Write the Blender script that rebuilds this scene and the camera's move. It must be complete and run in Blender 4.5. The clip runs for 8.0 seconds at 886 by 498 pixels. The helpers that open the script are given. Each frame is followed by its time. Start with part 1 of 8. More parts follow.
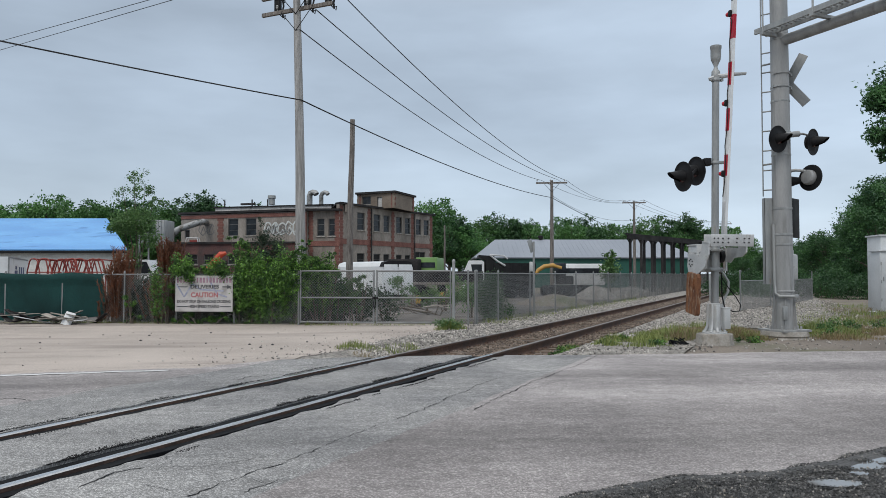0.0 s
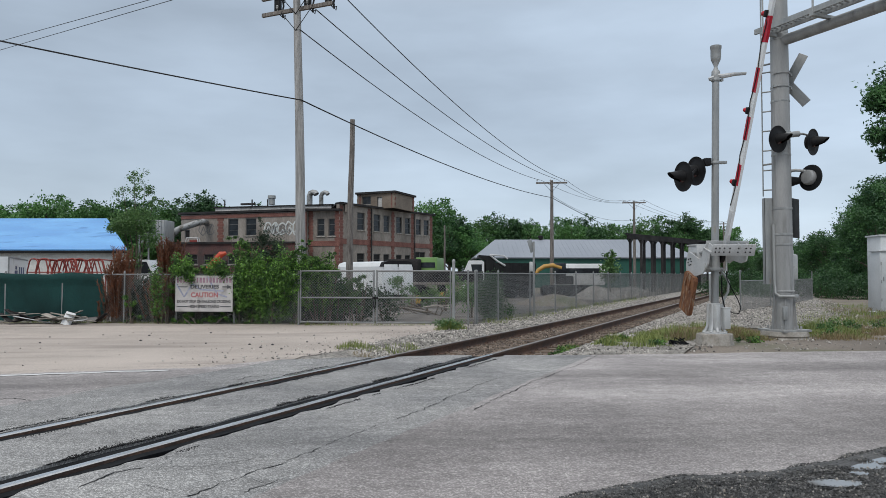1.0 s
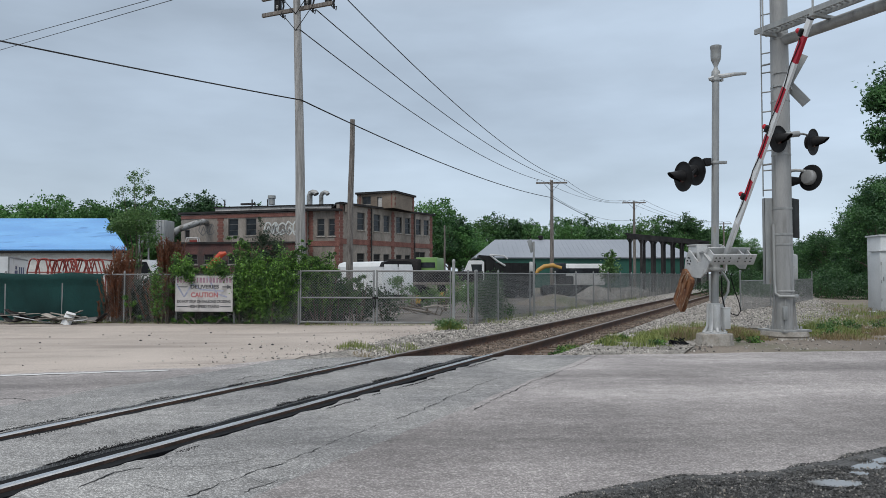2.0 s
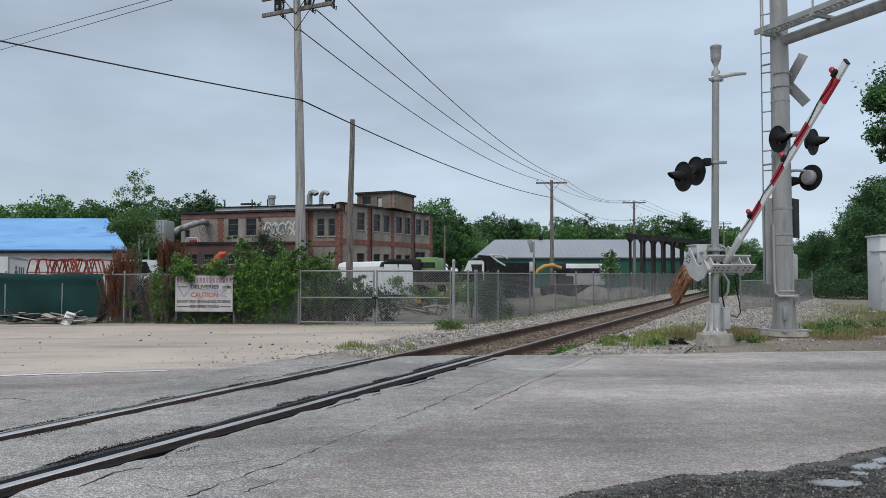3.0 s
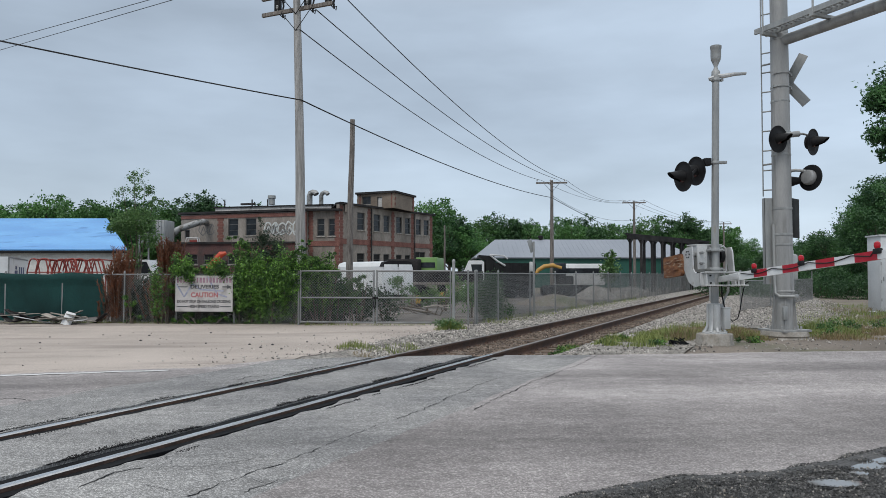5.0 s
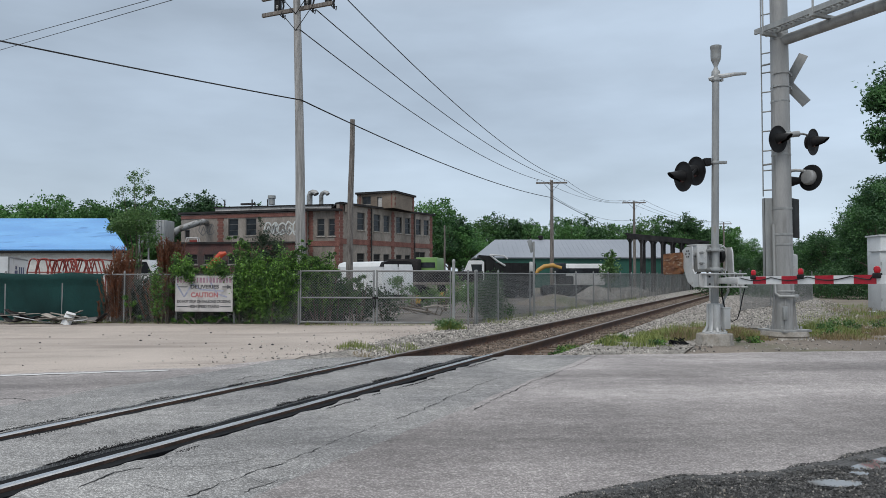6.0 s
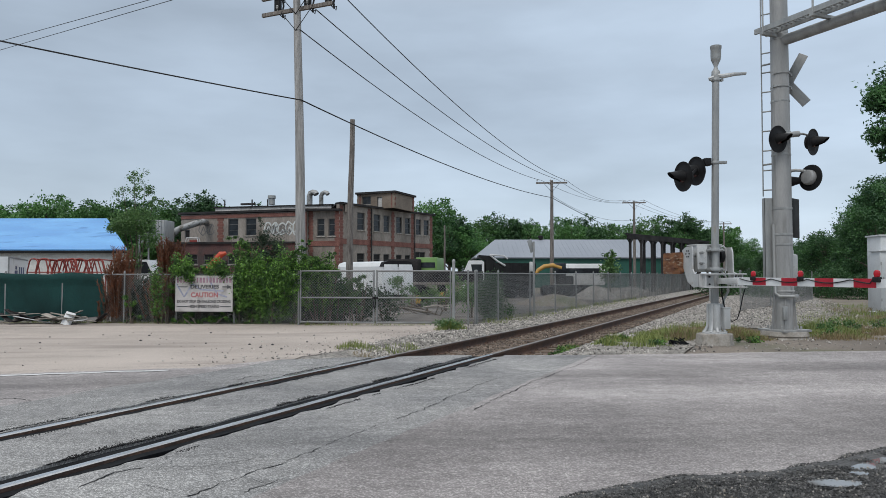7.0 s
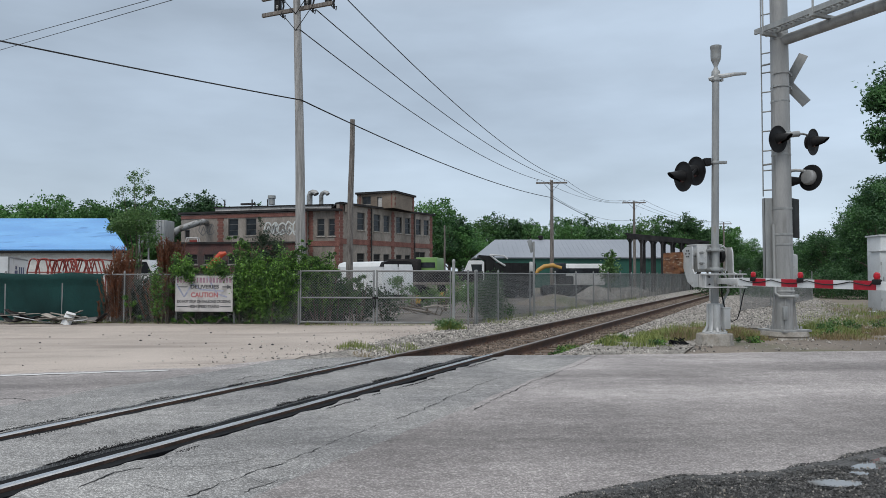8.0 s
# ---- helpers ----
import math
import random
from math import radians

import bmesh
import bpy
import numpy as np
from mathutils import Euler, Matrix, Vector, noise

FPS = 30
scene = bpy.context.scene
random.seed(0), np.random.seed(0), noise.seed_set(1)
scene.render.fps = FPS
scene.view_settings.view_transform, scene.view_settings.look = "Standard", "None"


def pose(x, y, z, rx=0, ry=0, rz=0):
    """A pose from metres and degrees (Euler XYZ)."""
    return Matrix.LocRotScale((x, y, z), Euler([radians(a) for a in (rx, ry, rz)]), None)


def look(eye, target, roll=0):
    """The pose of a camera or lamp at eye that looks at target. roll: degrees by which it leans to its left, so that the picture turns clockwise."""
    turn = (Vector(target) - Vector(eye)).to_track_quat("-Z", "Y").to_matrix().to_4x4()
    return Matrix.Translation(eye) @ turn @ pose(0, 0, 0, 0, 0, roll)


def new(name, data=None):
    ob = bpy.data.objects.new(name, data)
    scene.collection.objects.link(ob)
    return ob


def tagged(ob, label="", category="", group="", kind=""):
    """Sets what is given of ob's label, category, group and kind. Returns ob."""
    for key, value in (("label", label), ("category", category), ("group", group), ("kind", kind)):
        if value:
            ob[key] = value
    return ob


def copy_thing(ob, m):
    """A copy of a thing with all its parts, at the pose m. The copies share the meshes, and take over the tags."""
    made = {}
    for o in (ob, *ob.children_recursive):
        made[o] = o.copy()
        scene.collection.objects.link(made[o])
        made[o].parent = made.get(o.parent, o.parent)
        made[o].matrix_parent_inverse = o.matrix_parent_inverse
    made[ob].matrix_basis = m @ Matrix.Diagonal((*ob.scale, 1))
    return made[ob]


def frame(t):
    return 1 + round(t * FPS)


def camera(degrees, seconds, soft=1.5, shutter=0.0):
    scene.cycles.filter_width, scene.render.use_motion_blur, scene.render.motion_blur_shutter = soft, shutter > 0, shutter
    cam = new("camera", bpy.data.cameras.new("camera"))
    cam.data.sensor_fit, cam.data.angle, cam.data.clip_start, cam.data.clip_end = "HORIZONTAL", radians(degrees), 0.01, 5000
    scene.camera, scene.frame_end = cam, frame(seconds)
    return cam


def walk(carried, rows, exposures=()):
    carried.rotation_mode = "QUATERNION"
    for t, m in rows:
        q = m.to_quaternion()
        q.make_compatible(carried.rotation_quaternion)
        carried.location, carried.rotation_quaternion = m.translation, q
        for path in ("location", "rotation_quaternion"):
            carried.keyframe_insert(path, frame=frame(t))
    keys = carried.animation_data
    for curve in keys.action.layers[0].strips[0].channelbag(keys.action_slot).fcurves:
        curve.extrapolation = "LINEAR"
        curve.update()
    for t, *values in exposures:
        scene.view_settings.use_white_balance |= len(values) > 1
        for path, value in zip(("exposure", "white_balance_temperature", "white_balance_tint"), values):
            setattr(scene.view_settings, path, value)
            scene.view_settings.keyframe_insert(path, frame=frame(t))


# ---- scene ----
# ---------------- camera: stands still ----------------
cam = camera(62.0, 8.0, soft=0.72)
EYE = pose(0, 0, 1.4, 91.975, 0, 0)
walk(cam, [(0.0, EYE), (8.0, EYE)])

# ---------------- overcast sky and veiled sun ----------------
scene.view_settings.exposure = 0.19
world = bpy.data.worlds.new("overcast_sky")
scene.world = world
world.use_nodes = True
wn, wl = world.node_tree.nodes, world.node_tree.links
wn.clear()
w_out = wn.new("ShaderNodeOutputWorld")
w_mix = wn.new("ShaderNodeMixShader")
w_sky = wn.new("ShaderNodeTexSky")
w_sky.sky_type = "NISHITA"
w_sky.sun_disc = False
w_sky.sun_elevation = radians(52)
w_sky.sun_rotation = radians(205)
w_blue = wn.new("ShaderNodeBackground")
w_blue.inputs["Strength"].default_value = 0.1
wl.new(w_sky.outputs[0], w_blue.inputs["Color"])
w_co = wn.new("ShaderNodeTexCoord")
w_sep = wn.new("ShaderNodeSeparateXYZ")
wl.new(w_co.outputs["Generated"], w_sep.inputs[0])
w_ramp = wn.new("ShaderNodeValToRGB")      # cloud deck: pale at the horizon, greyer above it, bright again overhead
els = w_ramp.color_ramp.elements
els[0].position, els[0].color = 0.0, (0.545, 0.635, 0.73, 1)
els[1].position, els[1].color = 1.0, (0.88, 0.92, 0.96, 1)
for p, c in ((0.08, (0.485, 0.58, 0.685, 1)), (0.20, (0.44, 0.53, 0.64, 1)), (0.34, (0.425, 0.51, 0.615, 1)), (0.55, (0.68, 0.73, 0.79, 1))):
    e = els.new(p)
    e.color = c
wl.new(w_sep.outputs["Z"], w_ramp.inputs[0])
w_map = wn.new("ShaderNodeMapping")
w_map.inputs["Scale"].default_value = (1.5, 1.5, 5.5)
w_map.inputs["Rotation"].default_value = (0.0, 0.16, 0.0)
w_noise = wn.new("ShaderNodeTexNoise")
w_noise.inputs["Scale"].default_value = 2.0
w_noise.inputs["Detail"].default_value = 5.0
w_noise.inputs["Roughness"].default_value = 0.5
wl.new(w_co.outputs["Generated"], w_map.inputs[0])
wl.new(w_map.outputs[0], w_noise.inputs["Vector"])
w_rng = wn.new("ShaderNodeMapRange")
for k, v in (("From Min", 0.32), ("From Max", 0.68), ("To Min", 0.86), ("To Max", 1.14)):
    w_rng.inputs[k].default_value = v
wl.new(w_noise.outputs["Fac"], w_rng.inputs["Value"])
w_mul = wn.new("ShaderNodeVectorMath")
w_mul.operation = "SCALE"
wl.new(w_ramp.outputs[0], w_mul.inputs[0])
wl.new(w_rng.outputs[0], w_mul.inputs["Scale"])
w_side = wn.new("ShaderNodeMapRange")         # the deck thins towards the east
for k, v in (("From Min", -0.6), ("From Max", 0.6), ("To Min", 0.88), ("To Max", 1.10)):
    w_side.inputs[k].default_value = v
wl.new(w_sep.outputs["X"], w_side.inputs["Value"])
w_mul2 = wn.new("ShaderNodeVectorMath")
w_mul2.operation = "SCALE"
wl.new(w_mul.outputs[0], w_mul2.inputs[0])
wl.new(w_side.outputs[0], w_mul2.inputs["Scale"])
w_cloud = wn.new("ShaderNodeBackground")
wl.new(w_mul2.outputs[0], w_cloud.inputs["Color"])
w_mix.inputs[0].default_value = 0.9
wl.new(w_blue.outputs[0], w_mix.inputs[1])
wl.new(w_cloud.outputs[0], w_mix.inputs[2])
wl.new(w_mix.outputs[0], w_out.inputs["Surface"])

sun = new("sun", bpy.data.lights.new("sun", "SUN"))
sun.data.energy = 1.1
sun.data.angle = radians(25)
sun.data.color = (1.0, 0.96, 0.91)
SUN_FROM = Vector((math.sin(radians(205)) * math.cos(radians(52)), math.cos(radians(205)) * math.cos(radians(52)), math.sin(radians(52))))
sun.matrix_world = look(SUN_FROM * 50, (0, 0, 0))


# ---------------- materials ----------------
def surface(name, c1, c2, scale=1.0, rough=0.8, metal=0.0, fine=18.0, bump=0.25, grain=0.25, spread=(0.35, 0.65),
            stretch=(1, 1, 1), spot=None, spot_scale=3.0, spot_cut=(0.55, 0.62), spot_stretch=None, vary=0.0, rough_vary=0.1, where="Object", depth=0.01,
            grain_cut=(0.25, 0.75), island=0.0, spec=0.5):
    """Two tones mixed by broad noise, a fine grain over them, stains, relief."""
    m = bpy.data.materials.new(name)
    m.use_nodes = True
    nt = m.node_tree
    n, k = nt.nodes, nt.links
    bsdf = n["Principled BSDF"]
    co = n.new("ShaderNodeTexCoord")
    mp = n.new("ShaderNodeMapping")
    mp.inputs["Scale"].default_value = stretch
    k.new(co.outputs[where], mp.inputs[0])

    def noisy(sc, detail=4.0, other=None):
        t = n.new("ShaderNodeTexNoise")
        t.inputs["Scale"].default_value = sc
        t.inputs["Detail"].default_value = detail
        if other is not None:
            m2 = n.new("ShaderNodeMapping")
            m2.inputs["Scale"].default_value = other[:3]
            m2.inputs["Rotation"].default_value = (0, 0, radians(other[3]))
            k.new(co.outputs[where], m2.inputs[0])
            k.new(m2.outputs[0], t.inputs["Vector"])
        else:
            k.new(mp.outputs[0], t.inputs["Vector"])
        return t.outputs["Fac"]

    def ranged(sock, a, b, lo=0.0, hi=1.0):
        r = n.new("ShaderNodeMapRange")
        for key, v in (("From Min", a), ("From Max", b), ("To Min", lo), ("To Max", hi)):
            r.inputs[key].default_value = v
        k.new(sock, r.inputs["Value"])
        return r.outputs[0]

    def mixed(fac, a, b, mode="MIX"):
        x = n.new("ShaderNodeMix")
        x.data_type, x.blend_type = "RGBA", mode
        if isinstance(fac, float):
            x.inputs[0].default_value = fac
        else:
            k.new(fac, x.inputs[0])
        for i, v in ((6, a), (7, b)):
            if isinstance(v, tuple):
                x.inputs[i].default_value = (*v[:3], 1)
            else:
                k.new(v, x.inputs[i])
        return x.outputs[2]

    broad = noisy(scale)
    col = mixed(ranged(broad, *spread), c1, c2)
    if spot:
        col = mixed(ranged(noisy(spot_scale, 6.0, spot_stretch), *spot_cut), col, spot)
    g = noisy(fine, 3.0)
    gv = ranged(g, *grain_cut, 1 - grain, 1 + grain)
    if island:
        ge = n.new("ShaderNodeNewGeometry")
        mi = n.new("ShaderNodeMath")
        mi.operation = "MULTIPLY"
        k.new(gv, mi.inputs[0])
        k.new(ranged(ge.outputs["Random Per Island"], 0, 1, 1 - island, 1 + island), mi.inputs[1])
        gv = mi.outputs[0]
    if vary:
        oi = n.new("ShaderNodeObjectInfo")
        rv = ranged(oi.outputs["Random"], 0, 1, 1 - vary, 1 + vary)
        mm = n.new("ShaderNodeMath")
        mm.operation = "MULTIPLY"
        k.new(gv, mm.inputs[0])
        k.new(rv, mm.inputs[1])
        gv = mm.outputs[0]
    sc = n.new("ShaderNodeVectorMath")
    sc.operation = "SCALE"
    k.new(col, sc.inputs[0])
    k.new(gv, sc.inputs["Scale"])
    k.new(sc.outputs[0], bsdf.inputs["Base Color"])
    k.new(ranged(broad, 0.3, 0.7, rough - rough_vary, min(1.0, rough + rough_vary)), bsdf.inputs["Roughness"])
    bsdf.inputs["Metallic"].default_value = metal
    bsdf.inputs["Specular IOR Level"].default_value = spec
    if bump:
        bp = n.new("ShaderNodeBump")
        bp.inputs["Strength"].default_value = bump
        bp.inputs["Distance"].default_value = depth
        k.new(g, bp.inputs["Height"])
        k.new(bp.outputs[0], bsdf.inputs["Normal"])
    return m


def leafy(name, c1, c2, rough=0.55, scale=0.6, power=1.0, single=0.55, through_light=0.25):
    """Leaves: each one its own tone, clumps lighter and darker, a little light let through."""
    m = bpy.data.materials.new(name)
    m.use_nodes = True
    nt = m.node_tree
    n, k = nt.nodes, nt.links
    bsdf = n["Principled BSDF"]
    ge = n.new("ShaderNodeNewGeometry")
    co = n.new("ShaderNodeTexCoord")
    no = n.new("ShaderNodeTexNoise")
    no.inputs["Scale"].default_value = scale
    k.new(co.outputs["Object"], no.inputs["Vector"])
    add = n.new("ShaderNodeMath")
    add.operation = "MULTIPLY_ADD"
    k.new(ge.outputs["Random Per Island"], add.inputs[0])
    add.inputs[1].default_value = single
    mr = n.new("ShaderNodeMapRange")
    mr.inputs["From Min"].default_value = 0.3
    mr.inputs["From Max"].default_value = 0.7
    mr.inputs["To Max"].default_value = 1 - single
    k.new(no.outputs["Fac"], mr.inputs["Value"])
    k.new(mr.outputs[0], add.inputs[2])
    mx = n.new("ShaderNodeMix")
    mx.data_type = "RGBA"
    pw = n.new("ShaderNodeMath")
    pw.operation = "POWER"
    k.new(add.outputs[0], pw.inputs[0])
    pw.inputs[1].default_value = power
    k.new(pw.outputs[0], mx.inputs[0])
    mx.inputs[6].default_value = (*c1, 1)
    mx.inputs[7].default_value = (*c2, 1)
    oi = n.new("ShaderNodeObjectInfo")
    r2 = n.new("ShaderNodeMapRange")
    r2.inputs["To Min"].default_value = 0.78
    r2.inputs["To Max"].default_value = 1.22
    k.new(oi.outputs["Random"], r2.inputs["Value"])
    sc = n.new("ShaderNodeVectorMath")
    sc.operation = "SCALE"
    k.new(mx.outputs[2], sc.inputs[0])
    k.new(r2.outputs[0], sc.inputs["Scale"])
    k.new(sc.outputs[0], bsdf.inputs["Base Color"])
    bsdf.inputs["Roughness"].default_value = rough
    tr = n.new("ShaderNodeBsdfTranslucent")
    k.new(sc.outputs[0], tr.inputs["Color"])
    ms = n.new("ShaderNodeMixShader")
    ms.inputs[0].default_value = through_light
    k.new(bsdf.outputs[0], ms.inputs[1])
    k.new(tr.outputs[0], ms.inputs[2])
    k.new(ms.outputs[0], n["Material Output"].inputs["Surface"])
    return m


def clear(name, tint, rough=0.05, ior=1.45):
    m = bpy.data.materials.new(name)
    m.use_nodes = True
    b = m.node_tree.nodes["Principled BSDF"]
    b.inputs["Base Color"].default_value = (*tint, 1)
    b.inputs["Roughness"].default_value = rough
    b.inputs["IOR"].default_value = ior
    b.inputs["Transmission Weight"].default_value = 0.6
    return m


def paving(name, fresh, worn, lanes=0.0, grit=0.5, cell=95.0):
    """Worn asphalt: stone chips cell by cell, broad worn patches, streaks along the road and oil-dark lane middles."""
    m = bpy.data.materials.new(name)
    m.use_nodes = True
    n, k = m.node_tree.nodes, m.node_tree.links
    bsdf = n["Principled BSDF"]
    co = n.new("ShaderNodeTexCoord")

    def noisy(scale, detail, stretch, turn):
        mp = n.new("ShaderNodeMapping")
        mp.inputs["Scale"].default_value = stretch
        mp.inputs["Rotation"].default_value = (0, 0, radians(turn))
        k.new(co.outputs["Object"], mp.inputs[0])
        t = n.new("ShaderNodeTexNoise")
        t.inputs["Scale"].default_value = scale
        t.inputs["Detail"].default_value = detail
        k.new(mp.outputs[0], t.inputs["Vector"])
        return t.outputs["Fac"]

    def ranged(sock, a, b, lo, hi):
        r = n.new("ShaderNodeMapRange")
        for key, v in (("From Min", a), ("From Max", b), ("To Min", lo), ("To Max", hi)):
            r.inputs[key].default_value = v
        k.new(sock, r.inputs["Value"])
        return r.outputs[0]

    def times(a, b):
        x = n.new("ShaderNodeMath")
        x.operation = "MULTIPLY"
        k.new(a, x.inputs[0])
        k.new(b, x.inputs[1])
        return x.outputs[0]

    mix = n.new("ShaderNodeMix")
    mix.data_type = "RGBA"
    k.new(ranged(noisy(0.5, 5.0, (1, 1, 1), 0), 0.36, 0.64, 0, 1), mix.inputs[0])
    mix.inputs[6].default_value = (*fresh, 1)
    mix.inputs[7].default_value = (*worn, 1)
    vo = n.new("ShaderNodeTexVoronoi")
    vo.inputs["Scale"].default_value = cell
    k.new(co.outputs["Object"], vo.inputs["Vector"])
    sp = n.new("ShaderNodeSeparateColor")
    k.new(vo.outputs["Color"], sp.inputs[0])
    pw = n.new("ShaderNodeMath")
    pw.operation = "POWER"
    k.new(sp.outputs[0], pw.inputs[0])
    pw.inputs[1].default_value = 2.6
    f = ranged(pw.outputs[0], 0, 1, 1 - 0.3 * grit, 1 + 1.5 * grit)
    f = times(f, ranged(noisy(1.0, 5.0, (0.10, 0.9, 1), -8), 0.35, 0.68, 1.10, 0.80))
    f = times(f, ranged(noisy(7.0, 6.0, (0.6, 1, 1), -24), 0.30, 0.70, 0.86, 1.14))
    f = times(f, ranged(noisy(30.0, 3.0, (1, 1, 1), 0), 0.30, 0.70, 0.84, 1.16))
    f = times(f, ranged(noisy(3.0, 5.0, (0.2, 1, 1), -8), 0.30, 0.70, 0.93, 1.07))
    if lanes:
        dot = n.new("ShaderNodeVectorMath")
        dot.operation = "DOT_PRODUCT"
        k.new(co.outputs["Object"], dot.inputs[0])
        dot.inputs[1].default_value = (-0.139, 0.99, 0)
        wob = n.new("ShaderNodeMath")
        wob.operation = "MULTIPLY_ADD"
        k.new(noisy(0.5, 4.0, (0.3, 1, 1), -8), wob.inputs[0])
        wob.inputs[1].default_value = 1.6
        k.new(dot.outputs["Value"], wob.inputs[2])
        rm = n.new("ShaderNodeValToRGB")
        e = rm.color_ramp.elements
        e[0].position, e[0].color = 0.0, (0.75, 0.75, 0.75, 1)
        e[1].position, e[1].color = 1.0, (1, 1, 1, 1)
        for p, v in ((0.33, 0.85), (0.43, 0.5), (0.49, 0.38), (0.54, 0.6), (0.61, 0.86), (0.69, 0.84), (0.73, 0.42), (0.77, 0.6), (0.81, 1.0)):
            el = e.new(p)
            el.color = (v, v, v, 1)
        k.new(ranged(wob.outputs[0], 0, 15, 0, 1), rm.inputs[0])
        f = times(f, ranged(rm.outputs[0], 0, 1, 1 - lanes, 1 + 0.3 * lanes))
    sc = n.new("ShaderNodeVectorMath")
    sc.operation = "SCALE"
    k.new(mix.outputs[2], sc.inputs[0])
    k.new(f, sc.inputs["Scale"])
    k.new(sc.outputs[0], bsdf.inputs["Base Color"])
    bsdf.inputs["Roughness"].default_value = 0.92
    bsdf.inputs["Specular IOR Level"].default_value = 0.3
    bp = n.new("ShaderNodeBump")
    bp.inputs["Strength"].default_value = 0.5
    bp.inputs["Distance"].default_value = 0.004
    k.new(vo.outputs["Distance"], bp.inputs["Height"])
    k.new(bp.outputs[0], bsdf.inputs["Normal"])
    return m


ASPHALT = paving("crossing_asphalt", (0.18, 0.178, 0.177), (0.275, 0.27, 0.262), grit=0.8, cell=115)
OLDASPHALT = paving("sun_bleached_asphalt", (0.235, 0.217, 0.212), (0.332, 0.308, 0.299), lanes=0.62, grit=0.55, cell=95)
SAND = surface("sandy_dirt", (0.375, 0.324, 0.284), (0.50, 0.436, 0.385), 0.3, 0.95, fine=40, bump=0.7, grain=0.28, depth=0.02,
               spot=(0.25, 0.215, 0.19), spot_scale=1.2, spot_cut=(0.52, 0.74), spot_stretch=(0.15, 0.8, 1, -14))
EARTH = surface("bare_earth", (0.135, 0.113, 0.092), (0.25, 0.212, 0.175), 0.25, 0.95, fine=20, bump=0.6, grain=0.35, depth=0.03,
                spot=(0.11, 0.12, 0.06), spot_scale=0.35, spot_cut=(0.52, 0.66))
# yard dirt kept darker than bare_earth, with the fence-side shade in its colour
YARD = surface("yard_dirt", (0.06, 0.053, 0.047), (0.15, 0.132, 0.115), 0.5, 0.95, fine=18, bump=0.6, grain=0.35, depth=0.03,
               spot=(0.20, 0.18, 0.16), spot_scale=0.8, spot_cut=(0.56, 0.7))
BALLAST = surface("ballast", (0.20, 0.185, 0.165), (0.36, 0.335, 0.30), 2.0, 0.95, fine=22, bump=1.0, grain=0.6, depth=0.05)
STONE = surface("ballast_stone", (0.215, 0.20, 0.182), (0.43, 0.40, 0.365), 3.0, 0.9, fine=30, bump=0.3, grain=0.3, island=0.7)
RUSTSTONE = surface("stained_ballast", (0.10, 0.075, 0.058), (0.235, 0.185, 0.148), 3.0, 0.95, fine=30, bump=0.3, grain=0.3, island=0.6)
DARKSTONE = surface("wet_gravel", (0.03, 0.029, 0.028), (0.085, 0.082, 0.078), 5.0, 0.55, fine=40, bump=0.5, grain=0.5, depth=0.02)
WETSTONE = surface("gravel_stone", (0.022, 0.022, 0.022), (0.13, 0.126, 0.12), 14.0, 0.5, fine=40, bump=0.3, grain=0.4, island=0.85)
TAR = surface("tar", (0.014, 0.014, 0.015), (0.04, 0.04, 0.04), 4.0, 0.9, fine=40, bump=0.5, grain=0.4, spec=0.1)
RAILTOP = surface("polished_rail", (0.54, 0.52, 0.505), (0.66, 0.64, 0.62), 1.5, 0.2, 0.85, fine=30, bump=0.03, grain=0.12, rough_vary=0.04)
# the same rail head further off, dark tree reflections put into its colour
RAILDIM = surface("rail_head_dim_reflection", (0.15, 0.125, 0.11), (0.27, 0.24, 0.22), 3.0, 0.5, 0.5, fine=30, bump=0.05, grain=0.2)
RUST = surface("rail_rust", (0.055, 0.032, 0.024), (0.115, 0.066, 0.046), 2.0, 0.9, fine=25, bump=0.4, grain=0.35)
OLDRUST = surface("rusted_plate", (0.11, 0.04, 0.018), (0.26, 0.115, 0.05), 6.0, 0.85, fine=40, bump=0.5, grain=0.35,
                  spot=(0.36, 0.28, 0.20), spot_scale=9.0, spot_cut=(0.54, 0.68), spot_stretch=(0.45, 1, 1.9, 0), stretch=(0.6, 1, 2.2))
TIE = surface("weathered_tie", (0.085, 0.06, 0.045), (0.17, 0.13, 0.10), 2.0, 0.95, fine=14, bump=0.7, grain=0.4, vary=0.25, stretch=(1, 6, 6))
GALV = surface("galvanised_steel", (0.27, 0.28, 0.28), (0.37, 0.38, 0.375), 2.5, 0.55, 0.35, fine=30, bump=0.1, grain=0.08,
               spot=(0.30, 0.28, 0.25), spot_scale=4.0, spot_cut=(0.62, 0.75), stretch=(3, 3, 0.6))
MASTGREY = surface("weathered_aluminium", (0.28, 0.283, 0.28), (0.38, 0.382, 0.377), 1.6, 0.6, 0.3, fine=30, bump=0.1, grain=0.08,
                   spot=(0.205, 0.204, 0.198), spot_scale=2.2, spot_cut=(0.58, 0.74), stretch=(3, 3, 0.35))
DULLGALV = surface("dull_galvanised_pipe", (0.19, 0.197, 0.197), (0.28, 0.287, 0.285), 2.5, 0.6, 0.3, fine=30, bump=0.1, grain=0.1)
DUCT = surface("patched_duct", (0.24, 0.245, 0.24), (0.36, 0.365, 0.36), 1.6, 0.55, 0.3, fine=14, bump=0.15, grain=0.15,
               spot=(0.12, 0.115, 0.10), spot_scale=2.2, spot_cut=(0.5, 0.6))
LINKWIRE = surface("aged_wire", (0.25, 0.258, 0.264), (0.35, 0.36, 0.366), 1.0, 0.6, 0.3, fine=12, bump=0, grain=0.2)
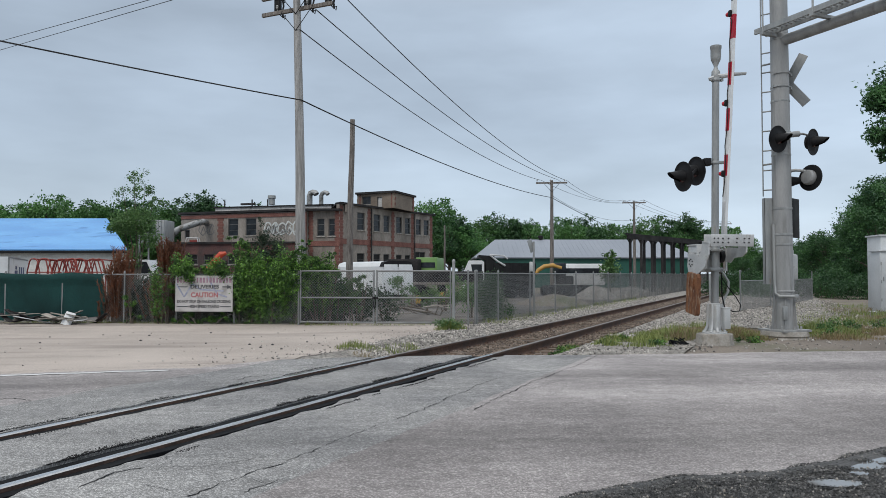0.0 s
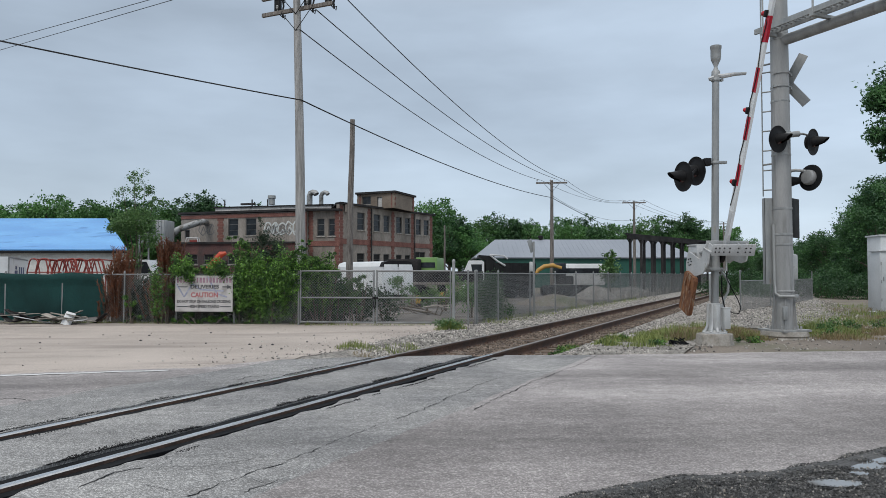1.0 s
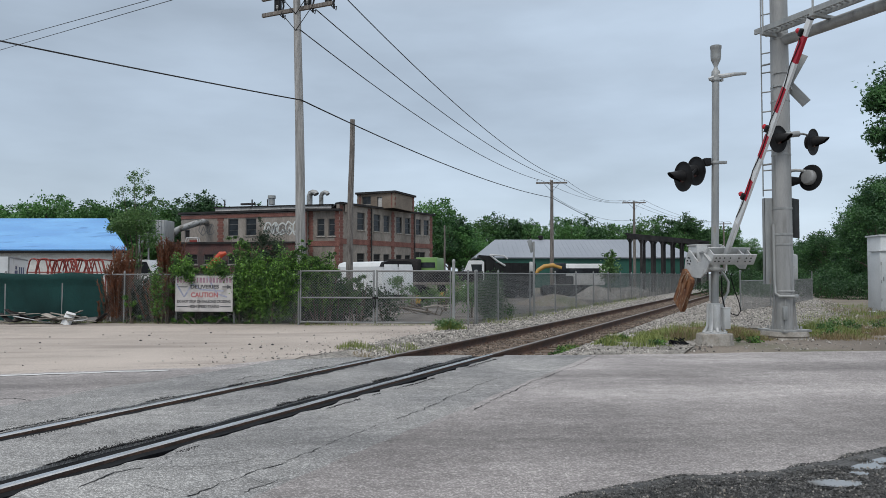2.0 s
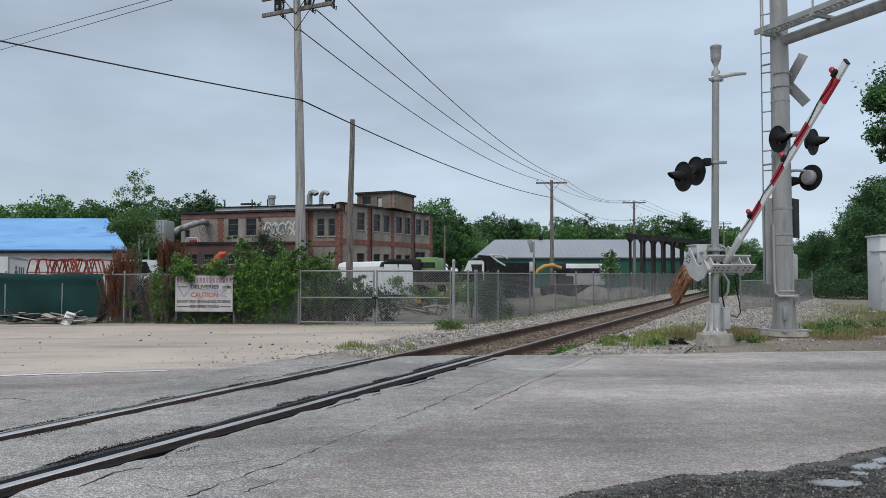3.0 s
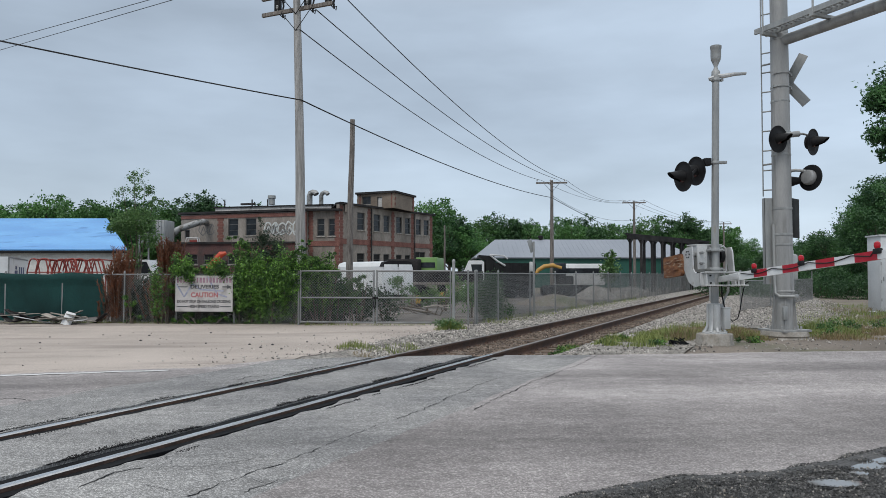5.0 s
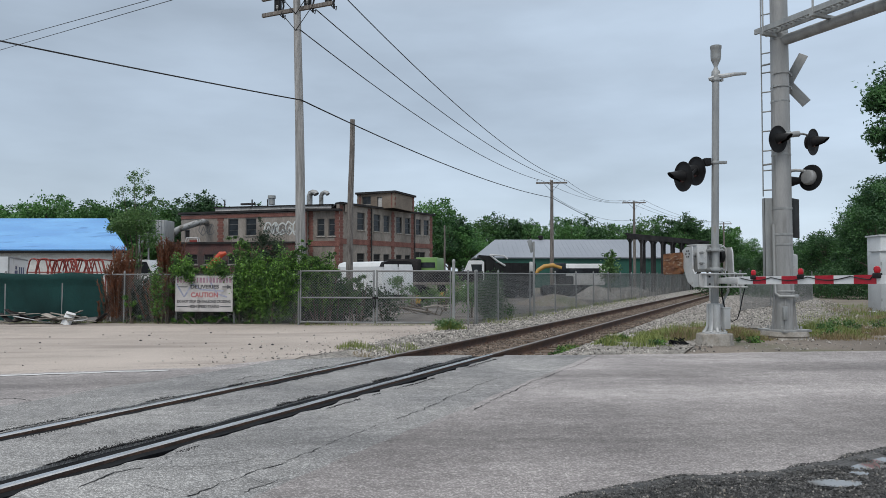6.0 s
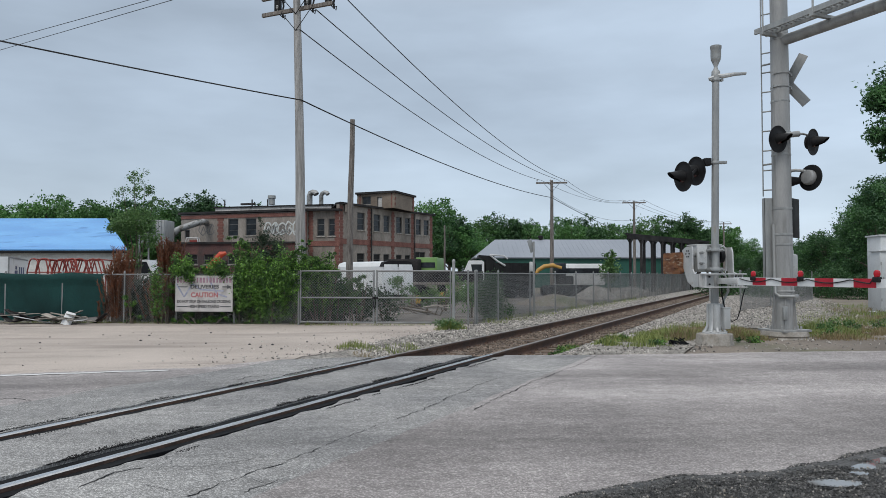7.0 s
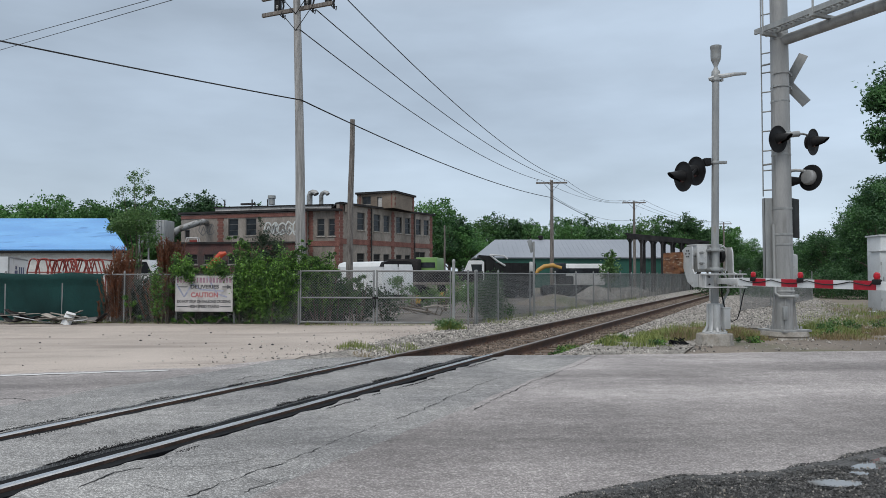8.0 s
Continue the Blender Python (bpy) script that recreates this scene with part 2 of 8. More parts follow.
SILVER = surface("silver_paint", (0.44, 0.45, 0.45), (0.56, 0.565, 0.56), 3.0, 0.5, 0.15, fine=40, bump=0.1, grain=0.08,
                 spot=(0.34, 0.32, 0.29), spot_scale=6.0, spot_cut=(0.62, 0.74))
BLACKMETAL = surface("black_paint", (0.007, 0.007, 0.008), (0.016, 0.016, 0.017), 5.0, 0.6, 0.0, fine=40, bump=0.1, grain=0.2, spec=0.25)
WHITEARM = surface("white_reflective", (0.70, 0.72, 0.72), (0.80, 0.81, 0.81), 4.0, 0.4, fine=60, bump=0.05, grain=0.05)
REDARM = surface("red_reflective", (0.40, 0.006, 0.022), (0.49, 0.012, 0.032), 6.0, 0.4, fine=60, bump=0.05, grain=0.1)
REDLENS = surface("red_lens", (0.36, 0.004, 0.012), (0.52, 0.012, 0.025), 9.0, 0.18, fine=60, bump=0.1, grain=0.12)
DIMLENS = surface("unlit_lens", (0.028, 0.003, 0.005), (0.05, 0.006, 0.008), 9.0, 0.2, fine=60, bump=0.1, grain=0.2)
RUBBER = surface("black_rubber", (0.009, 0.0095, 0.011), (0.02, 0.021, 0.023), 6.0, 0.85, fine=50, bump=0.2, grain=0.2, spec=0.08)
CONCRETE = surface("old_concrete", (0.27, 0.25, 0.22), (0.40, 0.375, 0.34), 2.5, 0.92, fine=25, bump=0.5, grain=0.2,
                   spot=(0.20, 0.17, 0.13), spot_scale=3.0, spot_cut=(0.56, 0.7))
POLEWOOD = surface("weathered_pole", (0.235, 0.23, 0.222), (0.40, 0.392, 0.38), 2.0, 0.92, fine=12, bump=0.6, grain=0.25, stretch=(9, 9, 0.5))
DARKPOLE = surface("creosoted_pole", (0.095, 0.083, 0.075), (0.245, 0.22, 0.20), 3.0, 0.92, fine=12, bump=0.7, grain=0.4, stretch=(9, 9, 0.5))
WIRE = surface("black_cable", (0.012, 0.012, 0.013), (0.03, 0.03, 0.03), 1.0, 0.7, fine=10, bump=0, grain=0.1)
STUCCO = surface("stained_stucco", (0.232, 0.202, 0.176), (0.335, 0.299, 0.263), 0.6, 0.93, fine=7, bump=0.3, grain=0.22,
                 spot=(0.165, 0.14, 0.12), spot_scale=0.45, spot_cut=(0.52, 0.72), stretch=(1.5, 1.5, 0.5))
REDBRICK = surface("red_brick", (0.15, 0.062, 0.05), (0.235, 0.11, 0.088), 1.3, 0.92, fine=11, bump=0.5, grain=0.3, vary=0.12)
BROWNWALL = surface("brown_render", (0.17, 0.135, 0.105), (0.25, 0.205, 0.165), 0.6, 0.93, fine=9, bump=0.3, grain=0.15)
DARKBRICK = surface("sooty_brick", (0.085, 0.042, 0.04), (0.14, 0.068, 0.06), 0.9, 0.93, fine=11, bump=0.5, grain=0.3,
                    spot=(0.07, 0.05, 0.048), spot_scale=0.6, spot_cut=(0.5, 0.65))
ROOFTAR = surface("tar_roof_edge", (0.026, 0.025, 0.026), (0.055, 0.052, 0.052), 0.8, 0.95, fine=12, bump=0.3, grain=0.3, spec=0.1)
PALEPAINT = surface("peeling_pale_paint", (0.46, 0.45, 0.43), (0.58, 0.57, 0.55), 0.7, 0.8, fine=9, bump=0.2, grain=0.12,
                    spot=(0.28, 0.26, 0.24), spot_scale=0.9, spot_cut=(0.56, 0.68))
GLASS = surface("dark_window_glass", (0.010, 0.012, 0.015), (0.03, 0.036, 0.042), 0.9, 0.22, spec=0.3, fine=3, bump=0.05, grain=0.3, vary=0.4)
DARKVOID = surface("dark_interior", (0.01, 0.01, 0.01), (0.02, 0.02, 0.02), 1, 0.95, fine=8, bump=0, grain=0.2)
SASH = surface("grey_sash_paint", (0.075, 0.075, 0.075), (0.14, 0.138, 0.135), 2.0, 0.7, fine=20, bump=0.2, grain=0.15)
BLUEROOF = surface("blue_metal_roof", (0.10, 0.315, 0.66), (0.18, 0.43, 0.76), 0.5, 0.45, fine=6, bump=0.1, grain=0.07, stretch=(0.5, 1.2, 1.2),
                   spot=(0.055, 0.19, 0.46), spot_scale=0.9, spot_cut=(0.6, 0.72))
GREYROOF = surface("grey_metal_roof", (0.23, 0.255, 0.295), (0.29, 0.315, 0.355), 0.2, 0.5, 0.1, fine=4, bump=0.05, grain=0.05)
GREENWALL = surface("dark_green_siding", (0.010, 0.075, 0.055), (0.018, 0.10, 0.075), 0.3, 0.6, fine=6, bump=0.1, grain=0.12)
CREAMWALL = surface("cream_block", (0.56, 0.556, 0.53), (0.66, 0.652, 0.625), 0.4, 0.9, fine=8, bump=0.2, grain=0.1)
WHITEPAINT = surface("white_vehicle_paint", (0.66, 0.67, 0.67), (0.76, 0.77, 0.77), 0.8, 0.35, fine=10, bump=0.03, grain=0.05,
                     spot=(0.50, 0.49, 0.46), spot_scale=1.6, spot_cut=(0.6, 0.75))
CABINETPAINT = surface("cabinet_paint", (0.50, 0.52, 0.53), (0.60, 0.62, 0.63), 0.8, 0.5, fine=14, bump=0.05, grain=0.06,
                       spot=(0.40, 0.40, 0.39), spot_scale=1.4, spot_cut=(0.6, 0.75))
ORANGE = surface("orange_machine_paint", (0.46, 0.05, 0.02), (0.56, 0.08, 0.03), 2, 0.5, fine=20, bump=0.05, grain=0.1)
YELLOW = surface("yellow_machine_paint", (0.42, 0.23, 0.05), (0.52, 0.30, 0.07), 2, 0.5, fine=20, bump=0.05, grain=0.12)
LIME = surface("lime_green_paint", (0.13, 0.25, 0.07), (0.18, 0.32, 0.09), 0.8, 0.4, fine=9, bump=0.03, grain=0.06)
REDSTEEL = surface("red_oxide_steel", (0.22, 0.035, 0.028), (0.32, 0.06, 0.045), 1.5, 0.6, fine=16, bump=0.1, grain=0.2)
GREENMESH = surface("green_privacy_mesh", (0.010, 0.052, 0.050), (0.024, 0.098, 0.092), 0.8, 0.85, fine=30, bump=0.25, grain=0.25)
SIGNWHITE = surface("weathered_sign", (0.40, 0.385, 0.375), (0.53, 0.51, 0.495), 1.8, 0.7, fine=16, bump=0.05, grain=0.08,
                    spot=(0.30, 0.285, 0.27), spot_scale=2.6, spot_cut=(0.54, 0.7))
INKBLACK = surface("faded_black_ink", (0.045, 0.045, 0.05), (0.09, 0.09, 0.095), 6, 0.7, fine=30, bump=0, grain=0.2)
INKRED = surface("faded_red_ink", (0.36, 0.09, 0.10), (0.46, 0.17, 0.17), 6, 0.7, fine=30, bump=0, grain=0.2)
INKMAUVE = surface("faded_mauve_ink", (0.26, 0.14, 0.20), (0.36, 0.24, 0.29), 6, 0.7, fine=30, bump=0, grain=0.2)
DEEPBLUE = surface("dark_blue_print", (0.02, 0.035, 0.12), (0.035, 0.05, 0.16), 3, 0.5, fine=20, bump=0, grain=0.15)
INKBLUE = surface("faded_blue_spray", (0.26, 0.28, 0.38), (0.36, 0.37, 0.45), 6, 0.7, fine=30, bump=0, grain=0.2)
SPRAY = surface("pale_spray_paint", (0.50, 0.52, 0.50), (0.62, 0.64, 0.62), 3, 0.8, fine=20, bump=0, grain=0.15)
SPRAYDARK = surface("dark_spray_paint", (0.10, 0.10, 0.10), (0.17, 0.165, 0.16), 3, 0.8, fine=20, bump=0, grain=0.15)
ROADPAINT = surface("worn_road_paint", (0.52, 0.52, 0.51), (0.68, 0.68, 0.67), 3, 0.7, fine=30, bump=0.2, grain=0.2)
BARK = surface("bark", (0.085, 0.068, 0.052), (0.15, 0.125, 0.10), 3, 0.95, fine=14, bump=0.6, grain=0.3, stretch=(4, 4, 0.8))
# silty base made paler to stand in for bright sky reflection
WATER = surface("muddy_water_pale_sheen", (0.16, 0.158, 0.15), (0.22, 0.215, 0.205), 1, 0.05, spec=1.0, fine=3, bump=0.02, grain=0.1, rough_vary=0.02)
BOARD = surface("weathered_board", (0.22, 0.195, 0.17), (0.36, 0.33, 0.29), 2, 0.9, fine=14, bump=0.4, grain=0.25, vary=0.35)
LEAF_TREE = leafy("leaf_tree", (0.016, 0.066, 0.022), (0.145, 0.32, 0.085), scale=0.45, power=1.15, single=0.4)
LEAF_DARK = leafy("leaf_dark", (0.014, 0.052, 0.022), (0.105, 0.24, 0.07), scale=0.5, power=1.5, single=0.4)
# vine: shaded gaps and lit clumps are mixed into the leaf colour by noise
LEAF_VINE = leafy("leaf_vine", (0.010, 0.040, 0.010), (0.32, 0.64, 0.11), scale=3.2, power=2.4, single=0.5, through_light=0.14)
# the juniper's own dark green; elsewhere it paints deep shade behind the fence
LEAF_SHADE = leafy("leaf_conifer_shade", (0.010, 0.026, 0.015), (0.048, 0.085, 0.04), scale=1.0)
LEAF_BROWN = leafy("leaf_dead_brown", (0.060, 0.026, 0.016), (0.27, 0.105, 0.05), scale=1.8, single=0.4)
LEAF_LOCUST = leafy("leaf_locust", (0.035, 0.09, 0.030), (0.16, 0.29, 0.09), scale=0.8)
GRASS = leafy("grass_blade", (0.10, 0.14, 0.035), (0.29, 0.33, 0.10), scale=0.8)
DRYGRASS = leafy("dry_grass_blade", (0.20, 0.155, 0.075), (0.36, 0.28, 0.15), scale=0.8)


# ---------------- mesh tools ----------------
def finish(me, material, smooth=40):
    if material is not None:
        me.materials.append(material)
    if smooth:
        me.polygons.foreach_set("use_smooth", [True] * len(me.polygons))
        me.set_sharp_from_angle(angle=radians(smooth))
    return me


def part(name, bm, material, parent=None, label="", smooth=40):
    """Links a bmesh as one mesh object under a thing or part."""
    me = bpy.data.meshes.new(name)
    bm.to_mesh(me)
    bm.free()
    ob = new(name, finish(me, material, smooth))
    if parent is not None:
        ob.parent = parent
    if label:
        ob["label"] = label
    return ob


def share(name, me, parent, m, label=""):
    ob = new(name, me)
    ob.parent = parent
    ob.matrix_basis = m
    if label:
        ob["label"] = label
    return ob


def bulk(name, verts, faces, material, parent=None, smooth=0):
    """One mesh from numpy arrays; faces all of one size."""
    me = bpy.data.meshes.new(name)
    verts, faces = np.asarray(verts, np.float32), np.asarray(faces, np.int32)
    n, q = faces.shape
    me.vertices.add(len(verts))
    me.vertices.foreach_set("co", verts.ravel())
    me.loops.add(n * q)
    me.loops.foreach_set("vertex_index", faces.ravel())
    me.polygons.add(n)
    me.polygons.foreach_set("loop_start", np.arange(0, n * q, q, dtype=np.int32))
    me.update(calc_edges=True)
    ob = new(name, finish(me, material, smooth))
    if parent is not None:
        ob.parent = parent
    return ob


def thing(name, m, label, category, group="", kind=""):
    ob = new(name)
    ob.empty_display_size = 0.2
    ob.matrix_basis = m
    return tagged(ob, label, category, group, kind)


def box(bm, c, s, m=None, bevel=0.0):
    """A box of centre c and size s, turned by m."""
    mat = Matrix.Translation(c) @ (m if m is not None else Matrix()) @ Matrix.Diagonal((*s, 1))
    r = bmesh.ops.create_cube(bm, size=1.0, matrix=mat)
    if bevel:
        es = list({e for v in r["verts"] for e in v.link_edges})
        bmesh.ops.bevel(bm, geom=es, offset=bevel, segments=2, affect="EDGES", profile=0.5)
    return bm


def rod(bm, a, b, r0, r1=None, seg=12):
    """A tapered rod from a to b with closed ends."""
    a, b = Vector(a), Vector(b)
    d = b - a
    m = Matrix.Translation((a + b) / 2) @ d.to_track_quat("Z", "Y").to_matrix().to_4x4()
    bmesh.ops.create_cone(bm, cap_ends=True, segments=seg, radius1=r0, radius2=r0 if r1 is None else r1, depth=d.length, matrix=m)
    return bm


def tube(bm, pts, r, seg=8, caps=True):
    """A tube swept along points; r one radius or one for each point."""
    pts = [Vector(p) for p in pts]
    rs = r if isinstance(r, (list, tuple)) else [r] * len(pts)
    rings, up = [], None
    for i, p in enumerate(pts):
        d = (pts[min(i + 1, len(pts) - 1)] - pts[max(i - 1, 0)]).normalized()
        if up is None:
            up = d.orthogonal().normalized()
        side = d.cross(up).normalized()
        up = side.cross(d).normalized()
        rings.append([bm.verts.new(p + (up * math.cos(2 * math.pi * j / seg) + side * math.sin(2 * math.pi * j / seg)) * rs[i]) for j in range(seg)])
    for a, b in zip(rings, rings[1:]):
        for j in range(seg):
            bm.faces.new((a[j], a[(j + 1) % seg], b[(j + 1) % seg], b[j]))
    if caps:
        bm.faces.new(rings[0])
        bm.faces.new(rings[-1][::-1])
    return bm


def prism(bm, outline, y0, y1, m=None):
    """An outline in x, z given thickness along y."""
    m = m if m is not None else Matrix()
    a = [bm.verts.new(m @ Vector((x, y0, z))) for x, z in outline]
    b = [bm.verts.new(m @ Vector((x, y1, z))) for x, z in outline]
    bm.faces.new(a)
    bm.faces.new(b[::-1])
    for i in range(len(a)):
        j = (i + 1) % len(a)
        bm.faces.new((a[j], a[i], b[i], b[j]))
    bmesh.ops.recalc_face_normals(bm, faces=bm.faces[:])
    return bm


def lathe(bm, profile, seg=20, m=None):
    """A turned shape from (radius, z) pairs about z."""
    m = m if m is not None else Matrix()
    rings = [[bm.verts.new(m @ Vector((r * math.cos(2 * math.pi * j / seg), r * math.sin(2 * math.pi * j / seg), z))) for j in range(seg)] for r, z in profile]
    for a, b in zip(rings, rings[1:]):
        for j in range(seg):
            bm.faces.new((a[j], a[(j + 1) % seg], b[(j + 1) % seg], b[j]))
    bm.faces.new(rings[0][::-1])
    bm.faces.new(rings[-1])
    return bm


def scatter(points, normals_random, sizes, template_v, template_f, rng, flat=0.0):
    """Copies of a small shape at points, each turned at random. flat 1 keeps them level."""
    n, k = len(points), len(template_v)
    q = rng.normal(size=(n, 4))
    q[:, 1:3] *= (1 - flat)
    q /= np.linalg.norm(q, axis=1)[:, None]
    w, x, y, z = q.T
    R = np.stack([1 - 2 * (y * y + z * z), 2 * (x * y - w * z), 2 * (x * z + w * y), 2 * (x * y + w * z), 1 - 2 * (x * x + z * z), 2 * (y * z - w * x),
                  2 * (x * z - w * y), 2 * (y * z + w * x), 1 - 2 * (x * x + y * y)], axis=1).reshape(n, 3, 3)
    tv = np.asarray(template_v, float)
    tv = np.broadcast_to(tv, (n, k, 3))
    if normals_random:
        tv = tv * rng.uniform(0.6, 1.3, size=(n, 1, 3))
    v = np.einsum("nij,nkj->nki", R, tv) * np.asarray(sizes).reshape(-1, 1, 1) + np.asarray(points)[:, None, :]
    f = np.asarray(template_f)[None] + (np.arange(n) * k)[:, None, None]
    return v.reshape(-1, 3), f.reshape(-1, len(template_f[0]))


LEAF_V = [(-0.5, 0, 0), (0, -0.27, 0.06), (0.55, 0, -0.05), (0, 0.27, 0.06)]
LEAF_F = [(0, 1, 2, 3)]
PEBBLE_V = [(1, 0, 0), (-1, 0.1, 0), (0, 1, 0.1), (0.1, -1, 0), (0, 0.1, 0.8), (0, 0, -0.8)]
PEBBLE_F = [(0, 2, 4), (2, 1, 4), (1, 3, 4), (3, 0, 4), (2, 0, 5), (1, 2, 5), (3, 1, 5), (0, 3, 5)]

# ---------------- plan of the railway: u across the track, v along it ----------------
TRACK_AZ = radians(24.9)
CA, SA = math.cos(TRACK_AZ), math.sin(TRACK_AZ)
U_MID = -5.48
U_FAR, U_NEAR = U_MID - 0.752, U_MID + 0.752


def along(u, v, z=0.0):
    return Vector((u * CA + v * SA, -u * SA + v * CA, z))


def uv_of(x, y):
    return x * CA - y * SA, x * SA + y * CA


def piece(x, table):
    """Straight lines between (x, y) pairs, carried on past the ends."""
    for (x0, y0), (x1, y1) in zip(table, table[1:]):
        if x <= x1 or (x1, y1) == table[-1]:
            return y0 + (y1 - y0) * (x - x0) / (x1 - x0)


ROAD_FAR = [(-90, -13.3), (-6.2, 10.55), (-3.9, 11.25), (-2.6, 12.35), (0.6, 12.95), (2.75, 13.02), (8.3, 13.8), (90, 25.3)]
ROAD_NEAR = [(-90, -34), (-2, 2.6), (0.3, 4.3), (0.93, 4.69), (1.27, 4.89), (1.64, 5.08), (2.05, 5.13), (2.44, 5.21), (2.56, 5.34), (2.91, 5.48), (3.35, 5.8), (3.57, 5.9), (90, 18.3)]


# ---------------- ground, road, lot ----------------
def v_where(u, table):
    lo, hi = -120.0, 160.0
    for _ in range(40):
        mid = (lo + hi) / 2
        p = along(u, mid)
        if p.y < piece(p.x, table):
            lo = mid
        else:
            hi = mid
    return lo


def ground_z(x, y):
    u, v = uv_of(x, y)
    far, near = piece(x, ROAD_FAR), piece(x, ROAD_NEAR)
    z = 0.012 * noise.noise((x * 0.5, y * 0.5, 0))
    if near - 0.3 < y < far + 0.15:
        return -0.13
    if y <= near:
        return -0.10 + z
    z += -0.04 - 0.08 * min(1.0, (y - far) / 8.0)
    d = abs(u - U_MID)
    if d < 1.9 and y > far - 1:
        z -= 0.35
    return z


def grid_lines(lo, hi, step, reach):
    mid = list(np.arange(lo, hi + step / 2, step))
    out, d = [], step
    x = hi
    while x < reach:
        d *= 1.35
        x += d
        out.append(x)
    back, d, x = [], step, lo
    while x > -reach:
        d *= 1.35
        x -= d
        back.append(x)
    return back[::-1] + mid + out


gx, gy = grid_lines(-28, 28, 0.5, 3500), grid_lines(-8, 52, 0.5, 3500)
gv = [(x, y, ground_z(x, y) if abs(x) < 400 and abs(y) < 400 else -0.15) for y in gy for x in gx]
W = len(gx)
gf = [(j * W + i, j * W + i + 1, (j + 1) * W + i + 1, (j + 1) * W + i) for j in range(len(gy) - 1) for i in range(W - 1)]
ground = bulk("ground", gv, gf, EARTH, smooth=60)
tagged(ground, "bare trampled earth with weedy patches", "ground", kind="structure")


def sheet(name, material, columns, span, rows, z_of, skirt=0.1, smooth=60):
    """A sheet of columns in u; span(u) gives its v range, each column's u may waver along v."""
    bm = bmesh.new()
    g = []
    for col in columns:
        line = []
        u0 = col(0.0)
        v0, v1 = span(u0)
        for r in range(rows + 1):
            v = v0 + (v1 - v0) * (r / rows)
            u = col(v)
            p = along(u, v)
            line.append(bm.verts.new((p.x, p.y, z_of(u, v, p))))
        g.append(line)
    for a, b in zip(g, g[1:]):
        for r in range(rows):
            bm.faces.new((a[r], b[r], b[r + 1], a[r + 1]))
    rim = [e for e in bm.edges if e.is_boundary]
    if skirt:
        ex = bmesh.ops.extrude_edge_only(bm, edges=rim)
        for v in (x for x in ex["geom"] if isinstance(x, bmesh.types.BMVert)):
            v.co.z -= skirt
    bmesh.ops.recalc_face_normals(bm, faces=bm.faces[:])
    return part(name, bm, material, smooth=smooth)


def still(u):
    return lambda v: u


def ragged(u, amp, seed, size=1.6):
    return lambda v: u + amp * (noise.noise((v * size, seed, 0)) + 0.6 * noise.noise((v * size * 3.1, seed, 7)))


def road_span(u):
    e = 0.06 * noise.noise((u * 2.3, 3, 1)) + 0.03 * noise.noise((u * 7.0, 5, 1))
    return v_where(u, ROAD_NEAR) + e * 1.5, v_where(u, ROAD_FAR) + e


def road_z(u, v, p):
    dip = 0.02 * noise.noise((u * 0.4, v * 0.4, 4)) + 0.006 * noise.noise((u * 2, v * 2, 9))
    d = min(abs(u - U_FAR), abs(u - U_NEAR))
    return -0.012 + dip - 0.015 * max(0.0, 1 - d / 0.35)


def spaced(a, b, fine_end, n):
    """n values from a to b, crowded at the fine end."""
    ts = [(i / n) ** 2.2 for i in range(n + 1)]
    return [a + (b - a) * t for t in ts] if fine_end == "a" else [b + (a - b) * t for t in ts][::-1]


cols = [still(u) for u in spaced(-48, -7.72, "b", 60)[:-1]] + [ragged(-7.62, 0.05, 11, 0.8)]
road_o = sheet("road", OLDASPHALT, cols, road_span, 110, road_z)
tagged(road_o, "sun-bleached brownish asphalt road beyond the crossing", "road", kind="structure")
cols = [ragged(-7.62, 0.05, 11, 0.8)] + [still(u) for u in np.linspace(-7.4, U_FAR - 0.34, 12)] + [ragged(U_FAR - 0.18, 0.075, 1, 1.3)]
road_a = sheet("road", ASPHALT, cols, road_span, 140, road_z)
tagged(road_a, "worn grey asphalt road with patches and cracks", "road", kind="structure")
cols = [ragged(U_FAR + 0.19, 0.05, 2)] + [still(u) for u in np.linspace(U_FAR + 0.33, U_NEAR - 0.46, 10)] + [ragged(U_NEAR - 0.255, 0.05, 3, 1.3)]
road_b = sheet("road", ASPHALT, cols, road_span, 170, road_z)
tagged(road_b, "worn asphalt infill between the rails of the crossing", "road", kind="structure")
cols = [ragged(U_NEAR + 0.22, 0.15, 4, 1.3)] + [still(u) for u in np.linspace(U_NEAR + 0.46, -3.25, 12)] + [ragged(-3.1, 0.04, 12, 0.9)]
road_c = sheet("road", ASPHALT, cols, road_span, 170, road_z)
cols = [ragged(-3.1, 0.04, 12, 0.9)] + [still(u) for u in spaced(-2.95, 62, "a", 90)]
road_d = sheet("road", OLDASPHALT, cols, road_span, 130, road_z)
tagged(road_d, "sun-bleached asphalt road with oil-dark lane middles", "road", kind="structure")
tagged(road_c, "grey asphalt relaid beside the crossing rails", "road", kind="structure")

# dark bed in the rail slots
bm = bmesh.new()
for uc in (U_FAR, U_NEAR):
    vb = v_where(uc + 0.4, ROAD_FAR) - 0.3
    p = along(uc, (vb - 26) / 2)
    box(bm, (p.x, p.y, -0.15), (1.0, vb + 26, 0.12), pose(0, 0, 0, 0, 0, -24.9))
tagged(part("rail_slot", bm, TAR), "dark tarry bed in the rail slots", "road bed", kind="structure")
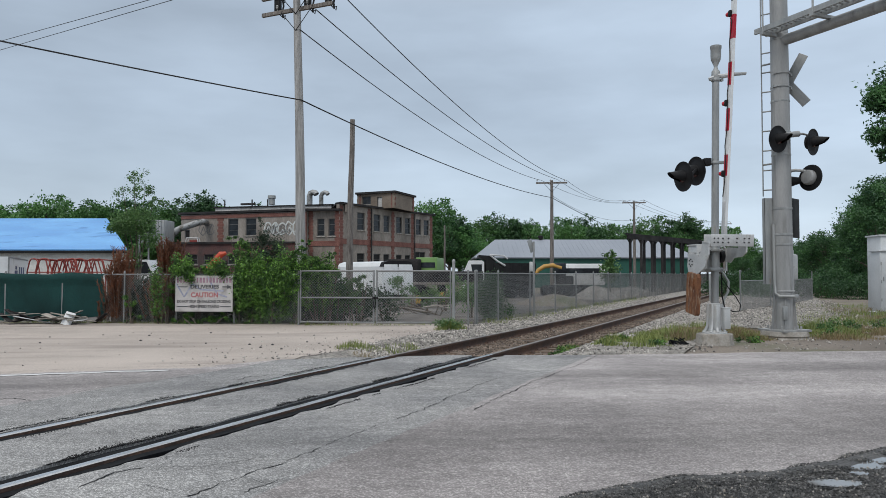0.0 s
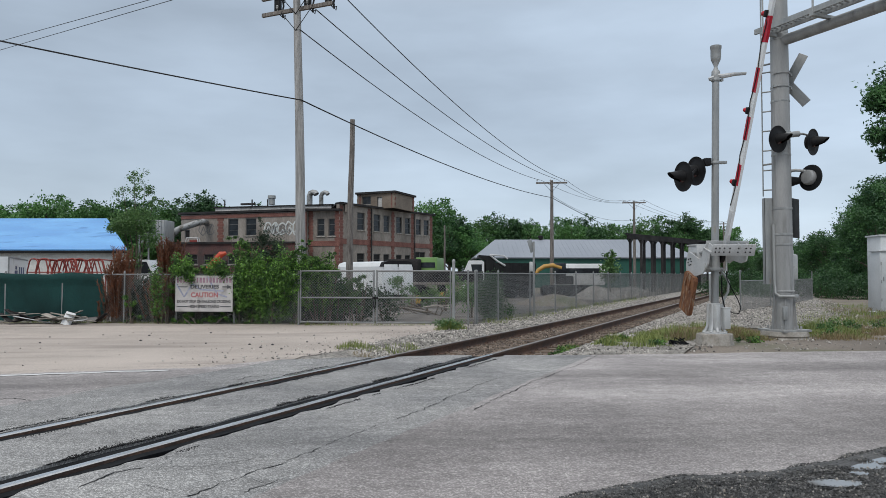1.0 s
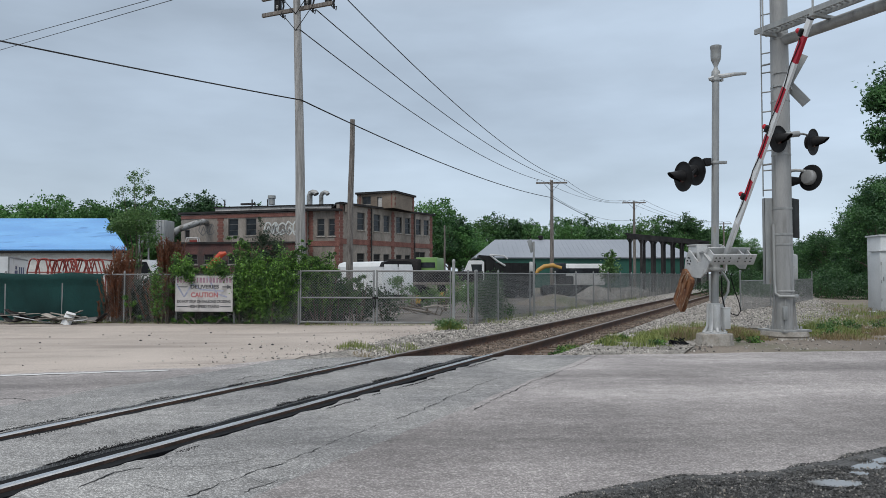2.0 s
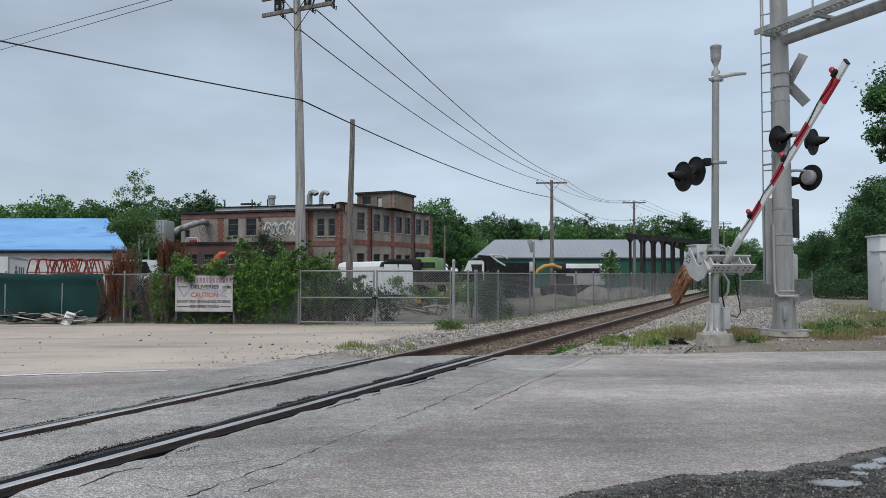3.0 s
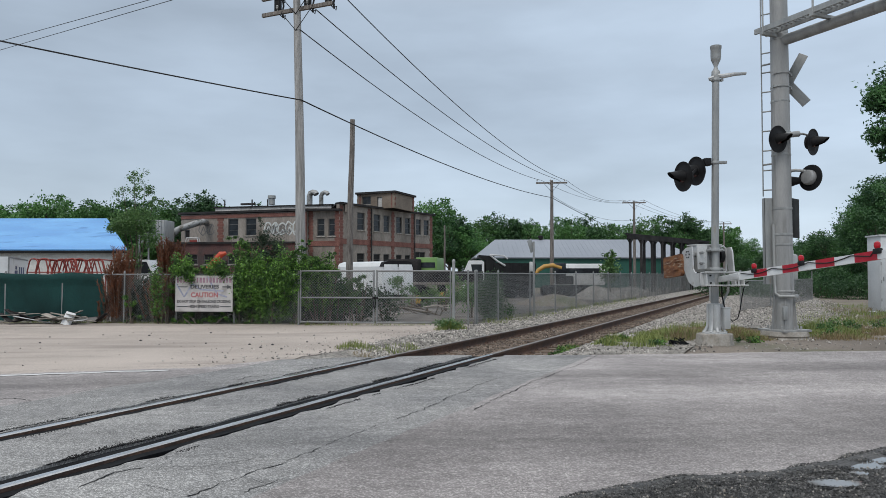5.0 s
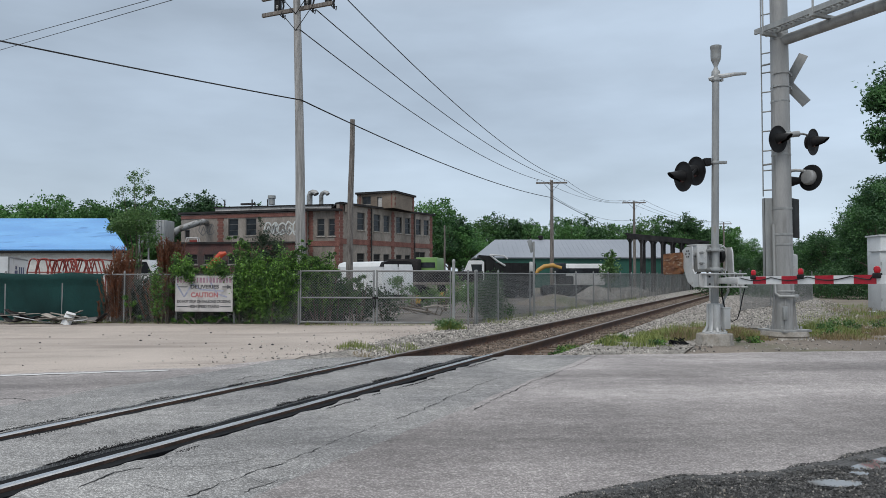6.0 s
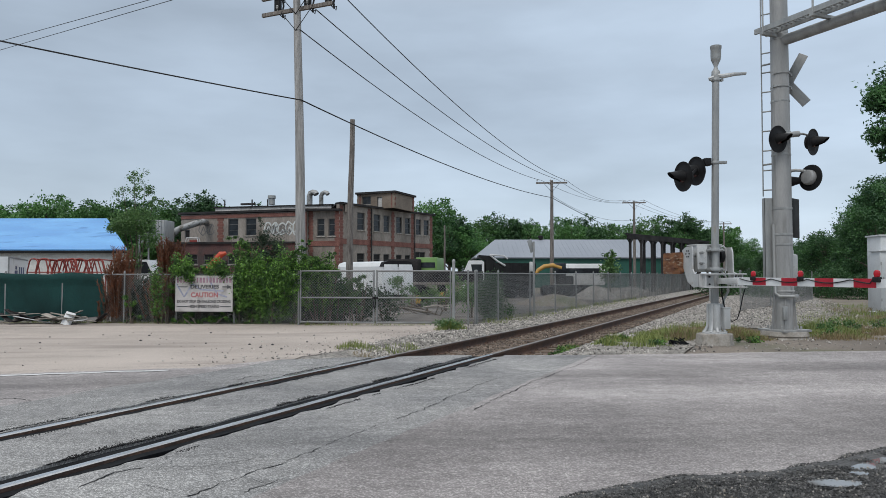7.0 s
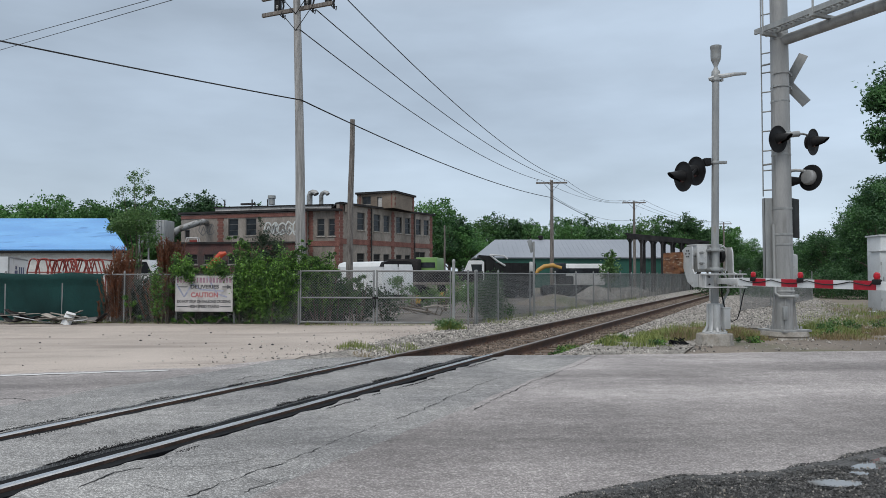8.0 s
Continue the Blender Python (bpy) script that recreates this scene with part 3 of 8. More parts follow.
# rubber flange strips beside the rails in the crossing
for uc, du, wd in ((U_NEAR, -0.145, 0.17), (U_FAR, 0.10, 0.09), (U_NEAR, 0.10, 0.10), (U_FAR, -0.085, 0.07)):
    va, vb = v_where(uc, ROAD_NEAR) - 6, v_where(uc, ROAD_FAR) - 0.15
    bm = bmesh.new()
    steps = 60
    prev = None
    for i in range(steps + 1):
        v = va + (vb - va) * i / steps
        o = 0.012 * noise.noise((v * 1.7, uc, du))
        a, b = along(uc + du - wd / 2, v), along(uc + du + wd / 2 + o, v)
        z = -0.03 + 0.012 * noise.noise((v * 2.0, du, 2))
        ring = [bm.verts.new((a.x, a.y, z - 0.06)), bm.verts.new((a.x, a.y, z)), bm.verts.new((b.x, b.y, z)), bm.verts.new((b.x, b.y, z - 0.06))]
        if prev:
            for j in range(3):
                bm.faces.new((prev[j], prev[j + 1], ring[j + 1], ring[j]))
        prev = ring
    bmesh.ops.recalc_face_normals(bm, faces=bm.faces[:])
    tagged(part("flangeway_strip", bm, RUBBER), "black rubber strip laid along a crossing rail", "rubber strip", kind="structure")


def lot_v(u):
    return v_where(u, ROAD_FAR) - 0.4, v_where(u, [(-90, 28.5), (-14, 23.6), (0.3, 21.9), (20, 22)]) + 0.2


def bed_edge(v):
    """Half width of the ballast on the lot's side: narrow at the road, full further on."""
    return 1.95 + 0.9 * min(1.0, max(0.0, (v - 11.0) / 9.0))


cols = [still(u) for u in np.linspace(-58, -9.6, 60)] + [lambda v: min(-8.6, U_MID - bed_edge(v) - 0.3), lambda v: U_MID - bed_edge(v) - 0.05 + 0.25 * noise.noise((v * 0.9, 6, 0))]
lot = sheet("sand_lot", SAND, cols, lot_v, 60, lambda u, v, p: min(ground_z(*along(min(u, -7.6), v)[:2]) + 0.03, 0.0) if p.y > piece(p.x, ROAD_FAR) + 0.3 else -0.02, skirt=0.06)
tagged(lot, "pale sandy dirt lot, packed and wheel-worn", "ground", kind="structure")

# ballast bed
offs = [-2.85, -2.4, -2.0, -1.9, -1.65, -1.35, -1.0, -0.7, -0.3, 0.3, 0.7, 1.0, 1.35, 1.65, 1.9, 2.0, 2.5, 3.2, 3.8]


def bed_z(u, v, p):
    d = abs(u - U_MID)
    j = 0.02 * noise.noise((u * 3, v * 3, 2))
    if d > 1.95:
        return ground_z(p.x, p.y) + 0.035 + j
    base = 0.03 - 0.04 - 0.08 * min(1.0, max(0.0, p.y - piece(p.x, ROAD_FAR)) / 8.0)
    return -0.205 + (base + 0.205) * min(1.0, max(0.0, (d - 1.35) / 0.55)) + j


bm = bmesh.new()
lines = []
for o in offs:
    u = U_MID + o
    v0 = v_where(u, ROAD_FAR) - 0.12
    vs = list(v0 + np.arange(0, 45, 0.35)) + list(v0 + 45 * np.power(10.0, np.linspace(0, 1, 40)))[1:]
    us = [max(u, U_MID - bed_edge(v)) if o < -1.9 else u for v in vs]
    lines.append([bm.verts.new((*along(w, v)[:2], bed_z(w, v, along(w, v)))) for w, v in zip(us, vs)])
for a, b in zip(lines, lines[1:]):
    for i in range(len(a) - 1):
        bm.faces.new((a[i], b[i], b[i + 1], a[i + 1]))
tagged(part("ballast", bm, BALLAST, smooth=60), "grey crushed-stone ballast bed under the railway", "ballast", kind="structure")

rng = np.random.default_rng(5)
n = 52000
vv = 12.0 + 40 * rng.random(n) ** 1.9
uu = U_MID + rng.uniform(-2.95, 4.2, n)
pts = []
for u, v in zip(uu, vv):
    p = along(u, v)
    if p.y > piece(p.x, ROAD_FAR) + 0.1:
        d = abs(u - U_MID)
        if u < U_MID - bed_edge(v) - 0.25 * rng.random() or 0.66 < d < 0.86 or (d < 1.4 and rng.random() < 0.84):
            continue
        if u - U_MID > 2.1 + 0.35 * noise.noise((v, 2, 2)) and p.y < 19.5 and rng.random() < 0.9:
            continue
        pts.append((p.x, p.y, bed_z(u, v, p) + 0.005))
for u, v in zip(rng.uniform(-2.6, 2.4, 10000), 14.0 + 34 * rng.random(14000) ** 1.4):      # strewn stone beside the bed
    p = along(u, v)
    if p.y > piece(p.x, ROAD_FAR) + 0.4 and (p.y > 20.0 or u < -2.3 or rng.random() < 0.12):
        pts.append((p.x, p.y, ground_z(p.x, p.y) + (0.01 if v < 22 else 0.04)))
V, F = scatter(np.array(pts), True, rng.uniform(0.012, 0.038, len(pts)), PEBBLE_V, PEBBLE_F, rng)
tagged(bulk("ballast_stones", V, F, STONE), "loose grey ballast stones along the track", "stones", kind="stuff")

# rust-stained stones that bury the ties between the rails
pts = []
for o, v in zip(rng.uniform(-1.35, 1.35, 16000), 12.0 + 34 * rng.random(16000) ** 1.6):
    u = U_MID + o
    p = along(u, v)
    if p.y > piece(p.x, ROAD_FAR) + 0.1 and not 0.67 < abs(o) < 0.84 and noise.noise((o * 1.5, v * 0.8, 3)) > -0.22:
        pts.append((p.x, p.y, -0.178 + 0.02 * rng.random()))
V, F = scatter(np.array(pts), True, rng.uniform(0.014, 0.036, len(pts)), PEBBLE_V, PEBBLE_F, rng)
tagged(bulk("stained_stones", V, F, RUSTSTONE), "rust-brown ballast stones between the rails", "stones", kind="stuff")

# gravel shoulder with wet stones and puddles, on the camera's side of the road
bm = bmesh.new()
rows = []
for i in range(61):
    x = -5.0 + 19.0 * i / 60
    e = piece(x, ROAD_NEAR) + 0.06 * noise.noise((x * 3, 1, 1)) + 0.06
    rows.append([bm.verts.new((x, e - d, -0.004 - 0.03 * (d > 0.2) + 0.018 * noise.noise((x * 3, d * 3, 3)) + (0.012 if d == 0 else 0))) for d in (0, 0.12, 0.3, 0.6, 1.0, 1.5, 2.2, 3.5, 6.0, 10.0)])
for a, b in zip(rows, rows[1:]):
    for j in range(len(a) - 1):
        bm.faces.new((a[j], a[j + 1], b[j + 1], b[j]))
bmesh.ops.recalc_face_normals(bm, faces=bm.faces[:])
tagged(part("gravel_shoulder", bm, DARKSTONE, smooth=60), "dark wet gravel shoulder beside the asphalt", "gravel", kind="structure")
PUDDLES = ((2.64, 5.02, 0.18, 0.085), (3.06, 5.48, 0.21, 0.11), (3.42, 5.66, 0.28, 0.12), (2.95, 5.27, 0.06, 0.05))
pts = []
while len(pts) < 44000:
    x, d = rng.uniform(-0.6, 4.6), abs(rng.normal(0, 1)) * 0.9 - 0.04
    y = piece(x, ROAD_NEAR) + 0.075 - d - 0.05 * noise.noise((x * 4, 3, 3))
    if y < 3.8 or any(((x - a) / ra) ** 2 + ((y - b) / rb) ** 2 < rng.uniform(0.35, 1.15) for a, b, ra, rb in PUDDLES):
        continue
    pts.append((x, y, -0.006 if d > 0.2 else 0.003))
V, F = scatter(np.array(pts), True, rng.uniform(0.0025, 0.007, len(pts)) * rng.choice([1, 1, 1, 1, 1.5, 1.9], len(pts)), PEBBLE_V, PEBBLE_F, rng)
tagged(bulk("gravel_stones", V, F, WETSTONE), "loose dark gravel stones of the road shoulder", "stones", kind="stuff")
white = np.array([q for q in pts[:18000] if rng.random() < 0.035])
V, F = scatter(white + np.array([0, 0, 0.004]), True, rng.uniform(0.004, 0.011, len(white)), PEBBLE_V, PEBBLE_F, rng)
tagged(bulk("pale_chips", V, F, CONCRETE), "scattered pale stone chips in the dark gravel", "stones", kind="stuff")
for cx, cy, rx, ry in PUDDLES:
    bm = bmesh.new()
    ring = []
    for i in range(40):
        a = 2 * math.pi * i / 40
        k = 1.05 + 0.3 * noise.noise((math.cos(a) * 2.2 + cx, math.sin(a) * 2.2, 2))
        ring.append(bm.verts.new((cx + rx * k * math.cos(a), cy + ry * k * math.sin(a), -0.004)))
    bm.faces.new(ring)
    tagged(part("puddle", bm, WATER), "shallow muddy rain puddle in the gravel, colour lightened as sky reflection", "puddle", kind="structure")


def crack(name, pts, width, material, label, z=0.004, steady=False):
    """A thin wavering seam laid on the road."""
    bm = bmesh.new()
    prev = None
    for (x0, y0), (x1, y1) in zip(pts, pts[1:]):
        steps = max(2, int(math.hypot(x1 - x0, y1 - y0) / (0.12 if steady else 0.035)))
        for i in range(steps + 1):
            t = i / steps
            x, y = x0 + (x1 - x0) * t, y0 + (y1 - y0) * t
            d = Vector((x1 - x0, y1 - y0)).normalized()
            o = 0.035 * noise.noise((x * 2.5, y * 2.5, 1)) + (0.02 * noise.noise((x * 9, y * 9, 1)) if steady else 0.035 * noise.noise((x * 8, y * 8, 1)) + 0.022 * noise.noise((x * 24, y * 24, 6)))
            w = width * max(0.05, 0.62 + 0.8 * noise.noise((x * 3, y * 3, 5)) + 0.6 * noise.noise((x * 17, y * 17, 8))) if not steady else width * (1 + 0.15 * noise.noise((x * 6, y * 6, 5)))
            c = Vector((x - d.y * o, y + d.x * o))
            u, v = uv_of(c.x, c.y)
            zz = road_z(u, v, None) + z
            pair = (bm.verts.new((c.x - d.y * w, c.y + d.x * w, zz)), bm.verts.new((c.x + d.y * w, c.y - d.x * w, zz)))
            if prev:
                bm.faces.new((prev[0], prev[1], pair[1], pair[0]))
            prev = pair
    bmesh.ops.recalc_face_normals(bm, faces=bm.faces[:])
    for f in bm.faces:
        if f.normal.z < 0:
            f.normal_flip()
    tagged(part(name, bm, material, smooth=0), label, "crack", kind="structure")


SEAM = "dark open seam in the worn asphalt"
for pts, wd in (([(-2.437, 4.951), (-2.363, 5.114), (-2.303, 5.259), (-2.173, 5.411)], 0.013), ([(-2.075, 5.411), (-1.766, 5.459), (-1.549, 5.574), (-1.353, 5.746)], 0.005),
                ([(-1.631, 4.75), (-1.525, 4.951), (-1.42, 5.171), (-1.348, 5.319), (-1.195, 5.54)], 0.012), ([(-1.195, 5.54), (-0.953, 6.144), (-0.695, 6.772)], 0.007),
                ([(-1.412, 5.086), (-1.168, 5.032)], 0.005), ([(-1.997, 4.978), (-1.768, 4.848)], 0.004), ([(-2.125, 5.746), (-1.976, 5.411)], 0.004),
                ([(-4.632, 8.07), (-4.292, 9.013), (-3.916, 9.623), (-3.502, 10.323), (-3.087, 11.697)], 0.010), ([(-6.717, 10.439), (-6.385, 10.681), (-5.27, 11.2), (-3.422, 11.623)], 0.010),
                ([(-0.695, 6.772), (-0.31, 7.544), (-0.05, 8.176), (0.343, 9.192), (0.766, 10.152), (1.097, 10.499)], 0.009),
                ([(0.313, 7.765), (0.7, 8.594), (1.122, 9.623), (1.611, 10.62), (2.2, 11.771), (2.732, 13.019)], 0.011),
                ([(0.283, 8.841), (0.555, 8.675), (0.7, 8.594)], 0.006), ([(0.52, 9.475), (0.958, 9.379)], 0.006), ([(0.377, 10.743), (0.869, 11.065), (1.221, 10.743), (1.611, 10.62)], 0.006),
                ([(1.003, 9.013), (1.627, 9.881), (2.124, 10.097)], 0.005), ([(-1.298, 4.836), (-1.108, 5.143)], 0.006),
                ([(-4.992, 8.361), (-4.909, 8.437), (-4.568, 8.286)], 0.012), ([(-2.76, 9.95), (-2.66, 10.28), (-2.46, 10.46)], 0.022)):
    crack("road_crack", pts, wd * 0.7, TAR, SEAM)
crack("road_line", [(-30, 3.45), (-6.2, 10.3), (-4.05, 10.93)], 0.055, ROADPAINT, "worn white painted edge line of the road", z=0.006, steady=True)

# black crumbs of broken asphalt beside the rails
pts = []
for uc, side, n in ((U_NEAR, -0.24, 9000), (U_NEAR, 0.32, 2500), (U_FAR, -0.19, 5000), (U_FAR, 0.22, 1000)):
    for v, o in zip(3.5 + 11 * rng.random(n) ** 1.2, np.abs(rng.normal(0, 0.034, n)) * (0.4 + rng.random(n))):
        u = uc + side + math.copysign(o, side)
        p = along(u, v)
        if noise.noise((v * 0.9, uc, side)) + 0.4 * noise.noise((v * 3.1, uc, side)) > 0.05 + o * 1.5 and piece(p.x, ROAD_NEAR) + 0.1 < p.y < piece(p.x, ROAD_FAR) - 0.1:
            pts.append((p.x, p.y, road_z(u, v, p) + 0.002))
V, F = scatter(np.array(pts), True, rng.uniform(0.002, 0.0075, len(pts)), PEBBLE_V, PEBBLE_F, rng)
tagged(bulk("asphalt_crumbs", V, F, TAR), "black crumbs of broken asphalt beside the crossing rails", "crumbs", kind="stuff")

# pale aggregate worn free on the road near the crossing
pts = []
for x, y in zip(rng.uniform(-5.2, 5.2, 22000), 4.3 + 5.8 * rng.random(22000) ** 1.5):
    u, v = uv_of(x, y)
    if min(abs(u - U_FAR), abs(u - U_NEAR)) > 0.42 and y > piece(x, ROAD_NEAR) + 0.15:
        pts.append((x, y, road_z(u, v, None) - 0.0005))
V, F = scatter(np.array(pts), True, rng.uniform(0.0015, 0.0042, len(pts)), PEBBLE_V, PEBBLE_F, rng)
tagged(bulk("road_grit", V, F, STONE), "fine pale grit standing out of the worn asphalt", "grit", kind="stuff")
# grit, clods and stones strewn over the sandy lot, thicker towards the track
pts = []
for x, y in zip(rng.uniform(-13, 0.5, 9000), rng.uniform(11.5, 22.0, 9000)):
    u, v = uv_of(x, y)
    w = U_MID - bed_edge(v)
    if u < w + 0.1 and y > piece(x, ROAD_FAR) + 0.1 and rng.random() < 0.012 + 0.97 * math.exp((u - w) * 1.5):
        pts.append((x, y, min(ground_z(x, y) + 0.03, 0.0) + 0.004))
V, F = scatter(np.array(pts), True, rng.uniform(0.006, 0.028, len(pts)), PEBBLE_V, PEBBLE_F, rng)
tagged(bulk("lot_stones", V, F, STONE), "loose stones and clods on the sandy lot", "stones", kind="stuff")
# trodden yard ground behind the fences, its dark colour carrying the shade there
bm = bmesh.new()
node = {}
for y in np.arange(22.5, 58.0, 0.5):
    for x in np.arange(-24.0, 10.0, 0.5):
        corners = [(x, y), (x + 0.5, y), (x + 0.5, y + 0.5), (x, y + 0.5)]
        if max(uv_of(*c)[0] for c in corners) < -8.5:
            for c in corners:
                if c not in node:
                    node[c] = bm.verts.new((c[0], c[1], ground_z(*c) + 0.012))
            bm.faces.new([node[c] for c in corners])
tagged(part("yard_ground", bm, YARD, smooth=60), "trodden dirt of the yard, coloured darker for shade behind the fences", "ground", kind="structure")
# grey stone hardstanding on the far side of the masts
bm = bmesh.new()
rows = []
for i in range(41):
    v = 22 + 50 * i / 40
    rows.append([bm.verts.new((*along(u + 0.5 * noise.noise((v * 0.4, u, 2)), v)[:2], ground_z(*along(u, v)[:2]) + 0.03 + 0.015 * noise.noise((u * 2, v * 2, 1)))) for u in np.linspace(-1.8, 1.6, 24)])
for a, b in zip(rows, rows[1:]):
    for j in range(23):
        bm.faces.new((a[j], a[j + 1], b[j + 1], b[j]))
bmesh.ops.recalc_face_normals(bm, faces=bm.faces[:])
tagged(part("gravel_apron", bm, BALLAST, smooth=60), "grey crushed-stone apron beside the railway", "gravel", kind="structure")

# ---------------- railway track ----------------
track = thing("railway_track", Matrix.Translation(along(U_MID, 0)) @ pose(0, 0, 0, 0, 0, -24.9), "single railway track with rusty-sided rails on wooden ties", "railway track")
profile = [(-0.075, -0.18), (0.075, -0.18), (0.075, -0.168), (0.018, -0.15), (0.0085, -0.13), (0.0085, -0.055), (0.036, -0.043), (0.036, -0.012), (0.028, -0.0015),
           (-0.028, -0.0015), (-0.036, -0.012), (-0.036, -0.043), (-0.0085, -0.055), (-0.0085, -0.13), (-0.018, -0.15), (-0.075, -0.168)]
for du in (-0.752, 0.752):
    bm = bmesh.new()
    prism(bm, [(x + du, z) for x, z in profile], -45, 430)
    rail = part("rail", bm, RUST, track, "rusty steel rail with a polished running head", smooth=0)
    bm = bmesh.new()
    v_end = v_where(U_MID + du, ROAD_FAR) + 0.1
    head = [(du + x, z) for x, z in ((-0.0365, -0.008), (0.0365, -0.008), (0.031, 0.001), (-0.031, 0.001))]
    prism(bm, head, -45, v_end)
    part("running_surface", bm, RAILTOP, rail, "bright polished running surface within the crossing", smooth=0)
    # past the road the head's colour imitates the dim reflections there
    bm = bmesh.new()
    prism(bm, head, v_end, 430)
    part("running_surface", bm, RAILDIM, rail, "running surface beyond the road, coloured dull brown for dark reflections", smooth=0)
bm = bmesh.new()
box(bm, (0, 0, 0), (2.55, 0.22, 0.17), bevel=0.012)
tie_me = bpy.data.meshes.new("tie")
bm.to_mesh(tie_me)
bm.free()
finish(tie_me, TIE)
bm = bmesh.new()
box(bm, (0, 0, 0.002), (0.34, 0.18, 0.018))
for sx in (-0.1, 0.1):
    for sy in (-0.05, 0.05):
        box(bm, (sx, sy, 0.02), (0.03, 0.03, 0.03))
plate_me = bpy.data.meshes.new("tie_plate")
bm.to_mesh(plate_me)
bm.free()
finish(plate_me, RUST, 0)
rr = random.Random(3)
v_start = v_where(U_MID, ROAD_FAR) + 0.35
for i in range(130):
    v = v_start + i * 0.53
    t = share("tie", tie_me, track, pose(rr.uniform(-0.04, 0.04), v, -0.25 + rr.uniform(-0.008, 0.008), 0, 0, rr.uniform(-1.5, 1.5)))
    if i < 45:
        for du in (-0.752, 0.752):
            share("tie_plate", plate_me, t, pose(du, 0, 0.082))


# ---------------- crossing signal with its gate ----------------
SIG = pose(5.617, 15.3, -0.03, 0, 0, -81.4)
signal = thing("crossing_signal", SIG, "silver railway crossing signal with flashing lamps and a lowering gate arm", "crossing signal")
into_sig = SIG.inverted()
bm = bmesh.new()
lathe(bm, [(0.39, -0.12), (0.385, 0.0), (0.36, 0.2), (0.34, 0.215)], 8, pose(0, 0, 0, 0, 0, 22.5))
part("foundation", bm, CONCRETE, signal, "chipped octagonal concrete foundation", smooth=25)
bm = bmesh.new()
rod(bm, (0, 0, 0.2), (0, 0, 5.58), 0.078, 0.073, 20)
TIP = pose(0, 0, 0, -1.0, 0, 0)
mast = part("mast", bm, GALV, signal)
mast.matrix_basis = TIP
bm = bmesh.new()
lathe(bm, [(0.25, 0.215), (0.25, 0.24), (0.15, 0.26), (0.13, 0.30), (0.125, 0.78), (0.12, 0.82), (0.085, 0.84)], 16)
for a in range(4):
    c, s = math.cos(a * math.pi / 2 + 0.7), math.sin(a * math.pi / 2 + 0.7)
    rod(bm, (0.21 * c, 0.21 * s, 0.2), (0.21 * c, 0.21 * s, 0.30), 0.022, 0.022, 6)
for a in (313, 349, 60, 130, 200, 260):               # flared ribs
    c, s = math.cos(radians(a)), math.sin(radians(a))
    tube(bm, [(0.235 * c, 0.235 * s, 0.235), (0.19 * c, 0.19 * s, 0.27), (0.15 * c, 0.15 * s, 0.36), (0.132 * c, 0.132 * s, 0.5), (0.13 * c, 0.13 * s, 0.82)], 0.03, 8)
part("base_casting", bm, SILVER, signal, "flared junction casting bolted to the foundation")
bm = bmesh.new()
box(bm, (0.1, 0.18, 0.52), (0.2, 0.14, 0.42), bevel=0.015)
box(bm, (0.1, -0.02, 0.55), (0.14, 0.12, 0.5), pose(0, 0, 0, 0, 0, 20), 0.012)
box(bm, (0.1, 0.18, 0.74), (0.22, 0.16, 0.03), bevel=0.006)
part("junction_box", bm, SILVER, signal)
bm = bmesh.new()
tube(bm, [(0.04, 0.17, 0.74), (0.04, 0.19, 0.9), (0.04, 0.29, 1.08), (0.04, 0.30, 1.28), (0.02, 0.22, 1.42), (0, 0.16, 1.5)], 0.026, 10)
part("conduit", bm, GALV, signal)
# bell and top fittings
bm = bmesh.new()
lathe(bm, [(0.085, 5.5), (0.09, 5.56), (0.085, 5.68), (0.05, 5.72), (0.035, 5.78), (0.085, 5.9), (0.10, 5.93), (0.105, 6.0), (0.108, 6.15), (0.115, 6.16), (0.115, 6.22), (0.05, 6.235)], 20)
part("bell", bm, GALV, signal, "silver electronic bell on the mast top").matrix_basis = TIP
bm = bmesh.new()
tube(bm, [(0, -0.16, 5.52), (0.05, 0.02, 5.585), (0.05, 0.12, 5.575), (0.03, 0.4, 5.64), (0.02, 0.66, 5.67)], [0.02, 0.045, 0.05, 0.04, 0.03], 8)
box(bm, (0.02, 0.45, 5.655), (0.1, 0.42, 0.03), pose(0, 0, 0, 6, 0, 0))
part("lamp_bracket", bm, SILVER, signal, "leaning unused lamp bracket").matrix_basis = TIP
# clamp bands
for z in (1.55, 1.95, 3.76, 5.5):
    bm = bmesh.new()
    lathe(bm, [(0.09, z - 0.03), (0.095, z - 0.02), (0.095, z + 0.02), (0.09, z + 0.03)], 16)
    for sy in (-0.12, 0.12):
        box(bm, (0.02, sy, z), (0.07, 0.05, 0.05))
    part("clamp", bm, GALV, signal).matrix_basis = TIP
# mechanism housing behind the mast
bm = bmesh.new()
box(bm, (-0.3, -0.05, 1.76), (0.42, 0.52, 0.56), bevel=0.03)
box(bm, (-0.3, -0.05, 2.045), (0.46, 0.56, 0.03), bevel=0.008)
box(bm, (-0.06, -0.23, 1.78), (0.06, 0.22, 0.5), bevel=0.012)
mech = part("gate_mechanism", bm, SILVER, signal, "silver cast housing of the gate motor")
bm = bmesh.new()
for z in (1.66, 1.88):
    rod(bm, (-0.04, -0.27, z), (0.05, -0.27, z), 0.035, 0.03, 10)
    rod(bm, (0.05, -0.27, z), (0.10, -0.27, z), 0.018, 0.018, 8)
part("bolt", bm, GALV, mech)
bm = bmesh.new()
rod(bm, (-0.16, -0.47, 1.84), (-0.16, 0.36, 1.84), 0.05, 0.05, 14)
part("pivot_shaft", bm, GALV, mech)
bm = bmesh.new()
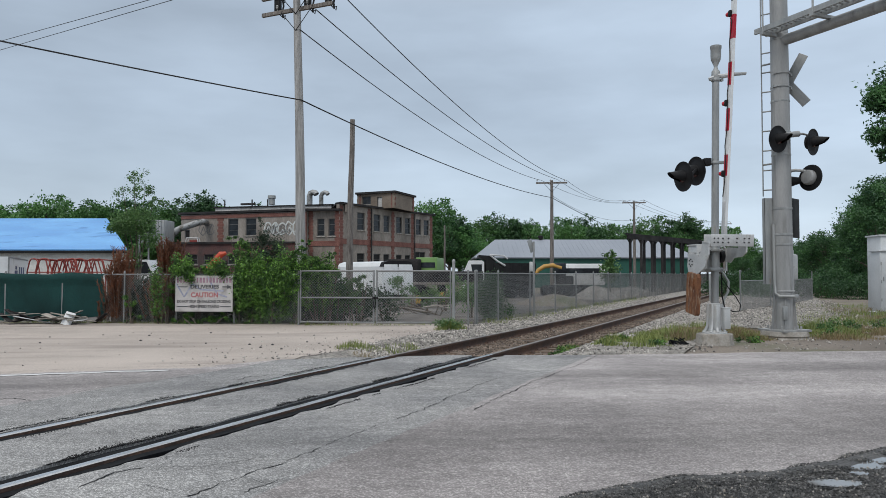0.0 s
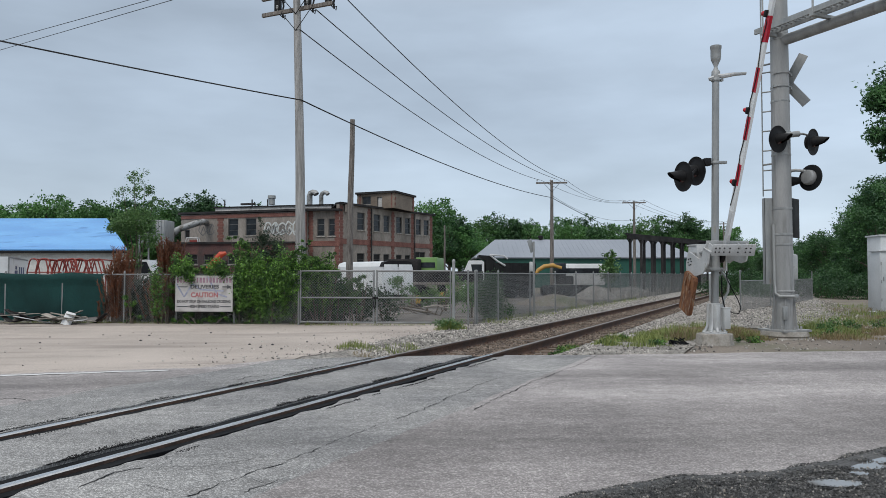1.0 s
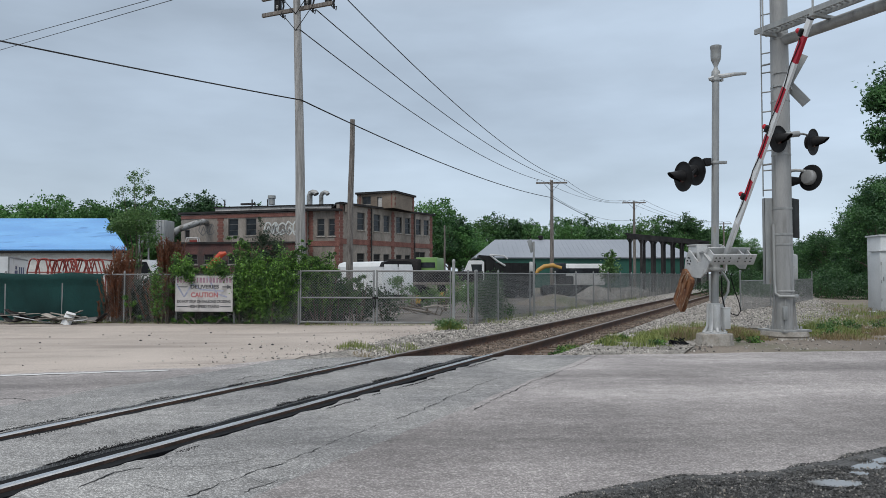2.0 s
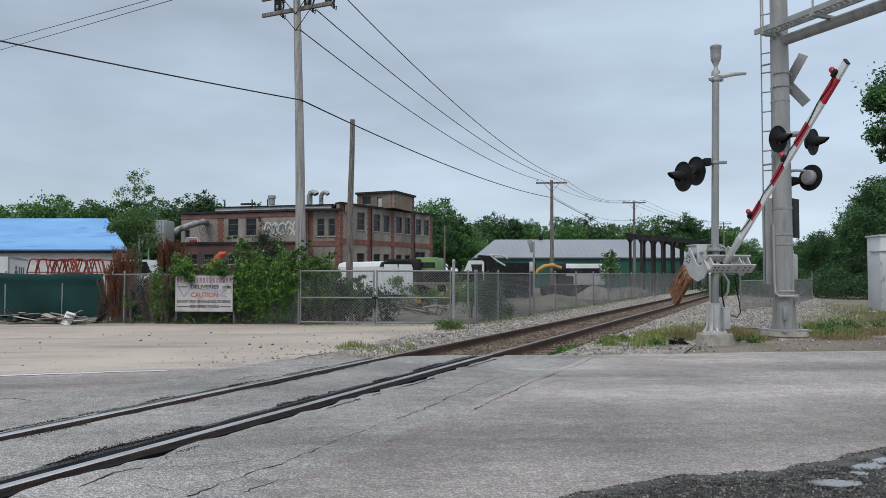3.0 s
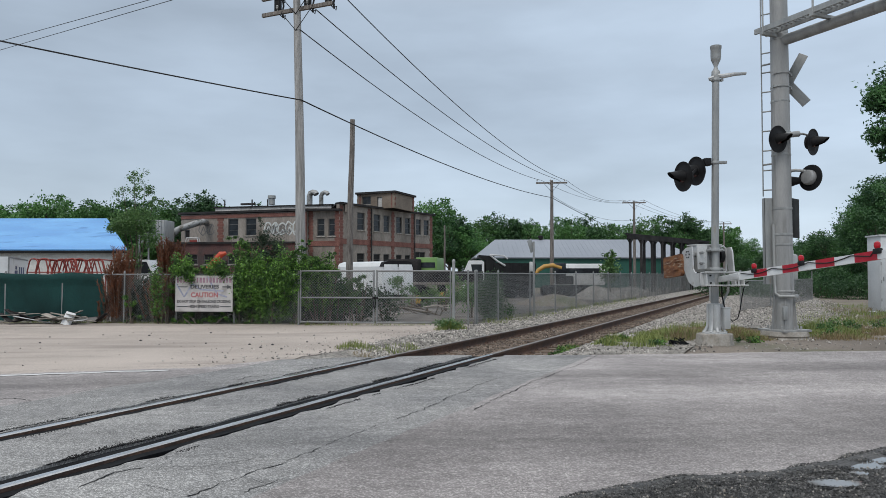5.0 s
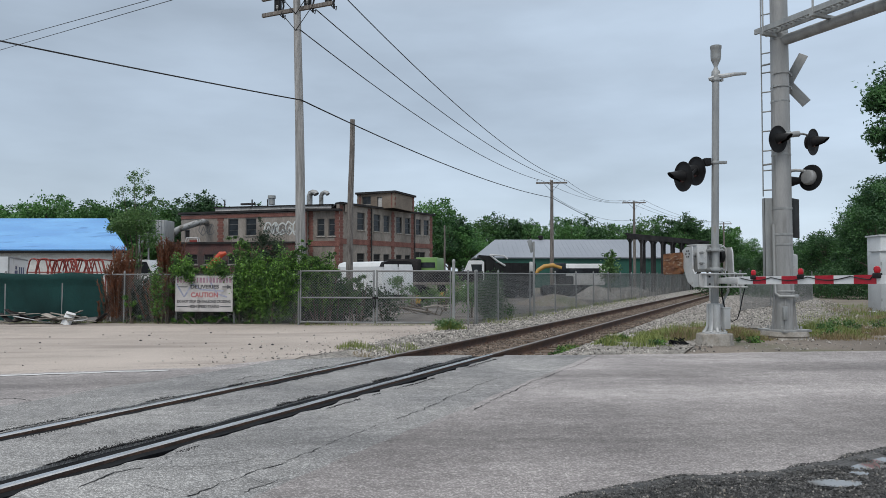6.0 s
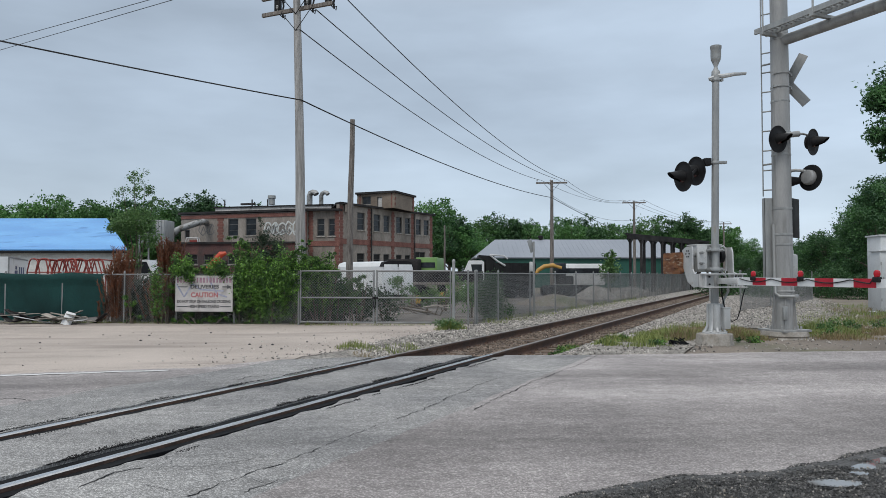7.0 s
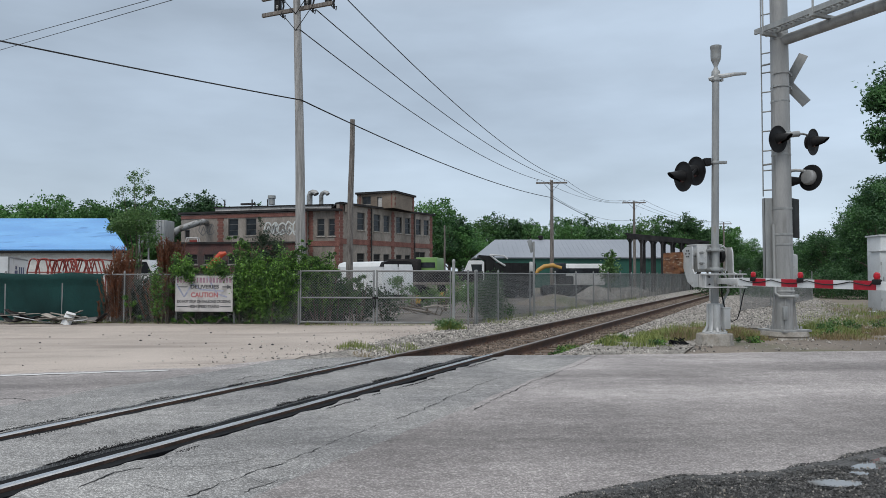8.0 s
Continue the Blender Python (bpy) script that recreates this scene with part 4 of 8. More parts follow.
rod(bm, (-0.16, 0.19, 1.82), (-0.16, 0.275, 1.82), 0.15, 0.15, 20)
part("buffer_drum", bm, BLACKMETAL, mech, "dark drum beside the motor housing")
bm = bmesh.new()
for y0, y1 in ((-0.19, -0.06), (0.10, 0.17)):                       # cover plates beside the mast
    box(bm, (-0.075, (y0 + y1) / 2, 1.78), (0.03, y1 - y0, 0.5), bevel=0.006)
box(bm, (0.0, 0.0, 1.93), (0.26, 0.30, 0.05), bevel=0.008)
box(bm, (0.0, 0.0, 1.53), (0.26, 0.30, 0.05), bevel=0.008)
for y in (-0.13, 0.13):
    for z in (1.53, 1.93):
        rod(bm, (0.1, y, z), (0.17, y, z), 0.022, 0.022, 8)
part("mast_clamp", bm, GALV, mech)
bm = bmesh.new()
tube(bm, [(-0.1, 0.2, 2.0), (-0.1, 0.27, 2.02), (-0.1, 0.325, 1.97), (-0.1, 0.335, 1.8), (-0.1, 0.335, 1.5)], 0.022, 8)
part("guard_bar", bm, SILVER, mech)

# the arm and all that swings with it: x along the arm, its pivot at the origin
PIVOT = (-0.013, -0.086, 1.84)
bm = bmesh.new()
prism(bm, [(-0.42, 0.1), (-0.25, 0.17), (0.0, 0.17), (0.02, 0.1), (0.02, -0.3), (0.1, -0.4), (0.3, -0.4), (0.3, -0.66), (0.05, -0.68), (-0.2, -0.56), (-0.42, -0.2)], -0.39, -0.365)
box(bm, (0.27, -0.33, -0.53), (0.03, 0.12, 0.26))
plate2 = bmesh.new()
prism(plate2, [(-0.16, 0.1), (-0.1, 0.15), (0.1, 0.15), (0.15, 0.05), (0.17, -0.36), (0.32, -0.4), (0.32, -0.66), (0.1, -0.66), (0.0, -0.5), (-0.05, -0.2), (-0.16, -0.08)], 0.42, 0.45)
arm = part("gate_arm", bm, SILVER, signal, "silver gate yoke carrying the striped arm and counterweight", smooth=0)
arm.matrix_basis = pose(*PIVOT, 0, -84.3, 0)
part("yoke_plate", plate2, SILVER, arm, smooth=0)
bm = bmesh.new()
box(bm, (0.26, -0.2, -0.53), (0.025, 0.28, 0.26))
box(bm, (0.34, 0.11, -0.402), (0.2, 0.92, 0.024), bevel=0.005)
box(bm, (0.34, 0.11, -0.668), (0.24, 0.92, 0.024), bevel=0.005)
for y in (-0.3, 0.32, 0.5):
    box(bm, (0.34, y, -0.535), (0.13, 0.022, 0.25))
box(bm, (0.72, 0, -0.54), (0.78, 0.07, 0.12), bevel=0.01)
part("cross_channel", bm, SILVER, arm)
bm = bmesh.new()
for y in (-0.26, -0.16, 0.15, 0.4, 0.46):
    for z in (-0.46, -0.61):
        rod(bm, (0.265, y, z), (0.305, y, z), 0.017, 0.017, 6)
for k in range(6):
    a = k * math.pi / 3
    rod(bm, (-0.17 + 0.07 * math.cos(a), -0.405, 0.02 + 0.07 * math.sin(a)), (-0.17 + 0.07 * math.cos(a), -0.385, 0.02 + 0.07 * math.sin(a)), 0.014, 0.014, 6)
for y in (-0.28, -0.2, -0.1, 0.02, 0.2, 0.36, 0.46):
    for x in (0.3, 0.38):
        rod(bm, (x, y, -0.69), (x, y, -0.67), 0.016, 0.016, 6)
part("yoke_bolt", bm, BLACKMETAL, arm)
bm = bmesh.new()
prism(bm, [(-1.22, -0.36), (-1.20, 0.03), (-1.16, 0.06), (-0.4, 0.06), (-0.36, 0.0), (-0.38, -0.36), (-0.44, -0.40), (-1.18, -0.40)], -0.45, -0.37)
box(bm, (-0.55, -0.46, -0.08), (0.2, 0.03, 0.02))
box(bm, (-0.58, -0.46, -0.26), (0.22, 0.03, 0.02))
part("counterweight", bm, OLDRUST, arm, "rust-streaked steel counterweight plate", smooth=0)
bm = bmesh.new()
ARM_Z, ARM_END = -0.54, 5.03
prism(bm, [(0.62, ARM_Z - 0.06), (1.15, ARM_Z - 0.075), (ARM_END, ARM_Z - 0.062), (ARM_END, ARM_Z + 0.062), (1.15, ARM_Z + 0.075), (0.62, ARM_Z + 0.06)], -0.025, 0.025)
part("arm_board", bm, WHITEARM, arm, "white reflective gate arm board", smooth=0)
bm = bmesh.new()
box(bm, (ARM_END + 0.012, 0, ARM_Z), (0.025, 0.055, 0.128), bevel=0.004)
part("end_cap", bm, BLACKMETAL, arm)
for a, b in ((1.62, 2.035), (2.506, 2.946), (3.398, 3.845), (4.298, 4.76)):
    bm = bmesh.new()
    box(bm, ((a + b) / 2, 0, ARM_Z + 0.002), (b - a, 0.058, 0.134))
    part("red_stripe", bm, REDARM, arm, "red reflective stripe", smooth=0)
for r in (1.66, 3.05, 4.79):
    bm = bmesh.new()
    box(bm, (r, -0.035, ARM_Z + 0.055), (0.13, 0.08, 0.08), bevel=0.02)
    part("lamp_holder", bm, BLACKMETAL, arm)
    bm = bmesh.new()
    lathe(bm, [(0.028, 0.0), (0.04, 0.02), (0.047, 0.055), (0.041, 0.09), (0.018, 0.108)], 16, pose(r, -0.035, ARM_Z + 0.085))
    part("arm_lamp", bm, REDLENS, arm, "red lens of a gate arm lamp")
bm = bmesh.new()
path = []
for i in range(60):
    t = i / 59
    x = 1.2 + 3.5 * t
    path.append((x, -0.036, ARM_Z + 0.05 - 0.055 * abs(math.sin(t * 3 * math.pi * 1.15)) * (1 if i < 59 else 0)))
tube(bm, path, 0.009, 6)
part("arm_cable", bm, WIRE, arm, smooth=60)
# slack feed cable that hangs at the mast
bm = bmesh.new()
tube(bm, [(0.13, 0.10, 1.38), (0.15, 0.09, 1.0), (0.15, 0.15, 0.74)], 0.013, 6)
part("feed_cable", bm, RUBBER, signal, smooth=60)
bm = bmesh.new()
tube(bm, [(0, 0, 0), (0.01, 0.05, -0.18), (0.02, 0.14, -0.28), (0.03, 0.25, -0.22), (0.04, 0.31, -0.04), (0.05, 0.36, 0.22), (0.05, 0.44, 0.47), (0.05, 0.52, 0.52)], 0.011, 6)
cable_loop = part("cable_loop", bm, RUBBER, signal, "slack black cable that follows the gate arm", smooth=60)
CABLE_AT = (0.16, 0.15, 0.74)


def flasher(parent, world_to, at, az, name_label, back=BLACKMETAL, tilt=4):
    """A flashing lamp: dished black background, hood, red lens, housing behind. az: compass bearing it faces."""
    m = world_to @ Matrix.Translation(at) @ pose(0, 0, 0, 0, tilt, 90 - az)
    bm = bmesh.new()
    lathe(bm, [(0.12, -0.02), (0.24, -0.045), (0.305, -0.022), (0.308, -0.006), (0.25, -0.026), (0.15, 0.004), (0.12, 0.01)], 28, pose(0, 0, 0, 0, 90, 0))
    bk = part("lamp_background", bm, BLACKMETAL, parent, name_label)
    bk.matrix_basis = m
    bm = bmesh.new()
    seg, rows = 18, []
    for i in range(seg + 1):
        a = radians(-55 + 290 * i / seg)
        ln = 0.24 + 0.10 * max(0.0, math.sin(a) * 0.6 + 0.4)
        c, s = math.cos(a), math.sin(a)
        rows.append([bm.verts.new(p) for p in ((0.0, 0.135 * c, 0.135 * s), (ln, 0.072 * c, 0.066 * s + 0.03), (ln, 0.065 * c, 0.059 * s + 0.03), (0.0, 0.127 * c, 0.127 * s))])
    for a, b in zip(rows, rows[1:]):
        for j in range(4):
            bm.faces.new((a[j], b[j], b[(j + 1) % 4], a[(j + 1) % 4]))
    bm.faces.new(rows[0])
    bm.faces.new(rows[-1][::-1])
    bmesh.ops.recalc_face_normals(bm, faces=bm.faces[:])
    part("hood", bm, BLACKMETAL, bk)
    bm = bmesh.new()
    lathe(bm, [(0.126, 0.0), (0.118, 0.02), (0.08, 0.036), (0.03, 0.042)], 24, pose(0, 0, 0, 0, 90, 0))
    part("lens", bm, DIMLENS, bk, "unlit red lens")
    bm = bmesh.new()
    lathe(bm, [(0.10, -0.17), (0.15, -0.15), (0.175, -0.1), (0.175, -0.03)], 20, pose(0, 0, 0, 0, 90, 0))
    part("housing", bm, back, bk)
    return bk


flasher(signal, into_sig, (4.88, 14.95, 3.39), 252, "black round background of a flashing lamp")
flasher(signal, into_sig, (5.33, 15.5, 3.58), 252, "black round background of a flashing lamp")
bm = bmesh.new()
pa, pb, pc = (into_sig @ Vector(p) for p in ((5.05, 15.0, 3.42), (5.40, 15.52, 3.66), (5.55, 15.3, 3.77)))
tube(bm, [pc, (pb + pc) / 2 + Vector((0, 0, 0.06)), pb], 0.035, 8)
tube(bm, [pb, pa], 0.03, 8)
box(bm, into_sig @ Vector((5.50, 15.3, 3.74)), (0.16, 0.14, 0.16), bevel=0.02)
part("crossarm", bm, BLACKMETAL, signal)
bm = bmesh.new()
box(bm, (0.02, 0.18, 3.765), (0.08, 0.24, 0.06), bevel=0.01)
part("crossarm_clamp", bm, GALV, signal)


# ---------------- cantilever signal mast ----------------
CAN = pose(7.87, 17.05, -0.03, 0, 0, 0)
cantilever = thing("cantilever_signal", CAN, "tall grey aluminium cantilever mast with ladder and flashing lamps", "signal mast")
into_can = CAN.inverted()
bm = bmesh.new()
lathe(bm, [(0.56, -0.2), (0.56, -0.05), (0.5, 0.0), (0.53, 0.03), (0.5, 0.13)], 18)
part("foundation", bm, CONCRETE, cantilever, "crumbling concrete footing")
bm = bmesh.new()
box(bm, (0, 0, 0.15), (0.8, 0.8, 0.05), pose(0, 0, 0, 0, 0, 20), 0.006)
for a in range(8):
    c, s = math.cos(a * math.pi / 4 + 0.2), math.sin(a * math.pi / 4 + 0.2)
    rod(bm, (0.35 * c, 0.35 * s, 0.15), (0.35 * c, 0.35 * s, 0.25), 0.025, 0.025, 6)
part("base_plate", bm, MASTGREY, cantilever)
bm = bmesh.new()
rod(bm, (-0.005, 0, 0.15), (-0.02, 0, 8.6), 0.222, 0.188, 28)
part("mast_tube", bm, MASTGREY, cantilever)
bm = bmesh.new()
for a in range(6):
    ang = a * 60 + 12
    prism(bm, [(0.18, 0.17), (0.305, 0.17), (0.295, 0.25), (0.23, 1.0), (0.18, 1.04)], -0.012, 0.012, pose(0, 0, 0, 0, 0, ang))
lathe(bm, [(0.222, 1.02), (0.232, 1.03), (0.232, 1.06), (0.222, 1.07)], 24)
part("stiffener", bm, MASTGREY, cantilever, smooth=0)
for z in (2.12, 2.35, 2.95, 4.2, 4.72, 5.45, 5.78, 6.9):
    bm = bmesh.new()
    r = 0.2265 - 0.0048 * z
    lathe(bm, [(r, z - 0.025), (r + 0.008, z - 0.02), (r + 0.008, z + 0.02), (r, z + 0.025)], 24, pose(-0.005 - 0.0018 * (z - 0.15), 0, 0))
    part("band", bm, GALV, cantilever)
bm = bmesh.new()
tube(bm, [(-0.235, -0.05, 2.6), (-0.235, -0.06, 1.3), (-0.235, -0.1, 1.0), (-0.2, -0.22, 0.93), (0.1, -0.33, 0.93)], 0.036, 10)
box(bm, (0.13, -0.3, 0.93), (0.09, 0.12, 0.09), bevel=0.01)
box(bm, (-0.1, -0.27, 0.55), (0.10, 0.06, 0.3), bevel=0.01)
part("conduit", bm, GALV, cantilever)
# ladder and its guard plate
L0, L1 = Vector((-0.285, 0.36, 0)), Vector((-0.10, 0.22, 0))      # feet of the two ladder rails
across = (L1 - L0).normalized()
for q in (L0, L1):
    bm = bmesh.new()
    box(bm, (q.x, q.y, 5.75), (0.016, 0.06, 4.95), pose(0, 0, 0, 0, 0, math.degrees(math.atan2(across.y, across.x))))
    part("ladder_rail", bm, GALV, cantilever)
for i in range(11):
    bm = bmesh.new()
    rod(bm, L0 + Vector((0, 0, 3.42 + i * 0.466)), L1 + Vector((0, 0, 3.42 + i * 0.466)), 0.017, 0.017, 8)
    part("rung", bm, GALV, cantilever)
for z in (4.02, 6.4):
    bm = bmesh.new()
    tube(bm, [L0 + Vector((0, 0, z)), L1 + Vector((0.06, -0.02, z + 0.02))], 0.022, 6)
    part("ladder_bracket", bm, GALV, cantilever)
bm = bmesh.new()
box(bm, (-0.31, 0.03, 2.2), (0.2, 0.02, 2.0))
box(bm, (-0.405, 0.08, 2.2), (0.014, 0.12, 2.0))
box(bm, (-0.215, 0.08, 2.2), (0.014, 0.12, 2.0))
part("ladder_guard", bm, GALV, cantilever, "grey sheet-metal ladder guard")
# safety cage bar beside the ladder
bm = bmesh.new()
tube(bm, [(-0.5, 0.05, 8.02), (-0.46, -0.04, 8.06), (-0.27, 0.05, 8.02)], 0.02, 6)
part("handrail", bm, GALV, cantilever)
# crossbuck seen from behind
for ang, ln, at in ((30, 1.24, (8.19, 17.26, 6.0)), (-38, 1.2, (8.185, 17.275, 5.85))):
    bm = bmesh.new()
    box(bm, (0, 0, 0), (0.225, 0.012, ln), bevel=0.004)
    b = part("crossbuck_blade", bm, GALV, cantilever, "bare metal back of a crossbuck blade")
    b.matrix_basis = into_can @ Matrix.Translation(at) @ pose(0, 0, 0, 0, 0, -40) @ pose(0, 0, 0, 0, ang, 0)
bm = bmesh.new()
for z in (5.78, 6.09):                                   # banding straps that hold the crossbuck
    tube(bm, [(-0.2, -0.12, z), (-0.1, -0.205, z), (0.08, -0.2, z), (0.2, -0.06, z), (0.34, 0.16, z)], 0.014, 6)
    box(bm, (0.24, 0.02, z), (0.1, 0.05, 0.06), pose(0, 0, 0, 0, 0, 50))
    box(bm, (-0.2, -0.12, z), (0.06, 0.06, 0.04))
part("crossbuck_strap", bm, GALV, cantilever)
# sign panels fixed on the far side
bm = bmesh.new()
box(bm, (0.34, 0.12, 2.74), (0.012, 0.55, 0.92), pose(0, 0, 0, 0, 0, -45), 0.004)
box(bm, (0.25, 0.24, 2.05), (0.012, 0.3, 0.42), pose(0, 0, 0, 0, 0, -30), 0.004)
part("sign_panel", bm, BLACKMETAL, cantilever, "dark back of a road sign panel")
bm = bmesh.new()
box(bm, (0.42, 0.6, 1.6), (0.3, 0.3, 0.62), bevel=0.05)
box(bm, (0.42, 0.6, 1.95), (0.16, 0.2, 0.16), bevel=0.04)
part("meter_box", bm, SILVER, cantilever)
# lamps on short arms
flasher(cantilever, into_can, (7.646, 16.70, 4.482), 152, "black round background of a flashing lamp", GALV)
flasher(cantilever, into_can, (8.519, 16.85, 4.441), 140, "black round background of a flashing lamp", BLACKMETAL)
flasher(cantilever, into_can, (8.54, 17.05, 3.642), 64, "flashing lamp seen from behind with its grey housing", MASTGREY)
flasher(cantilever, into_can, (8.222, 17.40, 3.588), 120, "black round background half hidden by the mast", BLACKMETAL)
bm = bmesh.new()
tube(bm, [(-0.2, -0.28, 4.56), (0.05, -0.29, 4.62), (0.3, -0.2, 4.66)], 0.07, 10)
tube(bm, [(0.25, -0.2, 4.66), (0.45, -0.1, 4.68), (0.58, -0.05, 4.66), (0.6, -0.05, 4.52)], 0.026, 8)
part("lamp_arm", bm, GALV, cantilever)
bm = bmesh.new()
tube(bm, [(0.1, 0.2, 3.83), (0.36, 0.08, 3.86), (0.54, 0.0, 3.83), (0.56, 0.0, 3.7)], 0.035, 8)
box(bm, (0.2, 0.16, 3.84), (0.16, 0.14, 0.08), bevel=0.02)
part("lamp_arm", bm, GALV, cantilever)
# cantilever truss tubes and walkway over the road
AZ = radians(157)
DV = Vector((math.sin(AZ), math.cos(AZ), 0))
SV = Vector((DV.y, -DV.x, 0))
top = Vector((-0.06, 0, 0))
bm = bmesh.new()
tube(bm, [top + Vector((0.06, 0, 6.86)) + DV * 0.1, top + Vector((0.06, 0, 6.84)) + DV * 6.5], 0.125, 18)
tube(bm, [top + Vector((0, 0, 8.3)) + DV * 0.1, top + Vector((0, 0, 8.32)) + DV * 6.5], 0.10, 18)
part("cantilever_tube", bm, MASTGREY, cantilever)
bm = bmesh.new()
turn = pose(0, 0, 0, 0, 0, 90 - 157)
for o in (0.22, 0.56):
    box(bm, top + DV * 3.0 + SV * o + Vector((0.06, 0, 7.07)), (6.4, 0.05, 0.12), turn)
for k in range(5):
    box(bm, top + DV * (0.05 + 1.35 * k) + SV * 0.27 + Vector((0.06, 0, 6.97)), (0.09, 0.72, 0.07), turn)
for k in range(50):
    box(bm, top + DV * (-0.1 + 0.13 * k) + SV * 0.39 + Vector((0.06, 0, 7.10)), (0.035, 0.36, 0.025), turn)
part("walkway", bm, GALV, cantilever, "galvanised grating walkway", smooth=0)
bm = bmesh.new()
for k in range(5):
    q = top + DV * (0.05 + 1.35 * k) + SV * 0.58 + Vector((0.06, 0, 0))
    rod(bm, q + Vector((0, 0, 6.97)), q + Vector((0, 0, 8.2)), 0.022, 0.022, 8)
tube(bm, [top - DV * 0.1 + SV * 0.58 + Vector((0, 0, 8.2)), top + DV * 5.3 + SV * 0.58 + Vector((0, 0, 8.2))], 0.022, 8)
part("railing", bm, GALV, cantilever)


# ---------------- old brick works ----------------
def facing(x, y, az):
    """A wall's own space: x along it (bearing az, to the right as one faces it), y into the wall, z up."""
    return pose(x, y, 0, 0, 0, 90 - az)


def wall_with_holes(bm, m, length, z0, z1, thick, holes):
    """Boxes round the openings (s0, s1, za, zb) of one wall."""
    xs = sorted({0.0, length, *[v for h in holes for v in h[:2]]})
    for a, b in zip(xs, xs[1:]):
        cuts = sorted((h[2], h[3]) for h in holes if h[0] <= a + 1e-6 and h[1] >= b - 1e-6)
        z = z0
        for lo, hi in cuts + [(z1, z1)]:
            if lo - z > 1e-4:
                p = m @ Vector(((a + b) / 2, thick / 2, (z + lo) / 2))
                box(bm, p, (b - a, thick, lo - z), m.to_3x3().to_4x4())
            z = hi
    return bm


def window(parent, m, s0, s1, za, zb, bars=(1, 3), sill=True, glass=GLASS, trim=SASH):
    w, h = s1 - s0, zb - za
    bm = bmesh.new()
    t = 0.07
    for c, s in (((t / 2, 0.12, h / 2), (t, 0.09, h)), ((w - t / 2, 0.12, h / 2), (t, 0.09, h)), ((w / 2, 0.12, t / 2), (w, 0.09, t)), ((w / 2, 0.12, h - t / 2), (w, 0.09, t))):
        box(bm, c, s)
    win = part("window", bm, trim, parent, smooth=0)
    win.matrix_basis = m @ pose(s0, 0, za)
    nx, nz = bars
    bm = bmesh.new()
    for i in range(1, nx):
        box(bm, (w * i / nx, 0.125, h / 2), (0.035, 0.05, h))
    for i in range(1, nz):
        box(bm, (w / 2, 0.12, h * i / nz), (w, 0.06, 0.035 if i != nz // 2 + 1 else 0.06))
    part("sash_bar", bm, trim, win, smooth=0)
    for i in range(nx):
        for j in range(nz):
            bm = bmesh.new()
            box(bm, (w * (i + 0.5) / nx, 0.14, h * (j + 0.5) / nz), (w / nx - 0.03, 0.012, h / nz - 0.03), pose(0, 0, 0, 0.6 * ((i + j) % 3 - 1), 0, 0.5 * ((i * 2 + j) % 3 - 1)))
            part("pane", bm, glass, win, smooth=0)
    if sill:
        bm = bmesh.new()
        box(bm, (w / 2, 0.0, -0.05), (w + 0.16, 0.2, 0.1), bevel=0.012)
        part("sill", bm, CONCRETE, win)
    return win


def quoins(parent, m, s, z0, z1, wide=0.6, narrow=0.42, step=0.28):
    """A toothed brick pilaster, block by block."""
    z, i = z0, 0
    while z < z1 - 0.02:
        hgt = min(step, z1 - z)
        bm = bmesh.new()
        w = wide if i % 2 else narrow
        box(bm, (0, 0.06, hgt / 2), (w, 0.17, hgt - 0.012))
        q = part("brick_block", bm, REDBRICK, parent, smooth=0)
        q.matrix_basis = m @ pose(s, 0, z)
        z += hgt
        i += 1


def slab(bm, pts, z0, z1):
    a = [bm.verts.new((x, y, z0)) for x, y in pts]
    b = [bm.verts.new((x, y, z1)) for x, y in pts]
    bm.faces.new(a[::-1])
    bm.faces.new(b)
    for i in range(len(a)):
        j = (i + 1) % len(a)
        bm.faces.new((a[i], a[j], b[j], b[i]))
    bmesh.ops.recalc_face_normals(bm, faces=bm.faces[:])
    return bm


works = thing("factory_building", Matrix(), "derelict two-storey factory of stained stucco with red brick quoins", "building")
MA = facing(-9.87, 70.0, 31.4)
up = [(2.76, 3.95), (5.44, 6.6), (7.15, 8.2), (9.42, 10.47), (11.08, 12.09), (13.21, 14.25), (14.78, 15.87)]
holesA = [(a, b, 5.78, 7.52) for a, b in up] + [(a, b, 2.3, 3.5) for a, b in up[:5]] + [(13.1, 15.1, 2.2, 3.9)]
bm = bmesh.new()
wall_with_holes(bm, MA, 16.6, -0.3, 8.1, 0.35, holesA)
part("wall", bm, STUCCO, works, smooth=0)
for a, b in up:
    window(works, MA, a, b, 5.78, 7.52, (1, 3))
for a, b in up[:5]:
    window(works, MA, a, b, 2.3, 3.5, (1, 2), glass=DARKVOID)
window(works, MA, 13.1, 15.1, 2.2, 3.9, (2, 2), glass=DARKVOID, sill=False)
for s in (0.3, 4.68, 8.8, 12.5, 16.3):
    quoins(works, MA, s, 1.0, 8.0)
bm = bmesh.new()
box(bm, (8.3, -0.01, 4.58), (16.6, 0.1, 0.5))
belt = part("belt_course", bm, REDBRICK, works, "red brick belt course", smooth=0)
belt.matrix_basis = MA
bm = bmesh.new()
for s, r in ((4.9, 0.07), (12.75, 0.06)):
    rod(bm, (s, -0.16, 1.0), (s, -0.16, 8.0), r, r, 8)
dp = part("downpipe", bm, ROOFTAR, works, "dark iron downpipe", smooth=40)
dp.matrix_basis = MA

